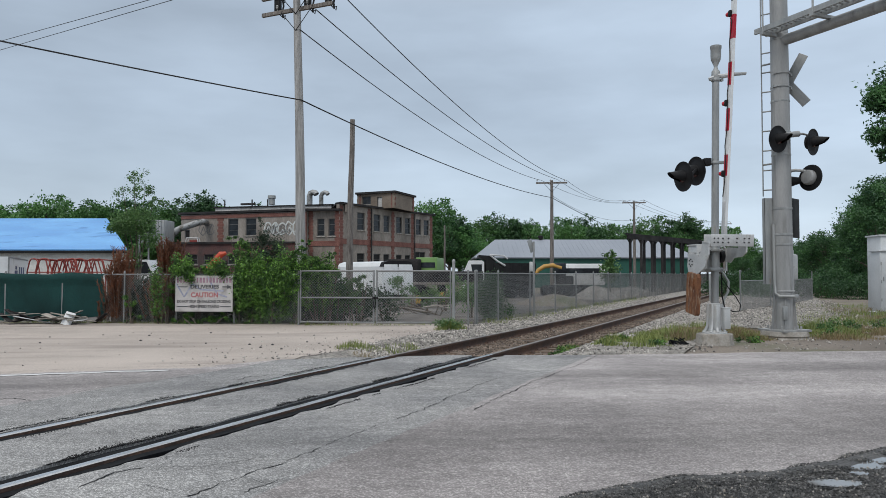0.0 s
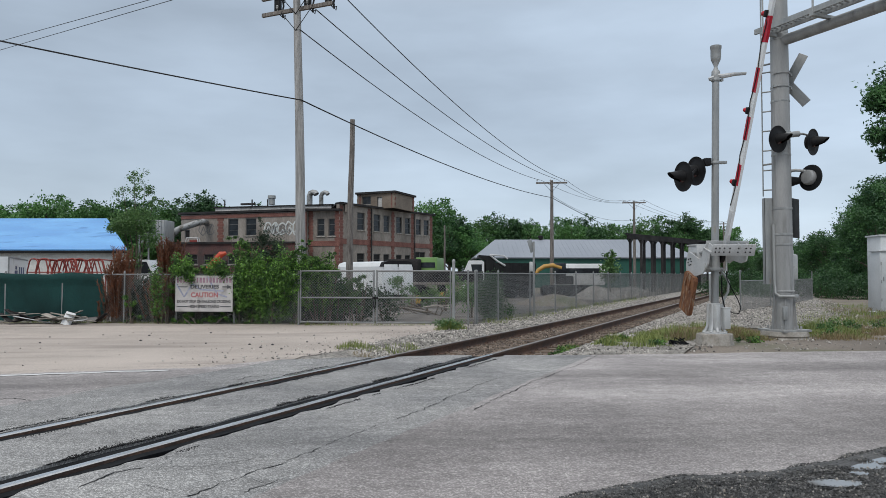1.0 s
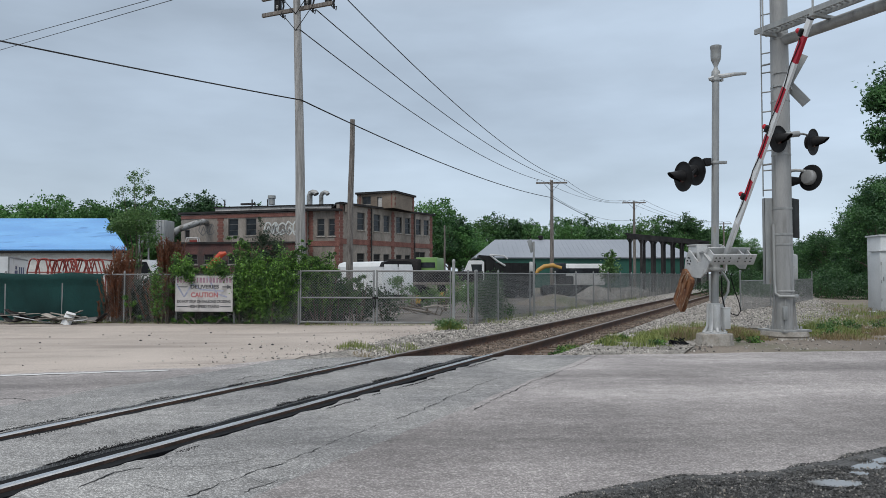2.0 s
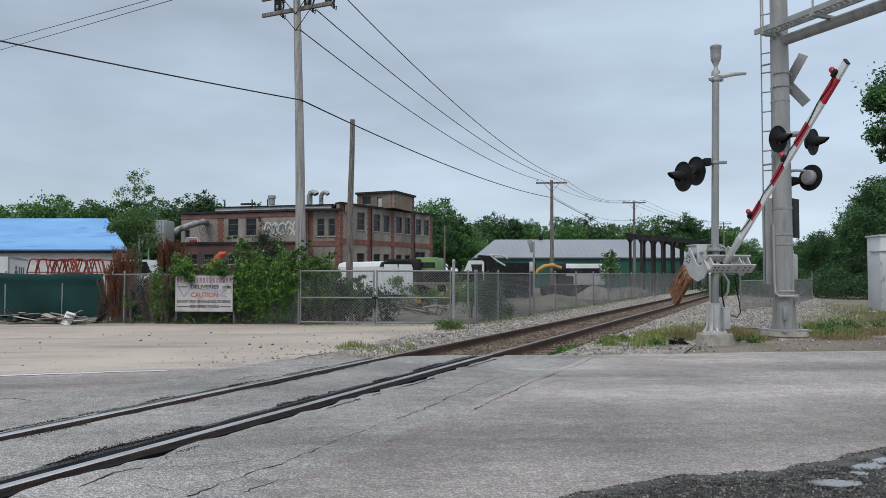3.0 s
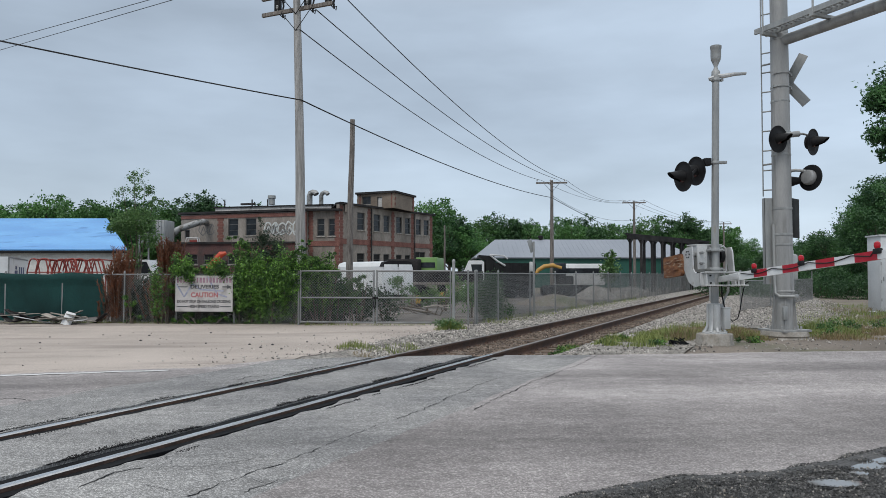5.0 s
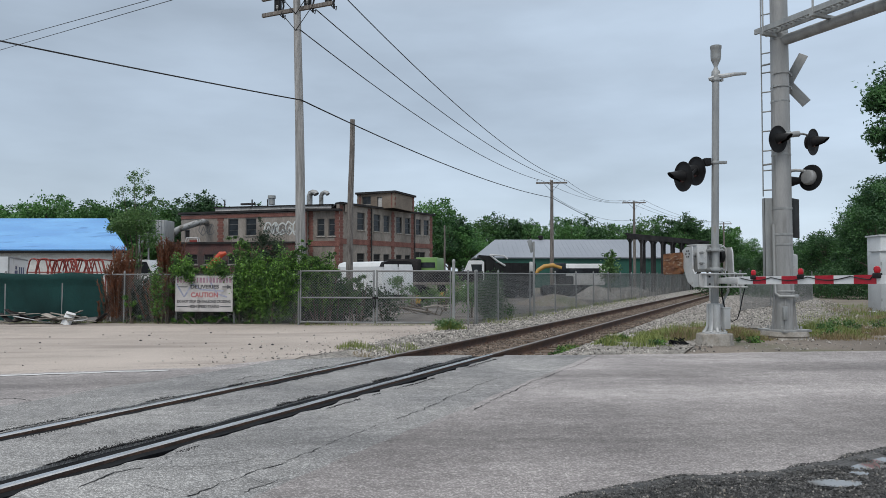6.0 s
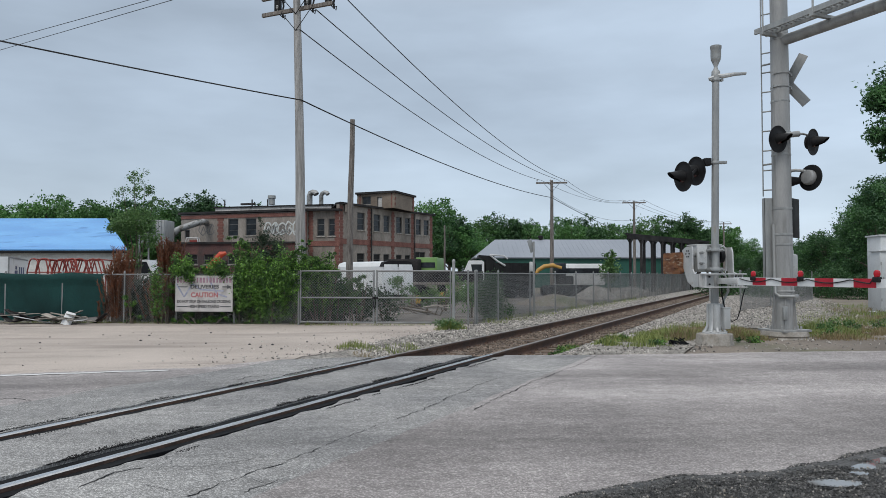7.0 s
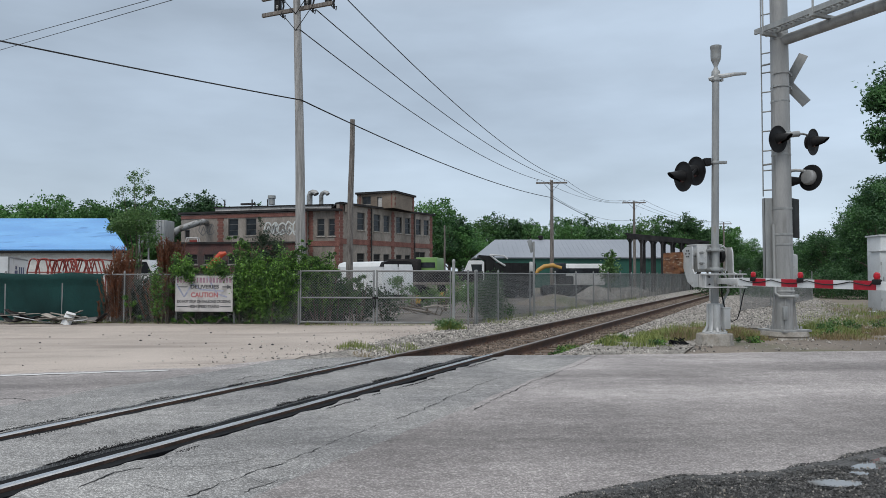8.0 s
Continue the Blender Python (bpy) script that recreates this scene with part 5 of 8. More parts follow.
ML = facing(-13.14, 70.58, 100)
holesL = [(1.13, 1.86, 5.06, 6.73), (2.25, 2.93, 5.06, 6.73)]
bm = bmesh.new()
wall_with_holes(bm, ML, 3.32, -0.3, 7.55, 0.35, holesL)
part("wall", bm, STUCCO, works, smooth=0)
for h in holesL:
    window(works, ML, *h, bars=(1, 3))
quoins(works, ML, 3.12, 1.0, 7.5, 0.5, 0.36)
quoins(works, ML, 0.5, 1.0, 7.5, 0.5, 0.36)
bm = bmesh.new()
box(bm, (1.66, -0.01, 4.35), (3.3, 0.1, 0.5))
belt = part("belt_course", bm, REDBRICK, works, smooth=0)
belt.matrix_basis = ML

MB = facing(-26.53, 74.61, 108.8)
holesB = [(7.58, 8.8, 5.2, 6.88), (5.57, 6.74, 5.2, 6.88), (0.42, 1.03, 5.05, 5.9), (9.5, 10.5, 2.4, 3.4)]
bm = bmesh.new()
wall_with_holes(bm, MB, 14.3, -0.3, 7.4, 0.35, holesB)
part("wall", bm, STUCCO, works, smooth=0)
for h in holesB[:2]:
    window(works, MB, *h, bars=(1, 3))
window(works, MB, *holesB[2], bars=(1, 1), glass=DARKVOID, sill=False)
window(works, MB, *holesB[3], bars=(1, 2), glass=DARKVOID)
for s in (4.7,):
    quoins(works, MB, s, 4.2, 7.0, 0.75, 0.5)
bm = bmesh.new()
box(bm, (7.15, -0.015, 7.15), (14.3, 0.1, 0.36))
box(bm, (14.0, -0.015, 5.6), (0.62, 0.12, 3.1))
bb = part("brick_band", bm, REDBRICK, works, "red brick frieze and end pier", smooth=0)
bb.matrix_basis = MB
# lower brick wing
MW = facing(-24.4, 66.6, 98)
holesW = [(1.3, 2.35, 2.3, 3.2), (2.95, 3.9, 2.3, 3.2), (5.2, 6.2, 2.3, 3.2)]
bm = bmesh.new()
wall_with_holes(bm, MW, 11.6, -0.3, 4.15, 0.35, holesW)
wall_with_holes(bm, facing(-25.6, 75.0, 171), 8.4, -0.3, 4.15, 0.3, [])
part("wall", bm, DARKBRICK, works, "sooty dark red brick wing", smooth=0)
for h in holesW:
    window(works, MW, *h, bars=(1, 2), glass=DARKVOID)
bm = bmesh.new()
slab(bm, [(-24.5, 66.4), (-12.8, 64.8), (-12.6, 69.8), (-26.4, 74.4)], 4.15, 4.3)
part("wing_roof", bm, ROOFTAR, works, smooth=0)
# roofs and closing walls
bm = bmesh.new()
slab(bm, [(-9.72, 69.72), (-0.85, 84.25), (-12.8, 91.7), (-18.0, 83.0), (-12.2, 79.0), (-10.3, 70.6)], 8.1, 8.3)
roof = part("roof", bm, ROOFTAR, works, "dark tarred flat roof with a ragged edge", smooth=0)
bm = bmesh.new()
slab(bm, [(-26.85, 74.5), (-13.0, 69.75), (-9.9, 69.6), (-9.6, 70.3), (-14.0, 86.0), (-24.0, 86.0)], 7.45, 7.66)
part("roof", bm, ROOFTAR, works, smooth=0)
bm = bmesh.new()
wall_with_holes(bm, facing(-12.0, 79.0, 163), 9.0, 7.4, 8.1, 0.3, [])
wall_with_holes(bm, facing(-1.3, 84.2, -58.6), 14.0, -0.3, 8.1, 0.3, [])
wall_with_holes(bm, facing(-23.8, 85.9, 189), 11.4, -0.3, 7.4, 0.3, [])
wall_with_holes(bm, facing(-12.6, 91.4, -103), 12.5, -0.3, 7.4, 0.3, [])
part("wall", bm, STUCCO, works, smooth=0)
MS = facing(-24.0, 77.5, 105)
bm = bmesh.new()
box(bm, (6.6, 1.5, 8.0), (13.2, 3.0, 0.75), bevel=0.02)
st = part("roof_storey", bm, PALEPAINT, works, "low setback storey in peeling pale paint", smooth=0)
st.matrix_basis = MS
bm = bmesh.new()
box(bm, (6.6, 1.5, 8.43), (13.6, 3.3, 0.12))
for s in (1.0, 4.2, 6.0):
    rod(bm, (s, 0.2, 8.5), (s, 0.2, 9.2), 0.07, 0.07, 6)
box(bm, (3.8, 0.1, 8.72), (1.6, 0.3, 0.2))
st = part("roof", bm, ROOFTAR, works, smooth=0)
st.matrix_basis = MS
# stair-head box on the roof
MP, MP2 = facing(-8.97, 77.0, 116), facing(-4.94, 75.0, 20)
bm = bmesh.new()
wall_with_holes(bm, MP, 4.5, 8.2, 9.75, 0.25, [(0.6, 1.65, 8.65, 9.5), (2.4, 3.0, 8.3, 9.4)])
part("stairhead_wall", bm, BROWNWALL, works, smooth=0)
bm = bmesh.new()
wall_with_holes(bm, MP2, 5.2, 8.2, 9.75, 0.25, [])
part("stairhead_wall", bm, BROWNWALL, works, smooth=0)
bm = bmesh.new()
wall_with_holes(bm, facing(-3.2, 79.9, -64), 4.5, 8.2, 9.75, 0.25, [])
wall_with_holes(bm, facing(-7.2, 81.8, 200), 5.2, 8.2, 9.75, 0.25, [])
part("stairhead_wall", bm, BROWNWALL, works, smooth=0)
for h in ((0.6, 1.65, 8.65, 9.5),):
    window(works, MP, *h, bars=(2, 1))
window(works, MP, 2.4, 3.0, 8.3, 9.4, bars=(1, 1), sill=False, glass=PALEPAINT)
quoins(works, MP, 4.3, 8.2, 9.75, 0.5, 0.36)
quoins(works, MP, 0.2, 8.2, 9.75, 0.5, 0.36)
quoins(works, MP2, 5.0, 8.2, 9.75, 0.5, 0.36)
bm = bmesh.new()
slab(bm, [(-9.2, 76.8), (-4.85, 74.75), (-2.9, 79.9), (-7.2, 82.0)], 9.75, 9.95)
part("stairhead_roof", bm, ROOFTAR, works, smooth=0)
# vents
bm = bmesh.new()
rod(bm, (-17.7, 76, 8.6), (-17.7, 76, 9.25), 0.32, 0.32, 14)
rod(bm, (-17.7, 76, 9.25), (-17.7, 76, 9.55), 0.42, 0.40, 14)
part("roof_vent", bm, GALV, works, "galvanised turbine vent")
for x, r in ((-13.7, 0.30), (-12.5, 0.22)):
    bm = bmesh.new()
    tube(bm, [(x, 75.5, 8.4), (x, 75.5, 9.45), (x + 0.1, 75.45, 9.7), (x + 0.35, 75.4, 9.82), (x + 0.62, 75.35, 9.75), (x + 0.72, 75.3, 9.6)], r, 14)
    part("exhaust_duct", bm, DUCT, works, "galvanised gooseneck exhaust duct", smooth=60)
bm = bmesh.new()
tube(bm, [(-26.6, 71.0, 4.4), (-26.3, 71, 5.0), (-25.6, 71, 5.7), (-24.9, 71.2, 6.0), (-24.2, 71.6, 6.3), (-23.7, 72.6, 6.6), (-23.6, 74.2, 6.6)], 0.3, 14)
part("exhaust_duct", bm, DUCT, works, "large dented galvanised duct", smooth=60)


def spray(name, m, strokes, r, material, label):
    bm = bmesh.new()
    for st in strokes:
        pts = []
        for i in range(len(st) - 1):
            for k in range(5):
                t = k / 5
                pts.append((st[i][0] + (st[i + 1][0] - st[i][0]) * t, -0.006, st[i][1] + (st[i + 1][1] - st[i][1]) * t))
        pts.append((st[-1][0], -0.006, st[-1][1]))
        for a, b in zip(pts, pts[1:]):
            d = Vector((b[0] - a[0], 0, b[2] - a[2]))
            if d.length < 1e-5:
                continue
            o = Vector((-d.z, 0, d.x)).normalized() * r
            q = [Vector(a) + o, Vector(b) + o, Vector(b) - o, Vector(a) - o]
            bm.faces.new([bm.verts.new(p) for p in q])
    ob = part(name, bm, material, works, label, smooth=0)
    ob.matrix_basis = m
    return ob


# sprayed scrawl: rounded loops without legible letters
def loops(x0, z0, n, w, h):
    out = []
    rg = random.Random(11)
    for i in range(n):
        cx = x0 + i * w * 0.92
        out.append([(cx + w * 0.5 * math.cos(a) * rg.uniform(0.8, 1.1), z0 + h * 0.5 + h * 0.5 * math.sin(a) * rg.uniform(0.75, 1.1)) for a in np.linspace(0.5, 6.2, 9)])
        out.append([(cx - w * 0.2, z0 + h * 0.2), (cx + w * 0.1, z0 + h * rg.uniform(0.4, 0.9)), (cx + w * 0.3, z0 + h * 0.3)])
    return out


spray("graffiti", MB, loops(10.1, 5.15, 5, 0.85, 1.35), 0.07, SPRAY, "pale sprayed graffiti outline")
spray("graffiti", MB, loops(10.15, 5.2, 5, 0.6, 1.0), 0.05, SPRAYDARK, "dark sprayed graffiti fill")
spray("graffiti", MB, loops(2.6, 5.3, 2, 1.0, 1.2), 0.045, SPRAYDARK, "faded dark graffiti loops")

# rack left on the wing roof
rk = thing("ladder_rack", pose(-23.4, 68.6, 4.3), "white tubular ladder rack with a red crate on the wing roof", "rack")
bm = bmesh.new()
for y in (0.0, 0.6):
    tube(bm, [(-0.6, y, 0), (-0.5, y, 0.5), (0.5, y, 0.5), (0.6, y, 0)], 0.04, 6)
for x in (-0.5, 0.0, 0.5):
    tube(bm, [(x, 0, 0.5), (x, 0.6, 0.5)], 0.03, 6)
part("frame", bm, WHITEPAINT, rk)
bm = bmesh.new()
box(bm, (0.1, 0.3, 0.17), (0.7, 0.4, 0.32), bevel=0.03)
part("crate", bm, REDSTEEL, rk)

# ---------------- blue-roofed shed ----------------
blue = thing("storage_shed", Matrix(), "long low shed with a bright blue metal roof", "building")


def roof_body(parent, x0, x1, y0, y1, eave, ridge, hip, roof_mat, wall_mat, wall_in=0.3, seams=0, base=-0.3, roof_name="roof", skew=0.0):
    """A hipped long roof on walls."""
    ym = (y0 + y1) / 2
    bm = bmesh.new()
    c = [(x0, y0, eave), (x1, y0, eave), (x1 - skew * (y1 - y0), y1, eave), (x0, y1, eave), (x0 + hip, ym, ridge), (x1 - hip - skew * (ym - y0), ym, ridge)]
    top = [bm.verts.new(p) for p in c]
    for f in ((0, 1, 5, 4), (1, 2, 5), (2, 3, 4, 5), (3, 0, 4)):
        bm.faces.new([top[i] for i in f])
    low = [bm.verts.new((p[0], p[1], p[2] - 0.14)) for p in c[:4]]
    for i in range(4):
        j = (i + 1) % 4
        bm.faces.new((top[i], low[i], low[j], top[j]))
    bm.faces.new(low[::-1])
    bmesh.ops.recalc_face_normals(bm, faces=bm.faces[:])
    r = part(roof_name, bm, roof_mat, parent, smooth=0)
    if seams:
        for i in range(seams):
            x = x0 + hip + 0.2 + (x1 - x0 - 2 * hip - 0.4) * i / (seams - 1)
            bm = bmesh.new()
            a, b = Vector((x, y0, eave + 0.01)), Vector((x, ym, ridge + 0.01))
            rod(bm, a, b, 0.012, 0.012, 4)
            part("roof_seam", bm, roof_mat, r, smooth=0)
    bm = bmesh.new()
    w = wall_in
    wall_with_holes(bm, facing(x0 + w, y0 + w, 90), x1 - x0 - 2 * w, base, eave - 0.1, 0.25, [])
    side = math.hypot(1, skew) * (y1 - y0 - 2 * w)
    wall_with_holes(bm, facing(x1 - w, y0 + w, -math.degrees(math.atan(skew))), side, base, eave - 0.1, 0.25, [])
    wall_with_holes(bm, facing(x1 - w - skew * (y1 - y0 - 2 * w), y1 - w, -90), x1 - x0 - 2 * w - skew * (y1 - y0 - 2 * w), base, eave - 0.1, 0.25, [])
    if skew:
        prism(bm, [(0, eave - 0.12), (side, eave - 0.12), (side / 2, ridge - 0.15)], 0.0, 0.2, facing(x1 - w, y0 + w, -math.degrees(math.atan(skew))))
    wall_with_holes(bm, facing(x0 + w, y1 - w, 180), y1 - y0 - 2 * w, base, eave - 0.1, 0.25, [])
    part("wall", bm, wall_mat, parent, smooth=0)
    return r


roof_body(blue, -66, -22.3, 52, 72, 3.18, 6.12, 0.0, BLUEROOF, CREAMWALL, skew=0.6)
bm = bmesh.new()
box(bm, (-44.1, 51.93, 2.99), (43.8, 0.1, 0.2))
part("gutter", bm, BLACKMETAL, blue, "dark gutter along the eave", smooth=0)
for x in (-55, -47, -39, -31):
    bm = bmesh.new()
    box(bm, (x, 52.27, 1.6), (1.0, 0.06, 0.9))
    part("window", bm, GLASS, blue, smooth=0)
# grey metal silo box beside the works
silo = thing("dust_hopper", pose(-25.9, 66.6, 0), "grey ribbed sheet-metal hopper", "hopper")
bm = bmesh.new()
box(bm, (0, 0, 5.2), (2.4, 2.2, 2.1), bevel=0.03)
part("bin", bm, GALV, silo)
for i in range(9):
    bm = bmesh.new()
    box(bm, (-1.1 + i * 0.275, -1.13, 5.2), (0.06, 0.06, 2.05))
    part("rib", bm, GALV, silo)
for x in (-1.1, 1.1):
    for y in (-1, 1):
        bm = bmesh.new()
        box(bm, (x, y, 2.0), (0.14, 0.14, 4.4))
        part("leg", bm, GALV, silo)

# ---------------- long green shed ----------------
shed = thing("long_shed", Matrix(), "long dark green shed with a pale grey metal roof", "building")
roof_body(shed, 3.6, 29.5, 85, 99, 3.4, 5.75, 2.9, GREYROOF, GREENWALL, seams=36)
bm = bmesh.new()
lathe(bm, [(0.25, 5.6), (0.25, 5.95), (0.35, 6.0), (0.32, 6.2), (0.1, 6.26)], 10, pose(12.2, 92, 0))
part("roof_vent", bm, ROOFTAR, shed)
# ---------------- open canopy ----------------
canopy = thing("loading_canopy", Matrix(), "open black loading canopy on heavy timber posts", "canopy")
CAN_DIR, CAN_BACK = Vector((9.2, 11.0)), Vector((1.9, 2.7))
c0 = Vector((15.5, 61.0)) - CAN_DIR * 0.03
bm = bmesh.new()
slab(bm, [tuple(c0 - CAN_BACK * 0.15), tuple(c0 + CAN_DIR * 1.08 - CAN_BACK * 0.15), tuple(c0 + CAN_DIR * 1.08 + CAN_BACK * 1.2), tuple(c0 + CAN_BACK * 1.2)], 4.62, 4.8)
part("roof", bm, ROOFTAR, canopy, "dark sagging flat roof", smooth=0)
for o in (Vector((0, 0)), CAN_BACK):
    for k in range(8):
        q = c0 + CAN_DIR * (0.03 + 0.148 * k) + o
        bm = bmesh.new()
        box(bm, (q.x, q.y, 2.15), (0.17, 0.17, 4.9), pose(0, 0, 0, 0, 0, 50))
        part("post", bm, ROOFTAR, canopy, smooth=0)
        bm = bmesh.new()
        for sg in (-1, 1):
            w = CAN_DIR.normalized() * sg
            tube(bm, [(q.x, q.y, 3.6), (q.x + w.x * 0.12, q.y + w.y * 0.12, 4.05), (q.x + w.x * 0.6, q.y + w.y * 0.6, 4.4)], 0.055, 5)
        part("brace", bm, ROOFTAR, canopy, smooth=0)
    bm = bmesh.new()
    q = c0 + CAN_DIR * 0.54 + o
    box(bm, (q.x, q.y, 4.49), (CAN_DIR.length * 1.08, 0.16, 0.3), pose(0, 0, 0, 0, 0, math.degrees(math.atan2(CAN_DIR.y, CAN_DIR.x))))
    part("beam", bm, ROOFTAR, canopy, smooth=0)


# ---------------- fences ----------------
def chain_link(parent, m, length, z0, z1, pitch=0.08, r=0.0026):
    """Woven wire: crossing slanted wires clipped to the panel, joined as one part."""
    h = z1 - z0
    V, F = [], []
    for sgn in (1, -1):
        s = -h if sgn > 0 else 0.0
        end = length if sgn > 0 else length + h
        while s < end:
            # wire from (s, 0) to (s + sgn h, h)
            lo, hi = (0 - s) / (sgn * h), (length - s) / (sgn * h)
            lo, hi = min(lo, hi), max(lo, hi)
            ta, tb = max(0.0, lo), min(1.0, hi)
            if tb - ta > 0.01:
                a = Vector((s + sgn * h * ta, 0.003 * sgn, z0 + h * ta))
                b = Vector((s + sgn * h * tb, 0.003 * sgn, z0 + h * tb))
                i = len(V)
                n = Vector((-sgn, 0, 1)).normalized() * r
                y = Vector((0, r, 0))
                for p in (a, b):
                    V.extend([p + n, p - n * 0.5 + y, p - n * 0.5 - y])
                for j in range(3):
                    k = (j + 1) % 3
                    F.append((i + j, i + k, i + 3 + k, i + 3 + j))
            s += pitch
    ob = bulk("chain_link", [tuple(v) for v in V], F, LINKWIRE, parent)
    ob.matrix_basis = m
    return ob


def run(a, b):
    """The space of a fence from a to b: x along it."""
    d = Vector((b[0] - a[0], b[1] - a[1]))
    return pose(a[0], a[1], 0, 0, 0, math.degrees(math.atan2(d.y, d.x))), d.length


def fence(pts, z0, z1, label, post_h=None, rails=True, link=True, post_r=0.028, wire_r=0.0026):
    f = thing("chain_link_fence", pose(*pts[0], 0), label, "fence", "yard fences")
    back = Matrix.Translation((-pts[0][0], -pts[0][1], 0))
    for i, p in enumerate(pts):
        bm = bmesh.new()
        top_z = (post_h or z1) + 0.04
        rod(bm, (p[0], p[1], -0.25), (p[0], p[1], top_z), post_r, post_r, 10)
        lathe(bm, [(post_r + 0.005, top_z - 0.02), (post_r + 0.006, top_z + 0.02), (0.01, top_z + 0.05)], 10, pose(p[0], p[1], 0))
        q = part("fence_post", bm, DULLGALV, f)
        q.matrix_basis = back
    for a, b in zip(pts, pts[1:]):
        m, ln = run(a, b)
        if rails:
            bm = bmesh.new()
            rod(bm, (0, 0, z1 - 0.02), (ln, 0, z1 - 0.02), 0.019, 0.019, 8)
            part("top_rail", bm, DULLGALV, f).matrix_basis = back @ m
        if link:
            chain_link(f, back @ m, ln, z0, z1, r=wire_r)
    return f


LEFT = [(-24.0, 24.2), (-19.5, 23.6), (-14.5, 23.0), (-13.6, 22.95), (-11.75, 22.8), (-9.75, 22.6), (-8.1, 22.45), (-6.3, 22.3), (-4.27, 21.85)]
fence(LEFT, -0.08, 1.42, "rusty chain-link fence overgrown with vines")
fence([(0.31, 21.6), (0.74, 21.7), (0.95, 21.75)], -0.08, 1.45, "short chain-link fence beside the yard gate")
TR = [tuple(along(-8.28, v)[:2]) for v in [20.2 + 1.75 * k for k in range(1)] + [22.0 + 3.2 * k for k in range(30)]]
fence(TR, -0.1, 1.45, "long chain-link fence running beside the railway", wire_r=0.0036)
fence([(12.12, 30.1), (15.4, 34.7), (18.7, 39.3), (22.0, 44.0)], -0.1, 1.15, "low chain-link fence on the far verge", post_h=1.5, wire_r=0.0032)
bm = bmesh.new()
gp = thing("gate_post", pose(0.31, 21.55, 0), "stout galvanised gate post with a domed cap", "fence post")
rod(bm, (0, 0, -0.25), (0, 0, 1.76), 0.045, 0.045, 14)
lathe(bm, [(0.05, 1.74), (0.052, 1.79), (0.035, 1.83), (0.01, 1.85)], 14)
for z in (0.3, 0.9, 1.4):
    lathe(bm, [(0.047, z - 0.02), (0.055, z - 0.015), (0.055, z + 0.015), (0.047, z + 0.02)], 14)
part("post", bm, GALV, gp)


def gate_leaf(a, b, label):
    m, ln = run(a, b)
    g = thing("yard_gate", m, label, "gate", "yard gate leaves")
    z0, z1 = 0.0, 1.5
    for nm, p, q in (("frame_rail", (0, 0, z0), (ln, 0, z0)), ("frame_rail", (0, 0, z1), (ln, 0, z1)), ("frame_rail", (0, 0, 0.72), (ln, 0, 0.72)),
                     ("frame_stile", (0, 0, z0 - 0.03), (0, 0, z1 + 0.03)), ("frame_stile", (ln, 0, z0 - 0.03), (ln, 0, z1 + 0.03))):
        bm = bmesh.new()
        rod(bm, p, q, 0.024, 0.024, 10)
        part(nm, bm, DULLGALV, g)
    chain_link(g, Matrix(), ln, z0, z1)
    return g


gate_leaf((-4.2, 21.78), (-2.02, 21.55), "closed chain-link yard gate leaf in a pipe frame")
gate_leaf((-1.93, 21.55), (0.22, 21.55), "closed chain-link yard gate leaf chained shut")
bm = bmesh.new()
for k in range(14):
    a = k * 2 * math.pi / 14
    q = Vector((-1.975 + 0.07 * math.cos(a), 21.5 + 0.05 * math.sin(a), 0.72 + 0.02 * math.sin(a * 3)))
    bmesh.ops.create_icosphere(bm, subdivisions=1, radius=0.02, matrix=Matrix.Translation(q))
tube(bm, [(-2.0, 21.48, 0.72), (-2.03, 21.47, 0.5), (-2.0, 21.48, 0.4), (-1.96, 21.48, 0.6)], 0.012, 6)
tagged(part("gate_chain", bm, BLACKMETAL), "rusty chain looped round the gate stiles", "chain")

# dark green privacy mesh hung on the fence
bm = bmesh.new()
rows = []
for i in range(121):
    t = i / 120
    x = -24.0 + 13.6 * t
    y = piece(x, LEFT) - 0.014
    droop = 0.05 * abs(math.sin(t * 17)) + 0.03 * noise.noise((x * 2, 0, 0))
    line = []
    for j in range(14):
        s = j / 13
        z = 1.46 - droop - s * (1.45 + 0.08 * noise.noise((x * 1.3, 4, 0)) - (0.55 * max(0, t - 0.9) * 10 * 0.3 if s > 0.3 else 0))
        bulge = 0.07 * noise.noise((x * 0.9, z * 1.2, 1)) + 0.05 * math.sin(x * 3 + z * 2.0) * s + (0.1 * math.sin(min(1, s * 5) * math.pi) if s < 0.2 else 0)
        line.append(bm.verts.new((x + 0.05 * noise.noise((x, z, 5)), y - 0.22 * max(0.0, bulge) - (0.07 * math.sin(s / 0.2 * math.pi) if s < 0.2 else 0.0), z)))
    rows.append(line)
for a, b in zip(rows, rows[1:]):
    for j in range(13):
        bm.faces.new((a[j], b[j], b[j + 1], a[j + 1]))
ex = bmesh.ops.solidify(bm, geom=bm.faces[:], thickness=0.012)
tagged(part("privacy_screen", bm, GREENMESH, smooth=80), "sagging dark green privacy mesh tied along the fence", "privacy screen")

# ---------------- the yard sign ----------------
yard_sign = thing("yard_sign", pose(-7.11, 21.97, 0.83, 0, 0, -4), "weathered white delivery and caution sign wired to the fence", "sign")
bm = bmesh.new()
box(bm, (0, 0, 0), (1.75, 0.025, 1.07), bevel=0.006)
part("board", bm, SIGNWHITE, yard_sign, smooth=0)


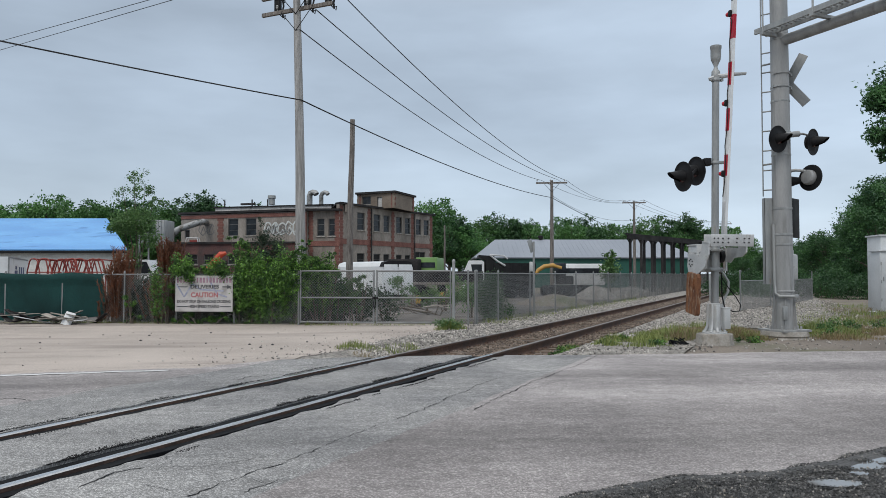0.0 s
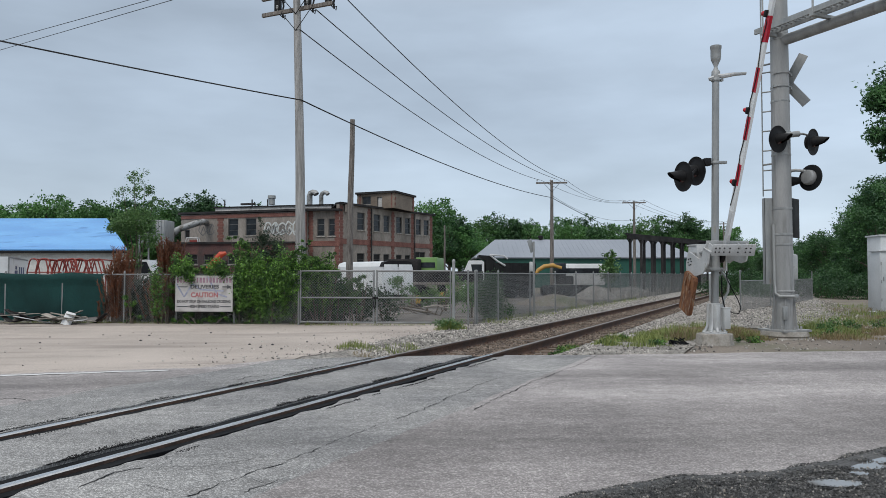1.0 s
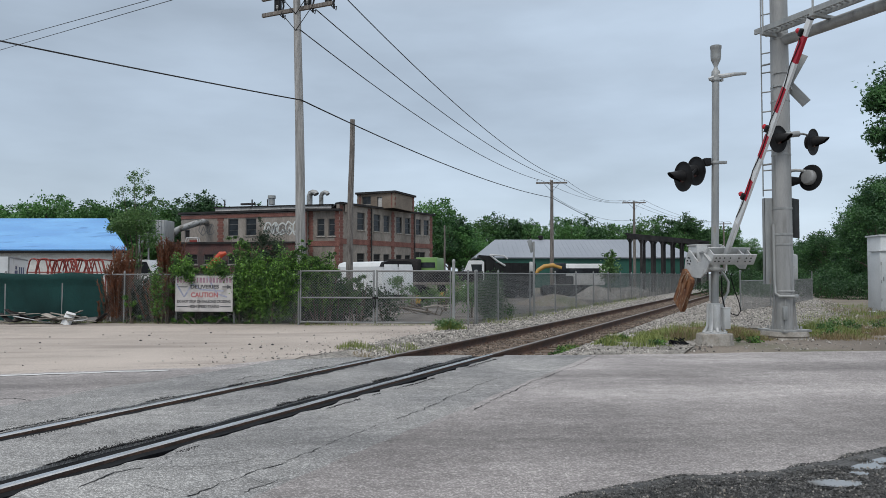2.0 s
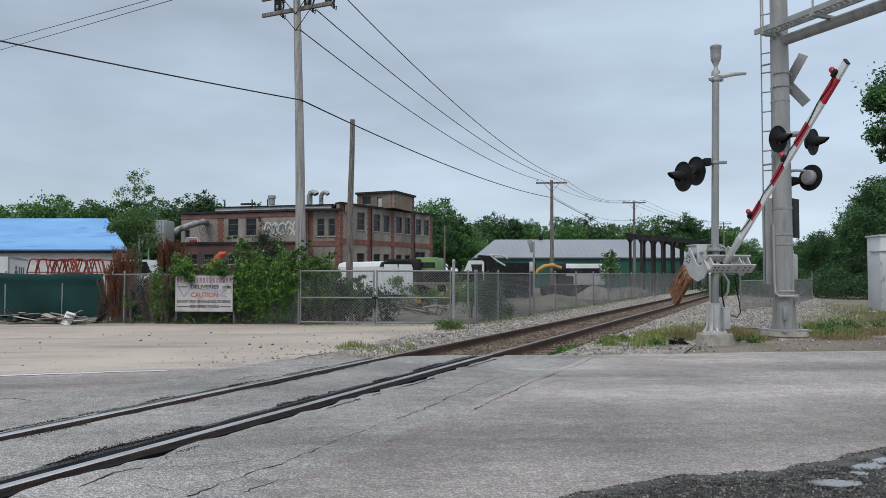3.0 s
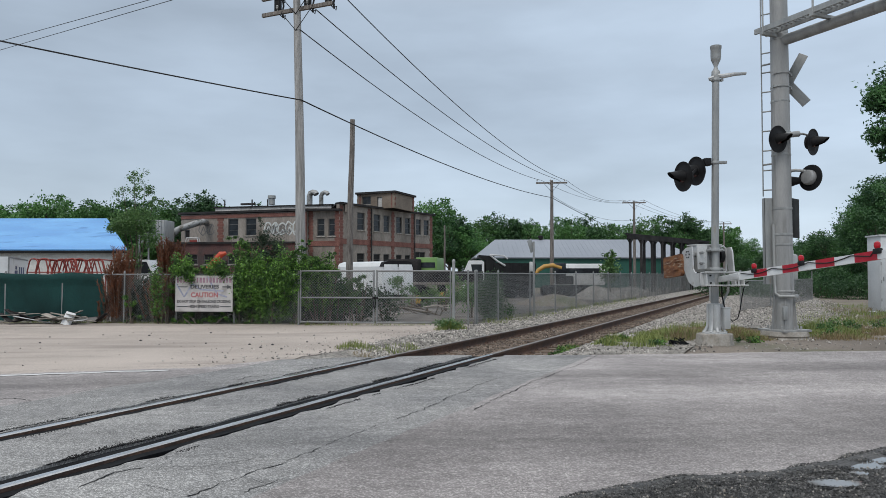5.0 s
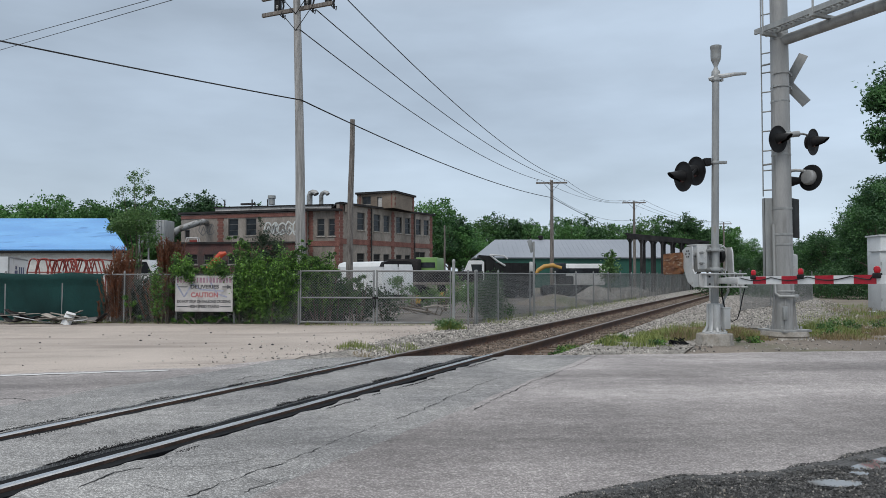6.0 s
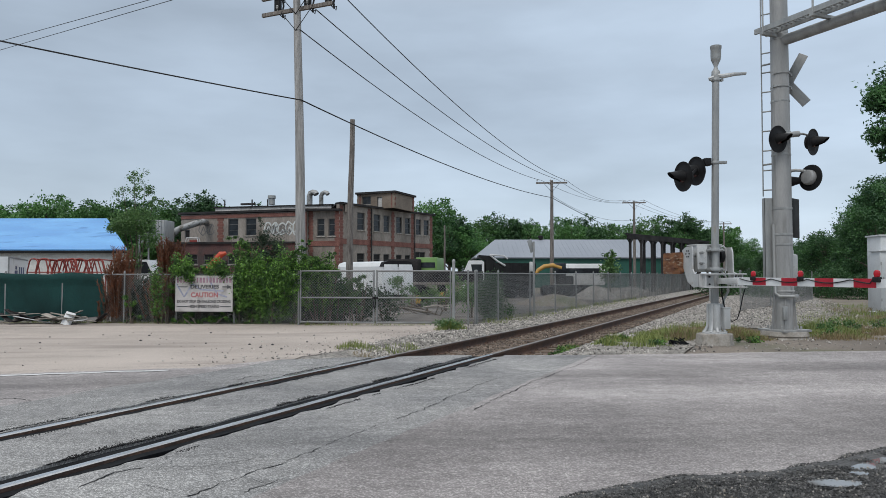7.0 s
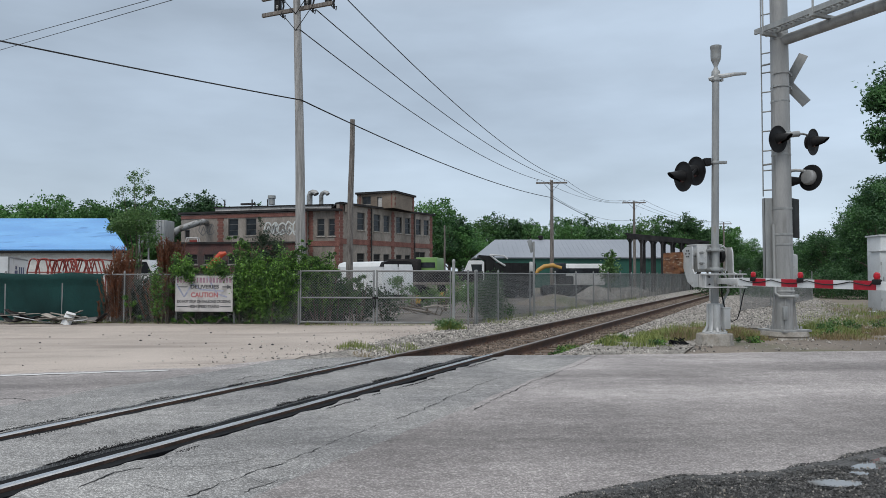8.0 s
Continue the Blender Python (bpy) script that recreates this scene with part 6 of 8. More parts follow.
def lettering(text, size, at, material, wide=None):
    cu = bpy.data.curves.new("text", "FONT")
    cu.body, cu.size, cu.align_x, cu.align_y, cu.extrude, cu.offset = text, size, "CENTER", "CENTER", 0.002, size * 0.026
    ob = bpy.data.objects.new("text", cu)
    me = bpy.data.meshes.new_from_object(ob)
    xs = [v.co.x for v in me.vertices]
    k = wide / (max(xs) - min(xs)) if wide else 1.0
    me.transform(Matrix.Diagonal((k, 1, 1, 1)))
    me.transform(pose(at[0], -0.017, at[1], 90, 0, 0))
    bpy.data.objects.remove(ob)
    o = new("lettering", finish(me, material, 0))
    o.parent = yard_sign
    return o


lettering("DELIVERIES", 0.15, (0.02, 0.20), INKBLACK, 0.86)
lettering("CAUTION", 0.2, (0.02, -0.045), INKRED, 0.82)
lettering("DO NOT STOP ON RAILROAD CROSSING", 0.115, (0.0, -0.235), INKBLACK, 1.62)
lettering("HIGH SPEED TRAINS", 0.115, (0.0, -0.385), INKBLACK, 0.92)
bm = bmesh.new()
for i in range(17):
    x = -0.8 + i * 0.1
    box(bm, (x, -0.016, 0.40), (0.07 if i % 3 else 0.05, 0.006, 0.15))
part("name_bars", bm, INKMAUVE, yard_sign, "faded mauve bars of a company name", smooth=0)
bm = bmesh.new()
for x0, x1, z in ((-0.82, -0.48, -0.385), (0.50, 0.82, -0.385), (-0.78, -0.5, 0.2)):
    box(bm, ((x0 + x1) / 2, -0.016, z), (x1 - x0, 0.006, 0.025))
    part("rule", bm, INKBLACK, yard_sign, smooth=0)
    bm = bmesh.new()
box(bm, (0.65, -0.016, 0.2), (0.18, 0.006, 0.03))
prism(bm, [(0.70, 0.26), (0.85, 0.2), (0.70, 0.14)], -0.02, -0.014)
part("arrow", bm, INKBLACK, yard_sign, smooth=0)
bm = bmesh.new()
for pts in ([(-0.85, 0.3), (-0.6, -0.1), (-0.35, 0.3)], [(-0.35, 0.3), (-0.1, 0.12), (0.2, 0.1), (0.6, 0.08)], [(0.1, 0.5), (0.4, 0.0), (0.7, -0.1)]):
    for (xa, za), (xb, zb) in zip(pts, pts[1:]):
        d = Vector((xb - xa, 0, zb - za))
        box(bm, ((xa + xb) / 2, -0.0155, (za + zb) / 2), (d.length, 0.004, 0.045), pose(0, 0, 0, 0, -math.degrees(math.atan2(d.z, d.x)), 0))
part("spray_scrawl", bm, INKBLUE, yard_sign, "faded blue spray strokes", smooth=0)

# ---------------- utility poles and wires ----------------


def pole_thing(x, y, h, r, lean, material, label, arms=(), arm_az=100, arm_len=2.4, pots=False):
    p = thing("utility_pole", pose(x, y, -0.2), label, "utility pole", "utility poles")
    bm = bmesh.new()
    pts, rs = [], []
    for i in range(13):
        t = i / 12
        pts.append((lean * t * t + 0.025 * noise.noise((t * 3, x, 0)), 0.02 * noise.noise((t * 3, x, 4)), h * t))
        rs.append(r * (1.12 - 0.42 * t))
    tube(bm, pts, rs, 14)
    part("pole_shaft", bm, material, p, smooth=60)
    for z in arms:
        turn = pose(0, 0, 0, 0, 0, 90 - arm_az)
        lx = lean * z / h
        bm = bmesh.new()
        box(bm, (lx, 0, z), (arm_len, 0.10, 0.13), turn @ Matrix.Translation((0, 0, 0)), 0.01)
        c = part("crossarm", bm, DARKPOLE, p, smooth=0)
        bm = bmesh.new()
        for s in (-1, 1):
            rod(bm, (lx, -0.13, z - 0.75), Vector((lx, -0.10, z - 0.05)) + turn.to_3x3() @ Vector((s * 0.62, 0, 0)), 0.014, 0.014, 6)
        part("brace", bm, BLACKMETAL, p)
        for s in (-0.28, 0.15, 0.44) if pots else (-0.46, -0.04, 0.42):
            q = Vector((lx, 0, z)) + turn.to_3x3() @ Vector((s * arm_len, 0, 0))
            bm = bmesh.new()
            rod(bm, q + Vector((0, 0, 0.05)), q + Vector((0, 0, 0.16)), 0.012, 0.012, 6)
            lathe(bm, [(0.03, 0.14), (0.05, 0.17), (0.032, 0.2), (0.05, 0.22), (0.03, 0.27)], 10, Matrix.Translation(q))
            part("insulator", bm, CONCRETE if not pots else GALV, c)
            if pots:
                bm = bmesh.new()
                box(bm, q + Vector((0.0, 0.1, 0.30)), (0.22, 0.18, 0.46), turn, 0.04)
                tube(bm, [q + Vector((0.2, -0.1, 0.42)), q + Vector((0.24, -0.12, 0.2)), q + Vector((0.20, -0.12, 0.0)), q + Vector((0.22, -0.1, -0.2))], 0.035, 6)
                tube(bm, [q + Vector((0.1, -0.1, -0.08)), q + Vector((0.18, -0.12, -0.16)), q + Vector((0.3, -0.1, -0.12)), q + Vector((0.27, -0.1, -0.25))], 0.02, 6)
                part("cutout", bm, BLACKMETAL, c, "dark fused cutout switch")
    return p


pole_thing(-4.74, 24.5, 11.6, 0.165, -0.2, POLEWOOD, "tall weathered grey wooden utility pole with crossarms", (10.5, 11.06), 115, 2.86, True)
pole_thing(-3.93, 31.0, 8.15, 0.145, 0.1, DARKPOLE, "bare brown wooden pole with a cut-off top")
pole_thing(8.72, 59.0, 9.15, 0.16, 0.0, DARKPOLE, "dark wooden utility pole with a crossarm", (8.95,), 96, 2.5)
pole_thing(20.78, 80.0, 9.55, 0.16, 0.0, DARKPOLE, "distant wooden utility pole with a crossarm", (9.4,), 96, 2.5)
pole_thing(0.2, 90.0, 7.6, 0.13, 0.0, DARKPOLE, "thin distant wooden utility pole")
pole_thing(45.0, 118.0, 10.0, 0.16, 0.0, DARKPOLE, "distant wooden utility pole with a crossarm", (9.7,), 96, 2.5)


def wire(a, b, sag, r, label="thin black overhead wire"):
    bm = bmesh.new()
    a, b = Vector(a), Vector(b)
    pts = [a.lerp(b, t) - Vector((0, 0, sag * 4 * t * (1 - t))) for t in np.linspace(0, 1, 28)]
    tube(bm, pts, r, 6)
    tagged(part("overhead_wire", bm, WIRE, smooth=60), label, "wire", "overhead wires")


wire((-23.2, 5.0, 7.6), (-4.70, 24.33, 7.19), 0.23, 0.022, "thick black telephone cable")
wire((-4.70, 24.33, 7.19), (8.69, 58.85, 7.55), 0.45, 0.024, "thick black telephone cable")
wire((8.69, 58.85, 7.55), (20.7, 79.9, 5.45), 0.18, 0.025, "thick black telephone cable")
wire((8.69, 58.85, 7.73), (20.7, 79.9, 7.36), 0.8, 0.014)
wire((-4.78, 24.4, 9.58), (7.8, 59, 8.97), 0.73, 0.018)
wire((-4.26, 24.4, 10.27), (9.15, 59, 9.04), 0.78, 0.018)
wire((-3.2, 24.4, 10.6), (9.8, 59, 8.98), 0.85, 0.018)
wire((9.89, 59, 8.98), (19.6, 80, 9.5), 0.66, 0.014)
wire((9.2, 59, 9.02), (20.5, 80, 9.5), 0.86, 0.014)
wire((7.85, 59, 8.98), (21.8, 80, 9.5), 0.95, 0.014)
for o in (-1.1, -0.1, 1.05):
    wire((20.78 + o, 80, 9.5), (45 + o, 118, 9.9), 0.9, 0.016)
wire((-27.48, 38.0, 12.3), (4.96, 10.0, 7.73), 0.02, 0.011)
wire((-28.18, 38.0, 11.57), (6.73, 10.0, 8.28), 0.02, 0.011)

# small sign post by the track fence
sp = thing("track_sign", pose(3.17, 25.75, 0), "bent grey sign on a steel post beside the track fence", "sign")
bm = bmesh.new()
box(bm, (0, 0, 1.2), (0.065, 0.055, 2.7), bevel=0.01)
part("post", bm, DULLGALV, sp)
bm = bmesh.new()
box(bm, (-0.1, -0.06, 2.4), (0.22, 0.02, 0.45), pose(0, 0, 0, 0, -24, 40), 0.004)
part("plate", bm, GALV, sp)
for x, y, h in ((15.0, 41.5, 1.5), (25.5, 66.0, 1.6)):
    mp = thing("marker_post", pose(x, y, -0.1), "short grey steel marker post in the gravel", "post", "marker posts")
    bm = bmesh.new()
    box(bm, (0, 0, h / 2), (0.1, 0.05, h), bevel=0.01)
    part("post", bm, GALV, mp)

# ---------------- relay cabinets ----------------
for x, y, w, h, d in ((18.0, 30.2, 0.55, 2.45, 0.8), (18.75, 30.9, 1.3, 3.1, 1.2)):
    cb = thing("relay_cabinet", pose(x, y, -0.12, 0, 0, -6), "pale grey steel railway relay cabinet", "cabinet", "relay cabinets")
    bm = bmesh.new()
    box(bm, (0, 0, h / 2), (w, d, h), bevel=0.015)
    part("body", bm, CABINETPAINT, cb)
    bm = bmesh.new()
    box(bm, (0, 0, h + 0.03), (w + 0.12, d + 0.12, 0.06), bevel=0.012)
    part("lid", bm, CABINETPAINT, cb)
    bm = bmesh.new()
    box(bm, (0, -d / 2 - 0.012, h / 2), (w * 0.86, 0.02, h * 0.88), bevel=0.006)
    door = part("door", bm, CABINETPAINT, cb)
    bm = bmesh.new()
    box(bm, (-w * 0.3, -d / 2 - 0.04, h * 0.55), (0.03, 0.04, 0.16), bevel=0.008)
    part("handle", bm, GALV, door)
    bm = bmesh.new()
    for z in (0.2, 0.5, 0.8):
        box(bm, (-w * 0.44, -d / 2 - 0.02, h * z), (0.03, 0.03, 0.12))
    part("hinge", bm, GALV, door)


# ---------------- foliage ----------------
def leaf_cloud(rng, blobs, leaf, per=26, tight=0.20):
    """Points in ragged clumps: blobs are (centre, radii, leaf count)."""
    out = []
    for c, r, n in blobs:
        k = max(4, n // per)
        d = rng.normal(size=(k, 3))
        d /= np.linalg.norm(d, axis=1)[:, None]
        rad = rng.uniform(0.35, 1.0, size=(k, 1)) ** 0.5
        bump = np.array([0.82 + 0.45 * noise.noise((v[0] * 1.7 + c[0], v[1] * 1.7 + c[1], v[2] * 1.7)) for v in d])[:, None]
        cl = np.array(c) + d * rad * bump * np.array(r)
        idx = rng.integers(0, k, n)
        spread = tight * float(np.mean(r))
        out.append(cl[idx] + rng.normal(size=(n, 3)) * spread * np.array([1, 1, 0.75]))
    return np.concatenate(out)


def foliage(name, rng, blobs, leaf, material, parent, label="", floor=None, per=26, tight=0.20, hang=0.0):
    p = leaf_cloud(rng, blobs, leaf, per, tight)
    if hang:                                            # the top leans out over the foot
        p[:, 1] += hang * np.clip(0.75 - p[:, 2], -0.7, 0.75)
    if floor is not None:
        p[:, 2] = np.maximum(p[:, 2], floor + rng.uniform(0, 0.12, len(p)))
    V, F = scatter(p, False, rng.uniform(0.65, 1.35, len(p)) * leaf, LEAF_V, LEAF_F, rng)
    ob = bulk(name, V, F, material, parent)
    if label:
        ob["label"] = label
    return ob


def tree(seed, h, r, material, label, leaves=6800, leaf=0.29, base=0.24):
    """A trunk with limbs and a ragged crown of leaf clumps."""
    rg = np.random.default_rng(seed)
    t = thing("tree", Matrix(), label, "tree", "background trees")
    bm = bmesh.new()
    wob = rg.normal(0, 0.12, (6, 2))
    tr = [(wob[i][0] * i / 5, wob[i][1] * i / 5, h * 0.85 * i / 5 - 0.1) for i in range(6)]
    tube(bm, tr, [0.26, 0.21, 0.17, 0.12, 0.08, 0.03], 8)
    blobs = [((0, 0, h * 0.62), (r * 0.75, r * 0.75, h * 0.33), int(leaves * 0.35))]
    for i in range(9):
        a, z = rg.uniform(0, 6.28), h * rg.uniform(base + 0.1, 0.85)
        q = r * (1.1 - 0.75 * abs(z / h - 0.52)) * rg.uniform(0.5, 0.8)
        c = (q * math.cos(a), q * math.sin(a), z)
        blobs.append((c, (r * 0.42 * rg.uniform(0.7, 1.2), r * 0.42 * rg.uniform(0.7, 1.2), h * 0.14 * rg.uniform(0.8, 1.3)), int(leaves * 0.072)))
        tube(bm, [(0, 0, z * 0.62), (c[0] * 0.5, c[1] * 0.5, z * 0.85), c], [0.09, 0.06, 0.02], 6)
    part("trunk", bm, BARK, t, smooth=60)
    foliage("crown", rg, blobs, leaf, material, t, per=30, tight=0.16)
    return t


def plant(src, x, y, h, base_h, turn, wide=1.0):
    c = copy_thing(src, pose(x, y, -0.2, 0, 0, turn))
    k = h / base_h
    c.scale = (k * wide * 1.1, k * wide * 1.1, k * 1.14)
    return c


oak = tree(21, 10, 3.3, LEAF_TREE, "full green broadleaf tree in early summer leaf")
oak.matrix_basis = pose(-62, 116, -0.2) @ Matrix.Scale(1.35, 4)
ash = tree(22, 10, 2.9, LEAF_DARK, "dark green broadleaf tree with a ragged crown")
ash.matrix_basis = pose(-52, 117, -0.2) @ Matrix.Scale(1.15, 4)
maple = tree(23, 10, 3.7, LEAF_TREE, "broad green tree with an uneven crown")
maple.matrix_basis = pose(-45, 114, -0.2) @ Matrix.Scale(1.12, 4)
pine = tree(24, 10, 2.0, LEAF_DARK, "narrow dark evergreen tree", leaf=0.28, base=0.1)
pine.matrix_basis = pose(-66, 121, -0.2) @ Matrix.Scale(1.3, 4)
kinds = (oak, ash, maple, pine)
elm = tree(31, 10, 3.4, LEAF_DARK, "dense green broadleaf tree along the railway", leaves=12500, leaf=0.22, base=0.05)
elm.matrix_basis = pose(34.2, 60, -0.2) @ Matrix.Scale(0.82, 4)
cherry = tree(32, 10, 3.8, LEAF_DARK, "dense dark green tree along the railway", leaves=12500, leaf=0.22, base=0.05)
cherry.matrix_basis = pose(33.5, 52, -0.2) @ Matrix.Scale(0.86, 4)
rp = random.Random(8)
spots = []
for x in np.arange(-92, -28, 2.9):                      # behind the blue roof and the works
    spots.append((x + rp.uniform(-1, 1), 118 + rp.uniform(-6, 8), rp.uniform(11.0, 12.9)))
spots += [(-50.5, 112, 11.4), (-46.5, 112, 11.2), (-43, 112, 10.6), (-39.5, 112, 10.8), (-48, 118, 11.6), (-54.5, 112, 11.8), (-36, 112, 10.8)]
spots += [(-60.2, 112, 13.3), (-53.5, 113, 12.4), (-50.8, 113, 12.2), (-37, 110, 11.9), (-33, 112, 11.2), (-28, 116, 10.8), (-22, 116, 10.5), (-15, 116, 9.5), (-8, 112, 10.0)]
spots += [(-3.2, 104, 11.6), (-0.4, 108, 10.9), (2.3, 104, 9.6), (4.6, 106, 8.3), (0.8, 98, 8.6), (3.2, 99, 7.4)]
for x in np.arange(5, 37, 2.2):                         # behind the green shed
    spots.append((x + rp.uniform(-1, 1), 130 + rp.uniform(-6, 10), rp.uniform(9.4, 11.4)))
for x in np.arange(35, 56, 2.0):                        # beyond the canopy
    spots.append((x + rp.uniform(-0.8, 0.8), 127 + rp.uniform(-5, 8), rp.uniform(8.4, 9.6) if x < 50 else 5.2))
spots += [(40.4, 126, 10.8), (42.6, 128, 10.6), (47.6, 127, 9.8), (49.3, 128, 9.6)]
spots += [(57, 140, 6.8), (60, 142, 6.0), (63, 145, 6.2), (66, 140, 6.2), (55, 134, 7.6), (70, 142, 6.6), (74, 143, 7.0)]
near = [(39.5, 84, 4.9), (42.5, 86, 5.3), (36.5, 78, 4.3), (39, 76, 5.0), (44, 80, 6.0), (47, 84, 7.4)]      # right of the track
near += [(24.8, 61, 3.0), (27.5, 62, 3.5), (30, 68, 3.6), (33.5, 74, 3.9)]
near += [(31.0, 52.5, 7.4), (36.0, 57, 8.4), (30.2, 58, 4.7), (28.9, 49, 5.8), (38, 62, 9.0), (33, 66, 4.6)]
for i, (x, y, h) in enumerate(spots):
    src = kinds[(0, 1, 2, 0, 2, 1, 3)[i % 7]] if i != 14 else pine
    plant(src, x, y, h, 10, rp.uniform(0, 360), rp.uniform(0.9, 1.25))

for i, (x, y, h) in enumerate(near):
    plant((elm, cherry)[i % 2], x, y, h, 10, rp.uniform(0, 360), rp.uniform(1.0, 1.3))

rng = np.random.default_rng(77)


def shrub(name, x, y, blobs, leaf, material, label, category="shrub", group="", stems=5, floor=-0.05):
    t = thing(name, pose(x, y, -0.12), label, category, group)
    rel = [((c[0] - x, c[1] - y, c[2] + 0.12), r, n) for c, r, n in blobs]
    bm = bmesh.new()
    rg = random.Random(int(abs(x * 100) + abs(y * 10)))
    for i in range(stems):
        c, r, _ = rel[i % len(rel)]
        e = Vector((c[0] + rg.uniform(-0.6, 0.6) * r[0], c[1] + rg.uniform(-0.5, 0.5) * r[1], c[2] + rg.uniform(0.2, 0.8) * r[2]))
        s = Vector((e.x * 0.4 + rg.uniform(-0.08, 0.08), e.y * 0.4, 0))
        tube(bm, [s, s.lerp(e, 0.5) + Vector((rg.uniform(-0.08, 0.08), rg.uniform(-0.08, 0.08), 0.05)), e], [0.022, 0.016, 0.006], 5)
    part("stem", bm, BARK, t, smooth=60)
    if category == "vines":
        rel = [(c, r, int(n * 1.0)) for c, r, n in rel]
    foliage("leaves", rng, rel, leaf * (0.78 if category == "vines" else 1.0), material, t, floor=floor, per=75 if category == "vines" else 26, tight=0.11 if category == "vines" else 0.2, hang=0.3 if category == "vines" else 0.0)
    return t


VINE = "bright green leafy vines climbing over the fence"
VG = ("vines", "fence vines")
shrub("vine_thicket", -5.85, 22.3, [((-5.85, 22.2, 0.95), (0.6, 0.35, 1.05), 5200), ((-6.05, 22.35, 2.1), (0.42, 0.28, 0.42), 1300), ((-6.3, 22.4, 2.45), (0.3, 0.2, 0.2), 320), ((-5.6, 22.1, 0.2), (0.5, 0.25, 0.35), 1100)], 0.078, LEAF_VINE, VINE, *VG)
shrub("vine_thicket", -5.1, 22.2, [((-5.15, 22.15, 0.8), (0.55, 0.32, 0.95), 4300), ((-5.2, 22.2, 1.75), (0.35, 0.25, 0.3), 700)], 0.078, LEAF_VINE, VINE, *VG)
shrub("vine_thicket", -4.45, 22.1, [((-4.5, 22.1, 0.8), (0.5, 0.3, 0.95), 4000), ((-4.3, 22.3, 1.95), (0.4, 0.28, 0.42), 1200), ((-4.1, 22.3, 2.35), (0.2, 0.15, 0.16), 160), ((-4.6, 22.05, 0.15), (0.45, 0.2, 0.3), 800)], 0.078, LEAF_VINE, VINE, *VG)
shrub("vine_thicket", -3.75, 22.5, [((-3.8, 22.5, 0.8), (0.65, 0.35, 0.9), 4200), ((-3.5, 22.6, 1.3), (0.5, 0.3, 0.3), 700)], 0.078, LEAF_DARK, "dark green leafy brush behind the yard gate", *VG)
# darker copy of the vines, whose leaf colour holds the shade behind them
shrub("vine_thicket", -5.5, 22.7, [((-5.6, 22.65, 1.45), (0.75, 0.3, 0.75), 3400), ((-4.8, 22.7, 1.35), (0.7, 0.3, 0.65), 2600), ((-6.0, 22.6, 0.6), (0.7, 0.25, 0.7), 2200)], 0.078, LEAF_SHADE, "dense vines massed behind the fence, leaf colour darkened as shade", *VG)
shrub("vine_thicket", -3.2, 22.7, [((-3.3, 22.75, 0.65), (0.8, 0.3, 0.7), 2400), ((-3.9, 22.7, 1.5), (0.5, 0.3, 0.4), 1400)], 0.078, LEAF_DARK, "dark green leafy brush behind the yard gate", *VG)
shrub("vine_thicket", -2.75, 22.9, [((-2.85, 22.8, 0.65), (0.55, 0.35, 0.7), 2000), ((-2.6, 22.8, 1.1), (0.5, 0.3, 0.3), 500)], 0.075, LEAF_LOCUST, "green brush behind the yard gate", *VG)
shrub("vine_thicket", -7.3, 22.7, [((-7.6, 22.6, 1.45), (0.85, 0.25, 0.26), 2600), ((-6.7, 22.6, 1.38), (0.5, 0.22, 0.26), 1300), ((-7.9, 22.55, 1.68), (0.35, 0.2, 0.14), 300)], 0.075, LEAF_VINE, "green vines spilling over the fence top", *VG)
shrub("vine_thicket", -7.2, 22.1, [((-7.6, 22.2, 0.05), (0.7, 0.13, 0.2), 1100), ((-6.7, 22.2, 0.08), (0.5, 0.13, 0.22), 800)], 0.085, LEAF_VINE, "low green vines at the fence foot", *VG, 3)
shrub("vine_thicket", -8.4, 22.45, [((-8.25, 22.35, 0.9), (0.2, 0.22, 0.8), 700), ((-8.75, 22.35, 0.2), (0.35, 0.18, 0.22), 350), ((-8.3, 22.4, 1.6), (0.35, 0.2, 0.18), 400)], 0.075, LEAF_VINE, VINE, *VG)
shrub("vine_thicket", -9.5, 22.5, [((-9.5, 22.4, 0.8), (0.25, 0.18, 0.5), 420), ((-9.5, 22.4, 0.1), (0.5, 0.16, 0.2), 300)], 0.075, LEAF_VINE, VINE, *VG)
shrub("vine_thicket", -3.5, 22.1, [((-3.95, 22.1, 1.65), (0.45, 0.28, 0.5), 2000), ((-3.35, 22.15, 1.5), (0.45, 0.2, 0.33), 900), ((-3.3, 22.3, 1.95), (0.3, 0.2, 0.2), 260), ((-4.1, 22.0, 0.9), (0.3, 0.2, 0.6), 900)], 0.078, LEAF_VINE, "bright green vines spilling over the gate post", *VG)
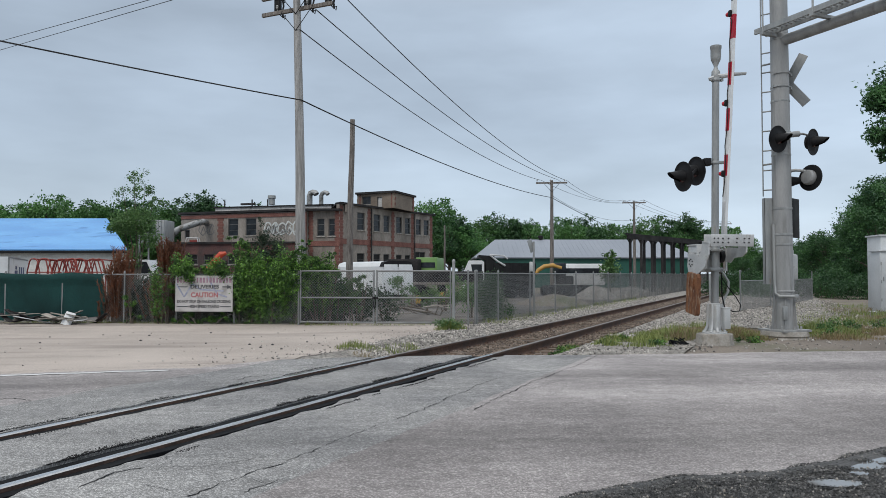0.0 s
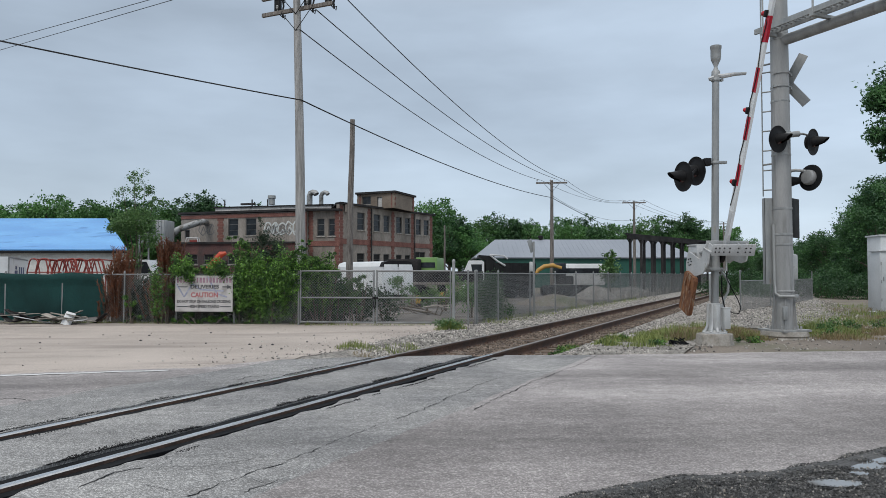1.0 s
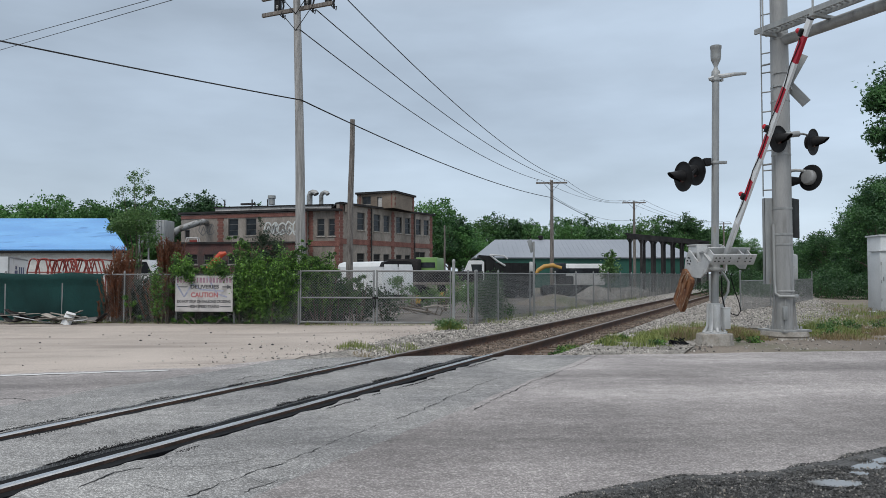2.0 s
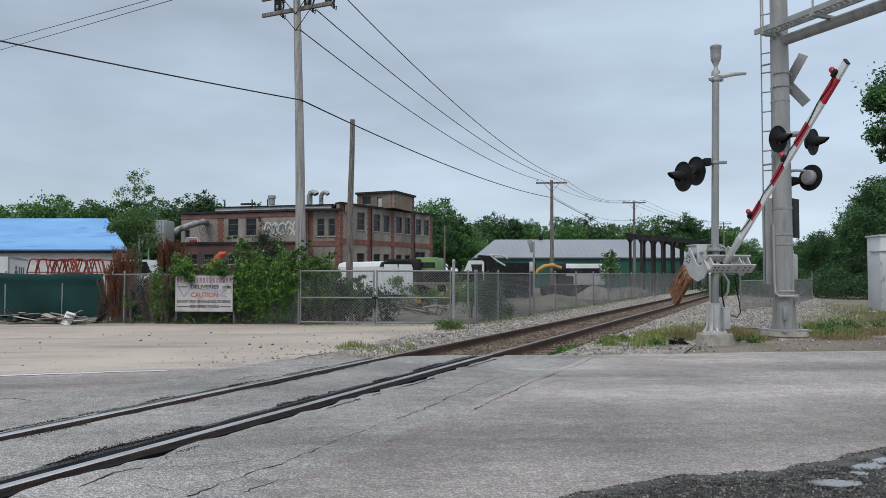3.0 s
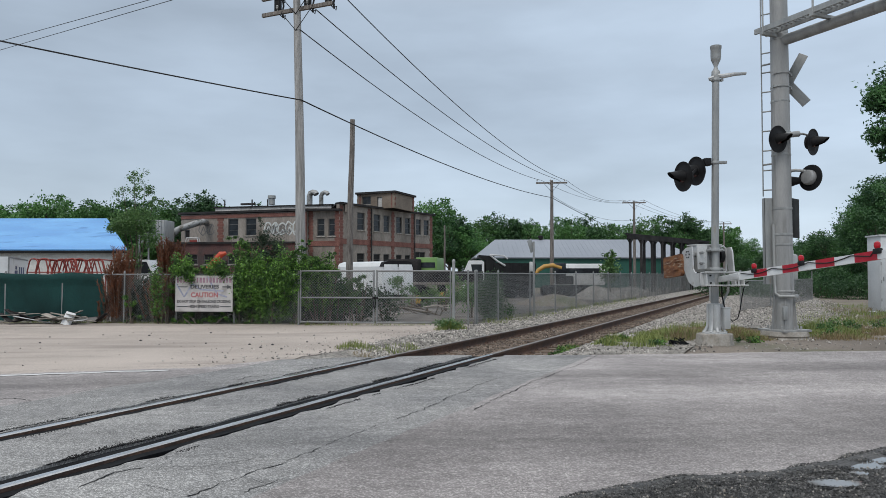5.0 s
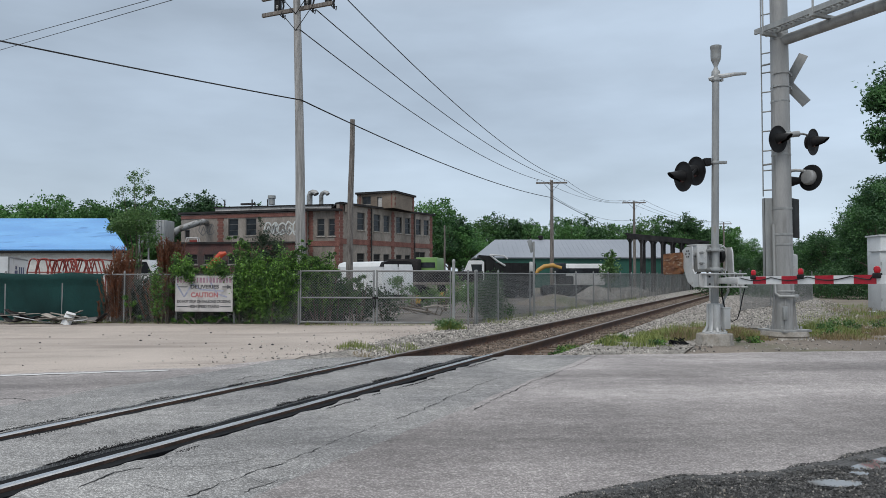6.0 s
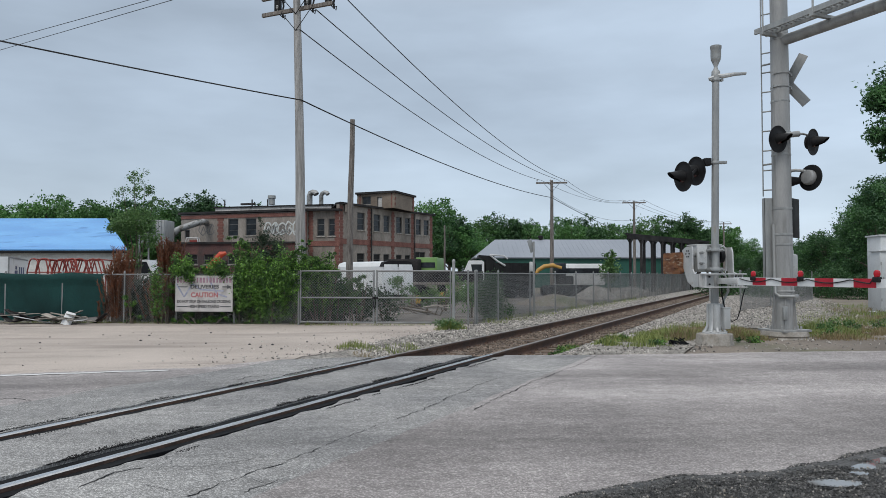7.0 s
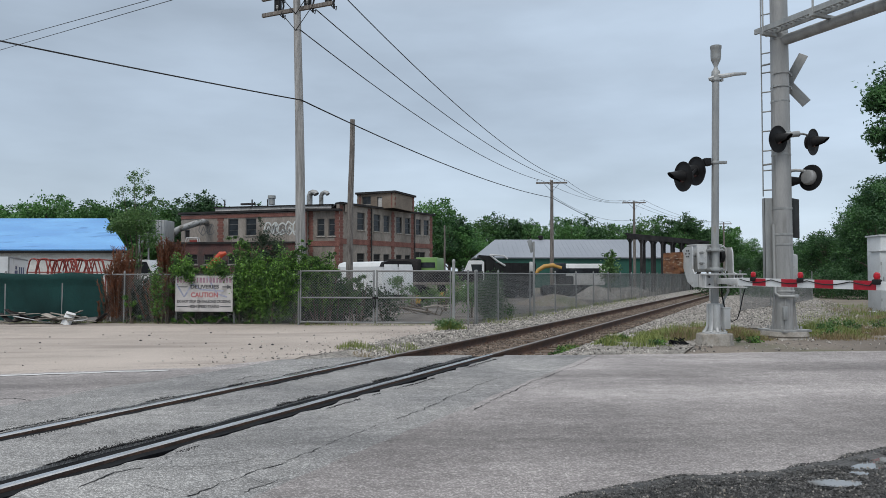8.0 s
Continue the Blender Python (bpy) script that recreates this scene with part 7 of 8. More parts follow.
def vine_strands(x0, x1, n, top, label, drop=(0.5, 1.5)):
    """Ropes of vine that climb over the fence and hang down its face, leaf by leaf."""
    t = thing("hanging_vine", pose((x0 + x1) / 2, 22.0, -0.1), label, *VG)
    rg = random.Random(int(abs(x0) * 100))
    pts = []
    bm = bmesh.new()
    for _ in range(n):
        x, z1 = rg.uniform(x0, x1) - (x0 + x1) / 2, top * rg.uniform(0.75, 1.12)
        z0 = z1 - rg.uniform(*drop)
        yo = rg.uniform(-0.16, 0.06)
        rope = []
        for i in range(9):
            k = i / 8
            rope.append((x + 0.14 * noise.noise((k * 2.3, x * 3, 1)), yo - 0.10 * math.sin(k * math.pi) + 0.1, max(0.05, z1 + (z0 - z1) * k + 0.1)))
        tube(bm, rope, [0.008] * 8 + [0.003], 4)
        for q in rope:
            for _ in range(rg.randint(16, 34)):
                pts.append((q[0] + rg.gauss(0, 0.075), q[1] - abs(rg.gauss(0, 0.07)), max(0.06, q[2] + rg.gauss(0, 0.09))))
    part("stem", bm, BARK, t, smooth=60)
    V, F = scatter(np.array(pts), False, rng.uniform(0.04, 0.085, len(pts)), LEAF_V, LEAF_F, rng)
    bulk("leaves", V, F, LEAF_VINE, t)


vine_strands(-6.15, -5.5, 15, 2.1, "ropes of bright green vine hanging over the fence")
vine_strands(-5.6, -4.9, 15, 1.75, "ropes of bright green vine hanging over the fence")
vine_strands(-4.95, -4.2, 17, 2.0, "ropes of bright green vine hanging over the fence post")
vine_strands(-4.2, -3.3, 14, 1.75, "bright green vine hanging over the gate leaf")
vine_strands(-8.6, -8.1, 4, 1.6, "thin bright green vine climbing the fence")
vine_strands(-8.2, -6.3, 15, 1.72, "bright green vine spilling over the fence top", (0.1, 0.3))
DEAD = "withered reddish-brown shrub behind the fence"
def withered(x, y, sprays, label):
    """A dead evergreen: upright twigs thick with fine brown needles; sprays are (dx, dy, foot, top, spread, twigs)."""
    t = thing("withered_shrub", pose(x, y, -0.12), label, "shrub", "withered shrubs")
    rg = np.random.default_rng(int(abs(x) * 100))
    V, F = [], []
    bm = bmesh.new()
    for dx, dy, z0, z1, spread, n in sprays:
        for _ in range(n):
            o = rg.normal(0, 0.5, 2) * spread
            h = z1 * rg.uniform(0.72, 1.04)
            b, e = Vector((dx + o[0] * 0.5, dy + o[1] * 0.5, z0)), Vector((dx + o[0] * 1.15, dy + o[1], h))
            tube(bm, [b, b.lerp(e, 0.5) + Vector((rg.normal(0, 0.03), 0, 0)), e], [0.009, 0.007, 0.003], 4)
            for k in rg.random(110):
                p = b.lerp(e, 0.12 + 0.88 * k)
                d = Vector((rg.normal(0, 0.4), rg.normal(0, 0.4), rg.uniform(0.5, 1.0))).normalized() * rg.uniform(0.05, 0.14)
                w = Vector((rg.normal(), rg.normal(), 0)).normalized() * 0.013
                i = len(V)
                V += [tuple(p - w), tuple(p + w), tuple(p + d + w * 0.4), tuple(p + d - w * 0.4)]
                F.append((i, i + 1, i + 2, i + 3))
    part("stem", bm, BARK, t, smooth=60)
    bulk("needles", V, F, LEAF_BROWN, t)


withered(-8.75, 23.0, [(0, -0.2, 0.0, 1.5, 0.42, 60), (0.25, 0.1, 0.9, 2.45, 0.34, 60), (0.05, 0.1, 1.2, 2.6, 0.3, 30)], DEAD)
withered(-10.05, 22.95, [(0, -0.15, 0.0, 1.7, 0.45, 70), (0.0, 0.2, 0.6, 2.3, 0.4, 46), (-0.5, -0.1, 0.0, 0.9, 0.3, 22)], "withered dark brown shrub pressed against the fence")
for ob in [o for o in bpy.data.objects if o.name.startswith("withered_shrub")]:
    rg = random.Random(int(abs(ob.location.x) * 10))
    bm = bmesh.new()
    for i in range(7):
        x, hh = rg.uniform(-0.5, 0.5), rg.uniform(1.4, 2.5)
        b = Vector((x * 0.35, rg.uniform(-0.1, 0.2), 0.0))
        e = Vector((x * 1.15 + rg.uniform(-0.15, 0.15), rg.uniform(-0.1, 0.35), hh))
        tube(bm, [b, b.lerp(e, 0.55) + Vector((rg.uniform(-0.06, 0.06), 0, 0)), e], [0.014, 0.011, 0.004], 4)
    part("twigs", bm, BARK, ob, "thin bare upright twigs", smooth=60)
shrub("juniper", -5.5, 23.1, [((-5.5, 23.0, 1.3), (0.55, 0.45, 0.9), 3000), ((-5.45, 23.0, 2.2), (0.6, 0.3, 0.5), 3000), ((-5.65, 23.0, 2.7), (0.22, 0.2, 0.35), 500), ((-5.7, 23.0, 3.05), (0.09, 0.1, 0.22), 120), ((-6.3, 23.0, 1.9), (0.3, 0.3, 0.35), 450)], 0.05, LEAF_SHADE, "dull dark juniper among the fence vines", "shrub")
shrub("fence_bush", 1.55, 24.4, [((1.55, 24.3, 0.75), (0.5, 0.4, 0.8), 8500), ((1.75, 24.3, 0.2), (0.7, 0.35, 0.35), 2200)], 0.05, LEAF_DARK, "dusty dark green bush behind the track fence", "shrub")
shrub("fence_bush", 1.0, 25.6, [((0.9, 25.6, 0.6), (0.4, 0.4, 0.6), 800)], 0.08, LEAF_LOCUST, "green brush beside the yard gate", "shrub")
# dark-coloured leaf masses that fill the gaps behind the fence with shade
UNDER = "undergrowth behind the fence, its leaves coloured dark as deep shade"
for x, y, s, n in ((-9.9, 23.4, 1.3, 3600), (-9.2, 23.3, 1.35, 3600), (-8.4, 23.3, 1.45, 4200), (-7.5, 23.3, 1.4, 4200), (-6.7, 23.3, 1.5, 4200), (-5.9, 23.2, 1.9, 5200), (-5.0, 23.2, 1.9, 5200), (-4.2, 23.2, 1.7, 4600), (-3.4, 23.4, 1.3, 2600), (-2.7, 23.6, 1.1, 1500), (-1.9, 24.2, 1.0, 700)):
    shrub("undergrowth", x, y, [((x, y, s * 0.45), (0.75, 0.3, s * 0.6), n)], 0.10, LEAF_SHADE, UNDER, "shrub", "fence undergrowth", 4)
shrub("yard_bush", -0.6, 27.5, [((-0.5, 27.5, 0.55), (0.45, 0.35, 0.45), 700), ((0.5, 27.2, 0.8), (0.5, 0.35, 0.6), 900)], 0.075, LEAF_LOCUST, "straggling bush beside the yard gate", "shrub")
shrub("sapling", 13.6, 60.0, [((13.6, 60, 1.7), (0.95, 0.9, 1.1), 900), ((13.6, 60, 2.9), (0.5, 0.5, 0.5), 260)], 0.22, LEAF_LOCUST, "young feathery sapling in the yard", "tree")
shrub("yard_bush", -1.6, 33.0, [((-2.1, 33, 1.0), (0.45, 0.4, 0.35), 500), ((-1.4, 33.0, 0.5), (0.5, 0.4, 0.5), 500)], 0.09, LEAF_LOCUST, "straggling green bush in front of the trailer", "shrub")
shrub("yard_bush", 0.1, 30.5, [((0.1, 30.5, 0.5), (0.6, 0.4, 0.55), 700)], 0.09, LEAF_VINE, "low green bush in the yard", "shrub")
for x, y, n, s in ((21.5, 48.5, 1500, 1.0), (23.5, 51.5, 1800, 1.5), (20.2, 53.0, 1500, 1.2), (25.5, 45.0, 1700, 1.2), (30.5, 45.2, 1900, 1.5), (32.0, 48.0, 2600, 1.7), (28.2, 45.5, 2200, 1.35), (24.5, 47.5, 1900, 1.3), (26.6, 52.0, 2100, 1.6), (29.6, 54.0, 2100, 1.8), (22.8, 55.5, 1500, 1.3), (34.0, 46.0, 2200, 1.9)):
    shrub("brush", x, y, [((x, y, s * 0.45), (2.1, 1.3, s * 0.55), n * 2), ((x + 0.8, y, s * 0.95), (1.1, 0.8, s * 0.4), n)], 0.115, LEAF_DARK, "dense dark undergrowth along the railway", "shrub", "railway brush", 7)

# slender tree behind the fence, with a thin feathery top
loc = thing("locust_tree", pose(-14.25, 34.0, -0.2), "slender young tree with a thin feathery top", "tree")
bm = bmesh.new()
for e, k in (((0.1, 0, 4.2), 0.07), ((-0.5, 0.1, 3.6), 0.05), ((0.55, 0, 3.8), 0.05), ((-0.1, 0.1, 6.1), 0.05), ((-0.6, 0, 5.7), 0.035), ((0.45, 0.1, 5.8), 0.035), ((0.9, 0, 5.2), 0.03)):
    b = Vector((e[0] * 0.25, 0, 0))
    m1 = Vector((e[0] * 0.3 + 0.1, e[1], e[2] * 0.5))
    tube(bm, [b, m1, Vector(e)], [k, k * 0.7, k * 0.25], 6)
part("trunk", bm, BARK, loc, smooth=60)
foliage("crown", rng, [((0.1, 0, 4.0), (1.05, 0.8, 0.7), 4200), ((-0.8, 0, 3.8), (0.5, 0.5, 0.3), 900), ((0.65, 0, 3.3), (0.5, 0.5, 0.6), 900), ((0.0, 0, 2.4), (0.45, 0.4, 0.6), 400),
                       ((-0.4, 0, 5.4), (0.75, 0.6, 0.5), 330), ((0.2, 0, 6.05), (0.65, 0.5, 0.35), 280), ((1.0, 0, 4.9), (0.45, 0.4, 0.3), 170), ((0.5, 0, 5.5), (0.5, 0.4, 0.3), 260)], 0.1, LEAF_LOCUST, loc)
# large tree beside the road whose crown reaches into view
big = thing("roadside_tree", pose(16.0, 22.5, -0.1), "large leafy roadside tree reaching over the verge", "tree")
bm = bmesh.new()
tube(bm, [(0, 0, -0.1), (0.1, 0, 2.5), (-0.1, 0.1, 5.0), (0.1, 0, 8.5)], [0.32, 0.27, 0.2, 0.06], 10)
for e in ((-2.5, -0.2, 6.2), (-2.3, 0.3, 7.0), (-1.5, 0.8, 8.0), (1.8, 0.5, 6.5), (-1.8, -0.6, 5.6), (1.0, -1.0, 7.6)):
    tube(bm, [(0, 0, e[2] * 0.55), (e[0] * 0.5, e[1] * 0.5, e[2] * 0.85), e], [0.12, 0.08, 0.02], 7)
part("trunk", bm, BARK, big, smooth=60)
foliage("crown", rng, [((-2.3, -0.1, 5.85), (0.75, 0.8, 0.5), 2400), ((-2.45, 0.2, 6.9), (0.5, 0.7, 0.5), 2000), ((-1.6, 0.3, 7.4), (1.0, 1.0, 0.8), 3000), ((-1.3, 0, 6.0), (0.9, 1.0, 0.7), 2600), ((0.5, 0, 7.4), (2.2, 2.0, 1.6), 5000), ((1.5, 0, 6), (1.6, 1.6, 1.2), 2600), ((-2.35, 0, 5.2), (0.35, 0.5, 0.25), 500)], 0.115, LEAF_DARK, big)


# ---------------- grass and weeds ----------------
def blades(name, spots, material, label, tall, rng):
    """Tufts of thin bent blades; spots are (x, y, rx, ry, count)."""
    V, F = [], []
    for cx, cy, rx, ry, n in spots:
        a, q = rng.uniform(0, 6.283, n), rng.uniform(0, 1, n) ** 0.62 * 1.15
        for x, y, d, hh, l in zip(cx + rx * q * np.cos(a), cy + ry * q * np.sin(a), rng.uniform(0, 6.283, n), rng.uniform(0.3, 1.0, n) * tall * (1.25 - 0.8 * q), rng.uniform(0.15, 0.9, n)):
            if noise.noise((x * 2.2, y * 2.2, 4)) < -0.22 or y < piece(x, ROAD_FAR) + 0.15:
                continue
            z = ground_z(x, y) + (0.02 if abs(uv_of(x, y)[0] - U_MID) < 3.7 else 0)
            if abs(uv_of(x, y)[0] - U_MID) < 2.9:
                z = bed_z(*uv_of(x, y), Vector((x, y, 0)))
            w, i = 0.006 + 0.01 * hh, len(V)
            c, s = math.cos(d), math.sin(d)
            ox, oy = c * l * hh, s * l * hh
            V += [(x - s * w, y + c * w, z - 0.02), (x + s * w, y - c * w, z - 0.02), (x + ox * 0.4 + s * w * 0.7, y + oy * 0.4 - c * w * 0.7, z + hh * 0.6), (x + ox * 0.4 - s * w * 0.7, y + oy * 0.4 + c * w * 0.7, z + hh * 0.6),
                  (x + ox + s * 0.002, y + oy, z + hh), (x + ox - s * 0.002, y + oy, z + hh)]
            F += [(i, i + 1, i + 2, i + 3), (i + 3, i + 2, i + 4, i + 5)]
    tagged(bulk(name, V, F, material), label, "grass", kind="stuff")


blades("grass", [(4.5, 15.9, 0.55, 0.7, 1700), (5.2, 17.2, 0.7, 1.1, 2400), (6.0, 18.4, 0.6, 0.8, 900), (7.0, 17.2, 0.6, 0.7, 1100), (7.3, 18.8, 0.8, 1.0, 1300), (9.3, 18.0, 0.8, 1.0, 3600), (10.0, 19.4, 1.0, 1.3, 3600),
                 (11.9, 18.9, 1.2, 1.0, 1800), (13.5, 20.5, 1.3, 1.6, 1500), (3.7, 16.0, 0.35, 0.35, 450), (3.3, 14.9, 0.3, 0.2, 300), (2.6, 15.3, 0.25, 0.2, 200), (4.0, 14.6, 0.5, 0.2, 300), (13.0, 24.0, 2.4, 3.0, 1600),
                 (17.0, 27.5, 2.5, 2.0, 1600), (-1.7, 14.3, 0.4, 0.3, 380), (-1.0, 14.6, 0.35, 0.3, 150), (-0.6, 15.2, 0.4, 0.3, 160)],
       GRASS, "rough green grass on the verge", 0.17, rng)
blades("tall_grass", [(15.5, 27.0, 2.0, 2.5, 700), (18.5, 33.0, 3.0, 3.5, 700), (9.6, 18.9, 0.8, 1.0, 2200), (10.4, 20.2, 0.8, 1.0, 1500), (8.9, 18.8, 0.5, 0.6, 700), (12.5, 22.5, 1.5, 1.5, 700), (0.1, 19.6, 0.3, 0.25, 350), (0.35, 19.9, 0.25, 0.2, 250), (7.3, 20.2, 0.8, 1.0, 700), (5.6, 18.0, 0.5, 0.8, 500)], GRASS, "taller weeds and grass by the signal masts", 0.29, rng)
blades("dry_grass", [(14.5, 24.5, 2.0, 2.0, 1200), (17.5, 30.0, 2.5, 3.0, 900), (6.9, 17.3, 0.8, 0.9, 2200), (7.3, 19.0, 1.0, 1.1, 2600), (8.9, 16.8, 1.0, 0.5, 700), (11.6, 18.3, 1.6, 1.0, 3400), (13.5, 18.9, 1.5, 1.2, 2600), (5.3, 16.6, 0.7, 0.8, 1000), (5.9, 18.2, 0.7, 1.0, 1200), (11.0, 20.3, 1.2, 1.2, 1500), (-1.3, 13.5, 0.4, 0.2, 90)], DRYGRASS, "dry straw-coloured grass on the verge", 0.2, rng)
blades("fence_weeds", [(x, 22.6 - 0.08 * (x + 9), 0.5, 0.18, 260) for x in np.arange(-13.5, -4.5, 0.8)] + [(x, 21.7, 0.5, 0.15, 130) for x in np.arange(-4, 0.5, 0.7)] + [(*along(-8.3, v)[:2], 0.8, 0.3, 170) for v in np.arange(21, 48, 1.4)],
       GRASS, "ragged weeds along the fence foot", 0.17, rng)
for x, y, tall in ((0.1, 19.6, 0.2), (0.3, 19.75, 0.16), (3.75, 16.0, 0.06), (3.3, 15.0, 0.05), (2.6, 15.3, 0.05), (2.3, 14.2, 0.04), (4.3, 14.9, 0.06), (9.4, 18.3, 0.2), (9.9, 18.9, 0.24), (10.6, 19.3, 0.2), (9.1, 17.4, 0.12), (6.6, 15.9, 0.08), (12.2, 20.4, 0.2), (13.6, 22.2, 0.25)):
    d = abs(uv_of(x, y)[0] - U_MID)
    zz = (bed_z(*uv_of(x, y), Vector((x, y, 0))) if d < 3.7 else ground_z(x, y)) + tall * 0.6
    shrub("weed_tuft", x, y, [((x, y, zz), (0.26 + 0.5 * tall, 0.2 + 0.4 * tall, tall), 240 + int(900 * tall))], 0.055, LEAF_VINE if tall < 0.15 else LEAF_LOCUST, "small leafy weed in the stones", "weed", "weeds", 1, floor=-0.08)


# ---------------- yard vehicles and clutter ----------------
def wheel(parent, c, r, w, turn=0):
    bm = bmesh.new()
    lathe(bm, [(r * 0.6, -w / 2), (r * 0.94, -w / 2), (r, -w * 0.35), (r, w * 0.35), (r * 0.94, w / 2), (r * 0.6, w / 2)], 20, pose(*c, 90, 0, turn))
    wh = part("wheel", bm, RUBBER, parent)
    bm = bmesh.new()
    lathe(bm, [(r * 0.6, -w * 0.4), (r * 0.5, -w * 0.3), (r * 0.2, -w * 0.42), (r * 0.2, w * 0.42), (r * 0.5, w * 0.3), (r * 0.6, w * 0.4)], 16, pose(*c, 90, 0, turn))
    part("rim", bm, GALV, wh)


def box_trailer(x, y, rz, ln, w, h, label, material=WHITEPAINT, cap=True, k=1.0):
    t = thing("box_trailer", pose(x, y, -0.12, 0, 0, rz), label, "trailer")
    bm = bmesh.new()
    prism(bm, [(-w / 2, 0.55), (w / 2, 0.55), (w / 2, h - 0.25 * k), (w / 2 - 0.1 * k, h - 0.08 * k), (w / 2 - 0.35 * k, h), (-w / 2 + 0.35 * k, h), (-w / 2 + 0.1 * k, h - 0.08 * k), (-w / 2, h - 0.25 * k)], 0, ln)
    part("body", bm, material, t, smooth=30)
    if cap:
        bm = bmesh.new()
        for s in (-1, 1):
            box(bm, (s * w * 0.24, -0.015, h * 0.6), (w * 0.44, 0.02, h * 0.66), bevel=0.006)
        part("rear_door", bm, material, t)
        bm = bmesh.new()
        prism(bm, [(w / 2 + 0.02, h - 0.27), (w / 2 - 0.08, h - 0.06), (w / 2 - 0.34, h + 0.02), (-w / 2 + 0.34, h + 0.02), (-w / 2 + 0.08, h - 0.06), (-w / 2 - 0.02, h - 0.27)], -0.02, 0.25)
        part("rear_cap", bm, BLACKMETAL, t, "dark moulded cap over the rear doors")
    for s in (-1, 1):
        wheel(t, (s * (w / 2 - 0.1), ln * 0.5, 0.36), 0.36, 0.22, 90)
    bm = bmesh.new()
    box(bm, (0, ln / 2, 0.5), (w * 0.7, ln, 0.12))
    part("chassis", bm, BLACKMETAL, t)
    return t


box_trailer(-2.15, 35.2, 38, 4.2, 1.75, 2.15, "white box trailer with a rounded roof, parked in the yard")
van = box_trailer(-19.35, 30.5, 24, 7.5, 2.4, 2.27, "white box truck body behind the fence", cap=False, k=0.15)
bm = bmesh.new()
for y in (3.9, 4.7, 5.5):
    box(bm, (1.206, y, 1.68), (0.012, 0.42, 0.36))
for z, q in ((1.42, 1.3), (1.62, 0.95), (1.82, 0.5)):
    box(bm, (1.206, 2.6, z), (0.012, q, 0.15))
part("printed_marks", bm, DEEPBLUE, van, "dark blue printed marks")
bm = bmesh.new()
box(bm, (1.2, 0.02, 1.4), (0.05, 0.1, 1.7))
box(bm, (1.2, 3.7, 2.24), (0.05, 7.5, 0.05))
part("corner_rail", bm, DULLGALV, van, "grey metal edge rails")

dump = thing("dump_truck", pose(2.0, 48.5, -0.15, 0, 0, 0), "black dump truck with a white cab parked in the yard", "truck")
bm = bmesh.new()
prism(bm, [(0.75, 0.9), (3.9, 0.9), (3.98, 2.26), (1.4, 2.3), (1.3, 2.74), (0.3, 2.8), (0.3, 2.65), (0.75, 2.5)], -1.1, 1.1)
part("dump_body", bm, BLACKMETAL, dump, smooth=0)
bm = bmesh.new()
for i in range(5):
    box(bm, (1.2 + i * 0.6, -1.13, 1.6), (0.08, 0.06, 1.3))
part("body_rib", bm, BLACKMETAL, dump, smooth=0)
bm = bmesh.new()
prism(bm, [(-0.75, 0.6), (0.65, 0.6), (0.65, 2.35), (0.5, 2.45), (-0.3, 2.45), (-0.62, 1.7), (-0.75, 1.5)], -1.05, 1.05)
part("cab", bm, WHITEPAINT, dump, smooth=0)
bm = bmesh.new()
prism(bm, [(-0.1, 1.65), (0.5, 1.65), (0.5, 2.2), (-0.2, 2.2)], -1.065, -1.0)
part("side_window", bm, GLASS, dump, smooth=0)
bm = bmesh.new()
tube(bm, [(1.0, -1.15, 2.8), (1.5, -1.15, 2.4), (2.0, -1.15, 2.1)], 0.06, 8)
tube(bm, [(1.0, -1.15, 2.8), (1.9, -1.15, 2.75), (2.15, -1.15, 2.55)], 0.05, 8)
part("tarp_arm", bm, SILVER, dump, "bright tarpaulin arm")
bm = bmesh.new()
box(bm, (3.72, -1.14, 2.05), (0.34, 0.05, 0.62), bevel=0.02)
part("tail_panel", bm, SILVER, dump)
for x in (-0.2, 2.4, 3.4):
    wheel(dump, (x, -0.9, 0.5), 0.5, 0.32)
    wheel(dump, (x, 0.9, 0.5), 0.5, 0.32)

digger = thing("excavator", pose(7.0, 51.0, -0.15), "yellow excavator with a folded boom", "excavator")
bm = bmesh.new()
tube(bm, [(-0.6, 0, 1.55), (-0.4, 0, 1.85), (0.0, 0, 2.1), (0.6, 0, 2.18), (1.2, 0, 2.0)], [0.12, 0.14, 0.15, 0.15, 0.14], 8)
part("boom", bm, YELLOW, digger, smooth=60)
bm = bmesh.new()
box(bm, (1.5, 0.9, 1.15), (1.2, 1.1, 0.6), bevel=0.08)
part("house", bm, BLACKMETAL, digger)
bm = bmesh.new()
box(bm, (1.1, 0.3, 1.9), (0.8, 0.8, 0.9), bevel=0.06)
part("cab", bm, GLASS, digger)
for y in (-0.2, 1.3):
    bm = bmesh.new()
    box(bm, (1.2, y, 0.4), (2.6, 0.45, 0.75), bevel=0.2)
    part("track", bm, RUBBER, digger)

rv = thing("flat_trailer", pose(12.8, 70, -0.15, 0, 0, 2), "long low white enclosed trailer in the yard", "trailer")
bm = bmesh.new()
box(bm, (0, 0, 1.55), (4.7, 2.2, 2.0), bevel=0.12)
part("body", bm, WHITEPAINT, rv)
bm = bmesh.new()
box(bm, (0, -1.12, 1.9), (3.8, 0.03, 0.45))
part("side_window", bm, GLASS, rv)
for x in (-0.6, 0.5):
    wheel(rv, (x, -0.95, 0.35), 0.36, 0.22)
    wheel(rv, (x, 0.95, 0.35), 0.36, 0.22)

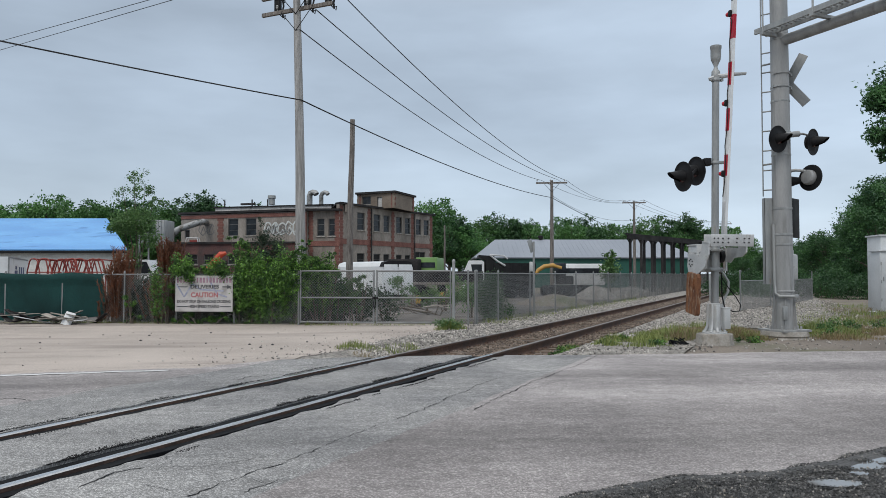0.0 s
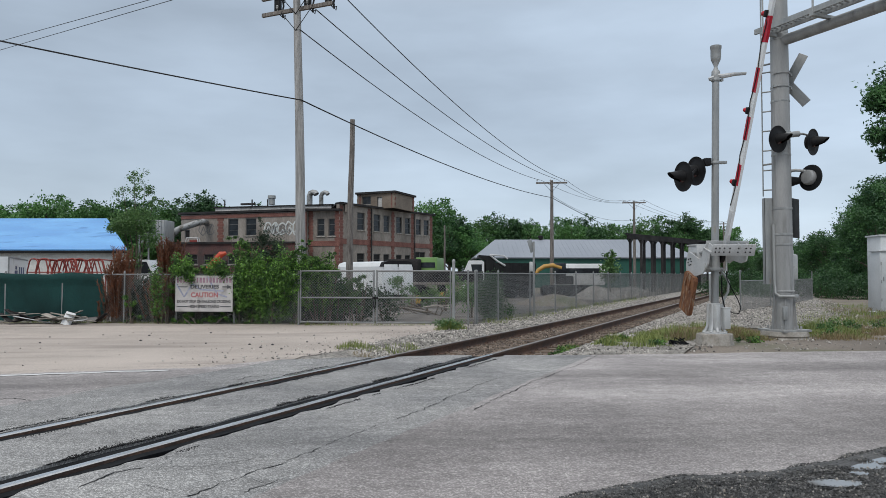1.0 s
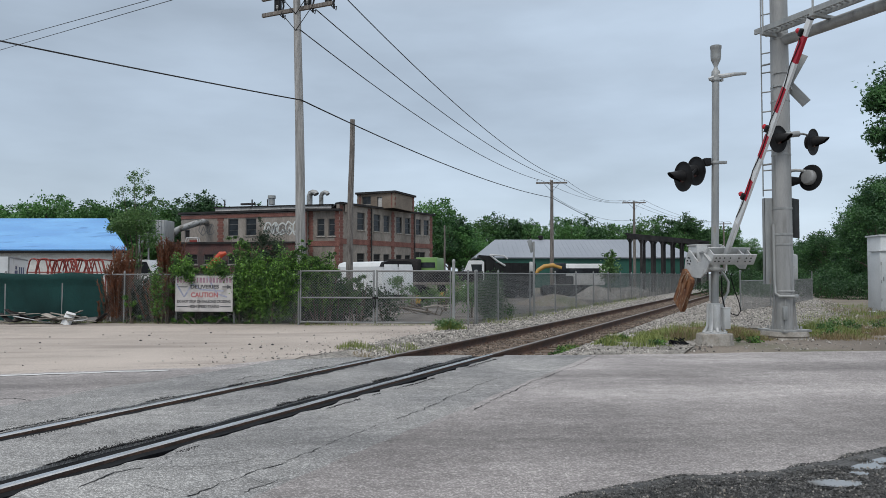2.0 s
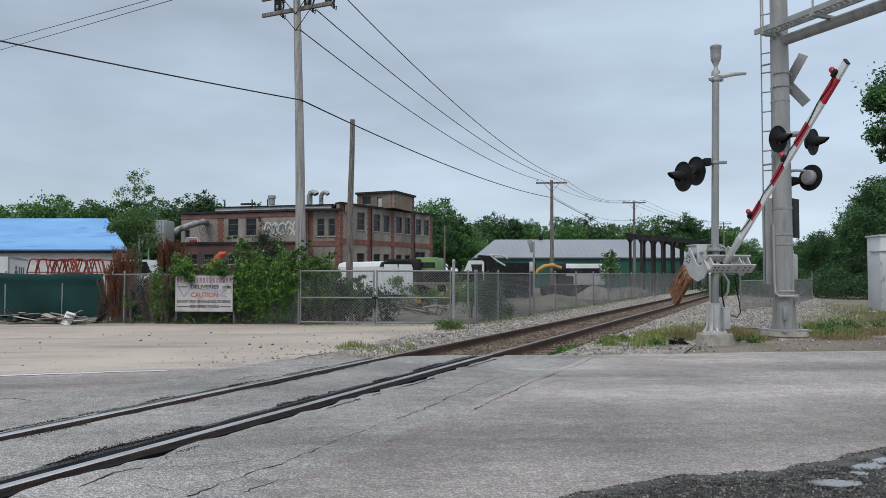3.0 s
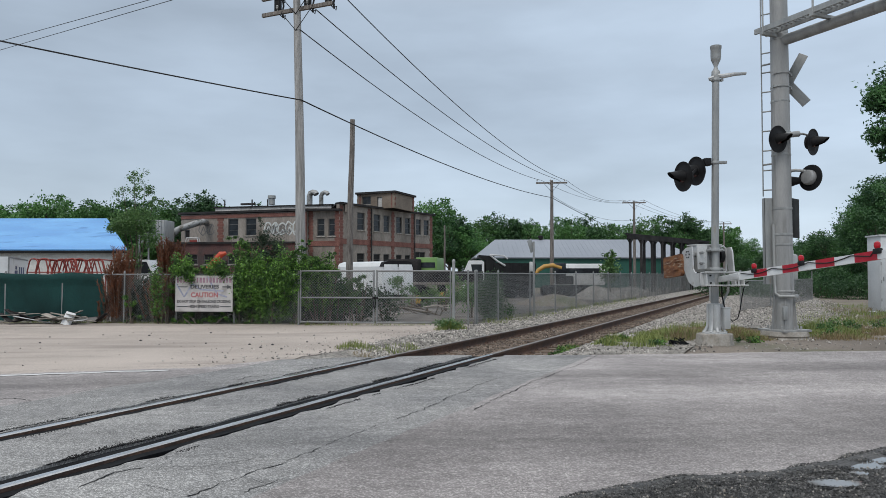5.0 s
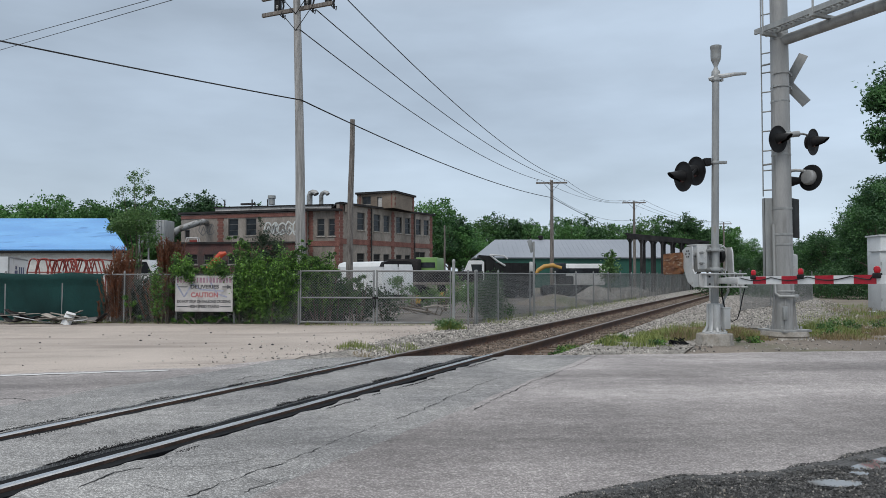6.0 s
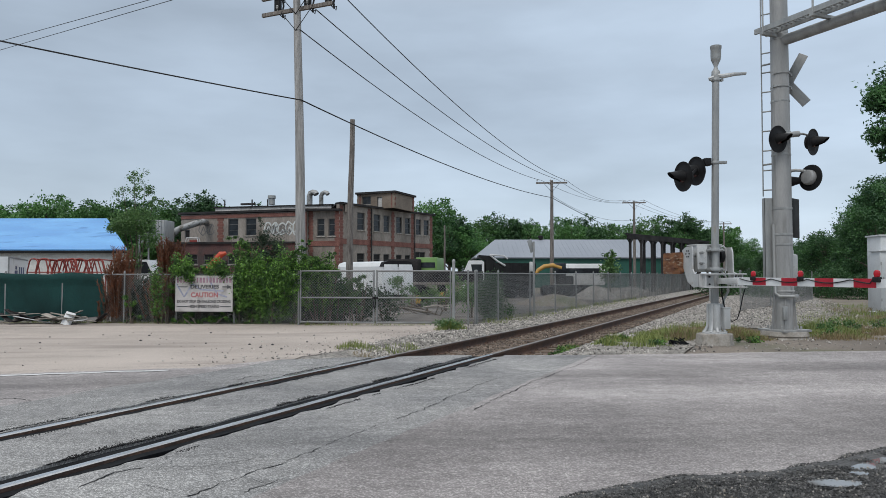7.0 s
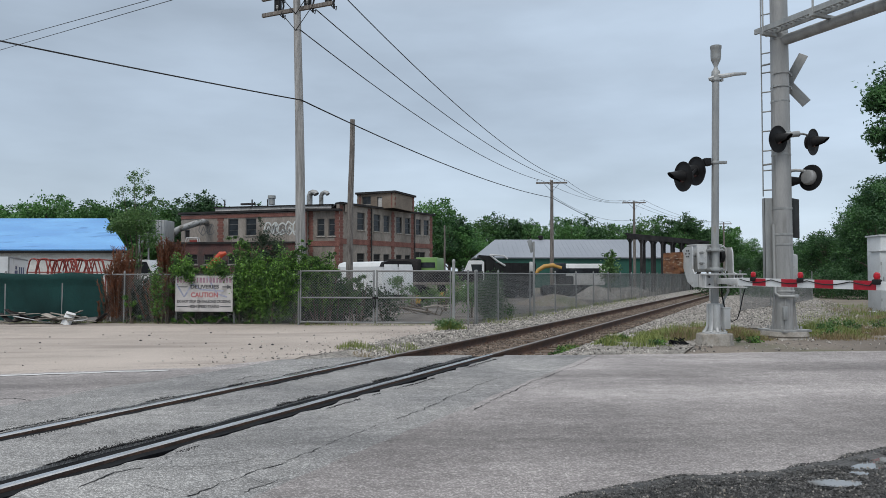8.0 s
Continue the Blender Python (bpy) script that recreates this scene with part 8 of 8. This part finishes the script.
lime = thing("delivery_truck", pose(-1.05, 60.5, -0.15, 0, 0, -8), "lime green box truck with a dark front", "truck")
bm = bmesh.new()
box(bm, (0, 0, 1.8), (1.75, 3.8, 2.2), bevel=0.06)
part("box_body", bm, LIME, lime)
bm = bmesh.new()
box(bm, (0.05, -1.92, 2.3), (1.3, 0.03, 0.42))
part("windscreen", bm, GLASS, lime)
bm = bmesh.new()
box(bm, (0, -1.95, 1.35), (1.6, 0.02, 0.18))
part("pale_stripe", bm, SIGNWHITE, lime)
for s in (-0.95, 0.95):
    for yy in (-1.2, 1.3):
        wheel(lime, (s, yy, 0.42), 0.42, 0.25, 90)
rack = thing("container", pose(-2.9, 59, -0.15, 0, 0, -8), "dark grey steel container in the yard", "container")
bm = bmesh.new()
box(bm, (0, 0, 1.4), (2.4, 3.0, 2.7), bevel=0.03)
for i in range(8):
    box(bm, (-1.05 + 0.3 * i, -1.52, 1.4), (0.1, 0.06, 2.4))
part("shell", bm, ROOFTAR, rack, smooth=0)
flat = thing("flatbed", pose(0.2, 41.0, -0.15), "dark flatbed loaded with brown crates", "trailer")
bm = bmesh.new()
box(bm, (0, 0, 1.05), (4.2, 2.0, 0.14), bevel=0.02)
part("deck", bm, DARKPOLE, flat)
bm = bmesh.new()
box(bm, (0.2, 0, 1.42), (3.6, 1.6, 0.6), bevel=0.04)
part("crate_load", bm, ROOFTAR, flat)
for x in (-1.2, 1.2):
    for y in (-0.8, 0.8):
        wheel(flat, (x, y, 0.42), 0.45, 0.25)
for x, y, z in ((-1.15, 34.6, 0.32), (-0.05, 36.0, 0.45)):
    ym = thing("compactor", pose(x, y, -0.12), "small yellow compactor machine in the yard", "machine", "small machines")
    bm = bmesh.new()
    box(bm, (0, 0, z * 0.5 + 0.12), (0.26, 0.3, z * 0.8), bevel=0.05)
    box(bm, (0, 0, z + 0.14), (0.2, 0.26, 0.16), bevel=0.05)
    part("body", bm, YELLOW, ym)
    bm = bmesh.new()
    box(bm, (0, 0, 0.07), (0.42, 0.5, 0.12), bevel=0.03)
    part("plate", bm, BLACKMETAL, ym)
    bm = bmesh.new()
    for q in (-0.12, 0.12):
        rod(bm, (q, 0.1, z), (q, 0.35, z + 0.5), 0.014, 0.014, 6)
    rod(bm, (-0.14, 0.35, z + 0.5), (0.14, 0.35, z + 0.5), 0.014, 0.014, 6)
    part("handle", bm, BLACKMETAL, ym)

pick = thing("pickup_truck", pose(-15.75, 38.5, 0.05, 0, 0, 8), "white pickup truck parked behind the shrubs", "truck")
bm = bmesh.new()
prism(bm, [(-1.0, 0.5), (1.9, 0.5), (1.9, 1.25), (0.9, 1.3), (0.55, 2.1), (-0.75, 2.15), (-1.0, 1.35)], -0.9, 0.9)
part("body", bm, WHITEPAINT, pick, smooth=0)
bm = bmesh.new()
prism(bm, [(-0.85, 1.4), (0.75, 1.4), (0.48, 2.0), (-0.7, 2.03)], -0.915, 0.915)
part("side_window", bm, GLASS, pick, smooth=0)
for x in (-0.5, 1.4):
    for y in (-0.8, 0.8):
        wheel(pick, (x, y, 0.38), 0.38, 0.24)
grap = thing("loader", pose(-13.7, 45.0, -0.15), "orange loader with a curved lifting arm", "machine")
bm = bmesh.new()
tube(bm, [(-0.75, 0, 1.9), (-0.45, 0, 2.1), (-0.1, 0, 2.5), (0.15, 0, 2.78), (0.45, 0, 2.86)], [0.10, 0.17, 0.2, 0.19, 0.09], 8)
box(bm, (-0.15, 0, 2.28), (0.3, 0.3, 0.5), pose(0, 0, 0, 0, 40, 0), 0.05)
part("lifting_arm", bm, ORANGE, grap, smooth=0)
bm = bmesh.new()
tube(bm, [(0.3, -0.28, 1.3), (0.45, -0.28, 2.0), (0.5, -0.28, 2.3)], 0.07, 8)
box(bm, (0.52, -0.27, 2.2), (0.2, 0.06, 0.4), bevel=0.02)
part("hydraulic_ram", bm, BLACKMETAL, grap)
bm = bmesh.new()
box(bm, (0.2, 0.5, 1.1), (1.5, 1.3, 1.2), bevel=0.1)
part("body", bm, ORANGE, grap)
for x in (-0.4, 0.9):
    for y in (-0.2, 1.2):
        wheel(grap, (x, y, 0.5), 0.5, 0.35)

# red steel trestle frames stacked behind the screened fence
bm = bmesh.new()
for s in (-1, 1):
    tube(bm, [(s * 0.42, 0, 0), (s * 0.38, 0, 1.6), (s * 0.24, 0, 2.1), (s * 0.14, 0, 2.2), (0, 0, 2.22)], 0.03, 6)
tube(bm, [(-0.4, 0, 0.9), (0.4, 0, 0.9)], 0.026, 6)
tube(bm, [(-0.38, 0, 1.6), (0.38, 0, 1.6)], 0.026, 6)
tube(bm, [(0, 0, 2.2), (0, 1.1, 2.16)], 0.03, 6)
for s in (-1, 1):
    tube(bm, [(s * 0.42, 1.1, 0), (s * 0.38, 1.1, 1.6), (s * 0.2, 1.1, 2.15), (0, 1.1, 2.18)], 0.03, 6)
fr_me = bpy.data.meshes.new("trestle")
bm.to_mesh(fr_me)
bm.free()
finish(fr_me, REDSTEEL, 60)
rg = random.Random(4)
for i in range(10):
    f = new("steel_trestle", fr_me)
    f.matrix_basis = pose(-18.75 + i * 0.3, 34 + rg.uniform(-0.5, 0.6), -0.1, 0, 0, rg.uniform(-25, 25))
    tagged(f, "red-painted tubular steel trestle frame", "trestle", "stacked trestles")

# gravel heap and rubble in the yard
for x, y, r, h, mat, lab in ((9.5, 46, 1.6, 0.9, BALLAST, "pale heap of crushed stone in the yard"), (5.6, 37, 2.2, 0.6, EARTH, "low heap of dark earth in the yard"), (13.8, 54, 1.8, 0.7, BALLAST, "pale heap of crushed stone in the yard"), (24.2, 37.5, 1.3, 0.4, STONE, "small heap of pale rubble by the track")):
    bm = bmesh.new()
    rings = []
    for j in range(7):
        q = j / 6
        rings.append([bm.verts.new((r * (1 - q) * (1 + 0.25 * noise.noise((math.cos(a) + x, math.sin(a), q))) * math.cos(a), r * (1 - q) * math.sin(a), h * (1 - (1 - q) ** 1.6) - 0.2 + 0.08 * noise.noise((math.cos(a) * 2, math.sin(a) * 2, q * 4 + x)))) for a in np.linspace(0, 2 * math.pi, 24, endpoint=False)])
    for a, b in zip(rings, rings[1:]):
        for j in range(24):
            bm.faces.new((a[j], a[(j + 1) % 24], b[(j + 1) % 24], b[j]))
    ob = part("earth_mound", bm, mat, smooth=60)
    ob.matrix_basis = pose(x, y, 0)
    tagged(ob, lab, "heap", "yard heaps")

# boards and scrap dumped at the fence foot
rg = random.Random(12)
for i in range(26):
    x = rg.choice((rg.uniform(-13.2, -12.0), rg.uniform(-11.9, -10.4), rg.uniform(-11.9, -10.8)))
    bm = bmesh.new()
    ln = rg.uniform(0.5, 1.3)
    box(bm, (0, 0, 0), (ln, rg.uniform(0.08, 0.22), 0.025), bevel=0.004)
    ob = part("scrap_board", bm, WHITEPAINT if i in (3, 9) else (ROOFTAR if i % 4 == 0 else BOARD), smooth=0)
    ob.matrix_basis = pose(x, 22.35 + rg.uniform(-0.35, 0.25), 0.0 + rg.uniform(0, 0.2), rg.uniform(-14, 14), rg.uniform(-24, 24), rg.uniform(-60, 60))
    tagged(ob, "weathered scrap board dumped by the fence", "board", "scrap pile")
bm = bmesh.new()
box(bm, (0, 0, 0), (0.28, 0.02, 0.42), bevel=0.004)
ob = part("scrap_board", bm, WHITEPAINT, smooth=0)
ob.matrix_basis = pose(-11.15, 22.0, 0.08, -25, 18, 10)
tagged(ob, "bright white scrap panel leaning on the pile", "board", "scrap pile")
for i in range(9):
    bm = bmesh.new()
    ln = rg.uniform(0.5, 1.4)
    tube(bm, [(-ln / 2, 0, 0), (0, 0.03, 0.03), (ln / 2, 0, 0)], [0.03, 0.027, 0.015], 7)
    ob = part("dead_branch", bm, BARK if i % 3 else BOARD, smooth=60)
    ob.matrix_basis = pose(rg.uniform(-1.6, 0.1), 26.5 + rg.uniform(-1.0, 1.5), rg.uniform(0.0, 0.25), 0, rg.uniform(-20, 20), rg.uniform(-50, 50))
    tagged(ob, "broken branch lying in the yard", "branch", "yard branches")

# clods on the sandy lot, litter on the verge
pts = [(-9.3, 17.5), (-7.1, 17.9), (-8.6, 15.8), (-5.0, 15.6), (-4.0, 15.3), (-3.6, 14.6), (-3.5, 15.2), (-6.7, 16.4), (-3.1, 14.2), (-5.9, 18.8), (-2.9, 15.8), (-4.4, 17.2)]
for x, y in pts:
    bm = bmesh.new()
    bmesh.ops.create_icosphere(bm, subdivisions=1, radius=0.036)
    for v in bm.verts:
        v.co *= 0.8 + 0.5 * noise.noise(v.co * 9 + Vector((x, y, 0)))
        v.co.z *= 0.6
    ob = part("clod", bm, DARKSTONE, smooth=0)
    ob.matrix_basis = pose(x, y, ground_z(x, y) + 0.04)
    tagged(ob, "dark clod of broken asphalt on the sand", "clod", "loose clods")
for x, y, w in ((17.2, 29.5, 0.35), (8.8, 14.45, 0.16), (11.6, 15.2, 0.2), (15.6, 25.2, 0.3)):
    bm = bmesh.new()
    box(bm, (0, 0, 0), (w, w * 0.4, 0.03), bevel=0.01)
    for v in bm.verts:
        v.co.z += 0.03 * noise.noise(v.co * 11)
    ob = part("litter", bm, WHITEPAINT, smooth=0)
    ob.matrix_basis = pose(x, y, ground_z(x, y) + 0.03, 5, 6, 20 * x)
    tagged(ob, "crumpled white litter in the grass", "litter", "litter")
bm = bmesh.new()
for i in range(9):
    tube(bm, [(rg.uniform(-0.2, 0.2), rg.uniform(-0.1, 0.1), 0), (rg.uniform(-0.2, 0.2), 0, rg.uniform(0.05, 0.16)), (rg.uniform(-0.25, 0.25), rg.uniform(-0.1, 0.1), 0.02)], 0.014, 5)
ob = part("scrap_wire", bm, RUBBER, smooth=60)
ob.matrix_basis = pose(4.75, 15.0, -0.03)
tagged(ob, "tangle of black scrap cable in the weeds", "scrap")


def motions():
    """The gate arm comes down and settles; angles above level in degrees."""
    falls = ((0.0, 83.8), (0.5, 76.1), (1.0, 68.6), (1.5, 61.4), (2.0, 54.5), (2.5, 47.4), (3.0, 40.1), (3.5, 33.0), (4.0, 24.4), (4.5, 14.6),
             (4.9, 6.8), (5.25, 0.6), (5.5, -0.9), (5.8, 0.1), (6.0, 0.7), (6.25, 0.1), (6.5, -0.45), (6.75, -0.25), (7.0, 0.0), (7.5, -0.25), (8.0, -0.4))
    walk(arm, [(t, pose(*PIVOT, 0, -a, 0)) for t, a in falls])
    walk(cable_loop, [(t, pose(*CABLE_AT, 0.62 * max(a, 0.0), 0, 0)) for t, a in falls])


motions()
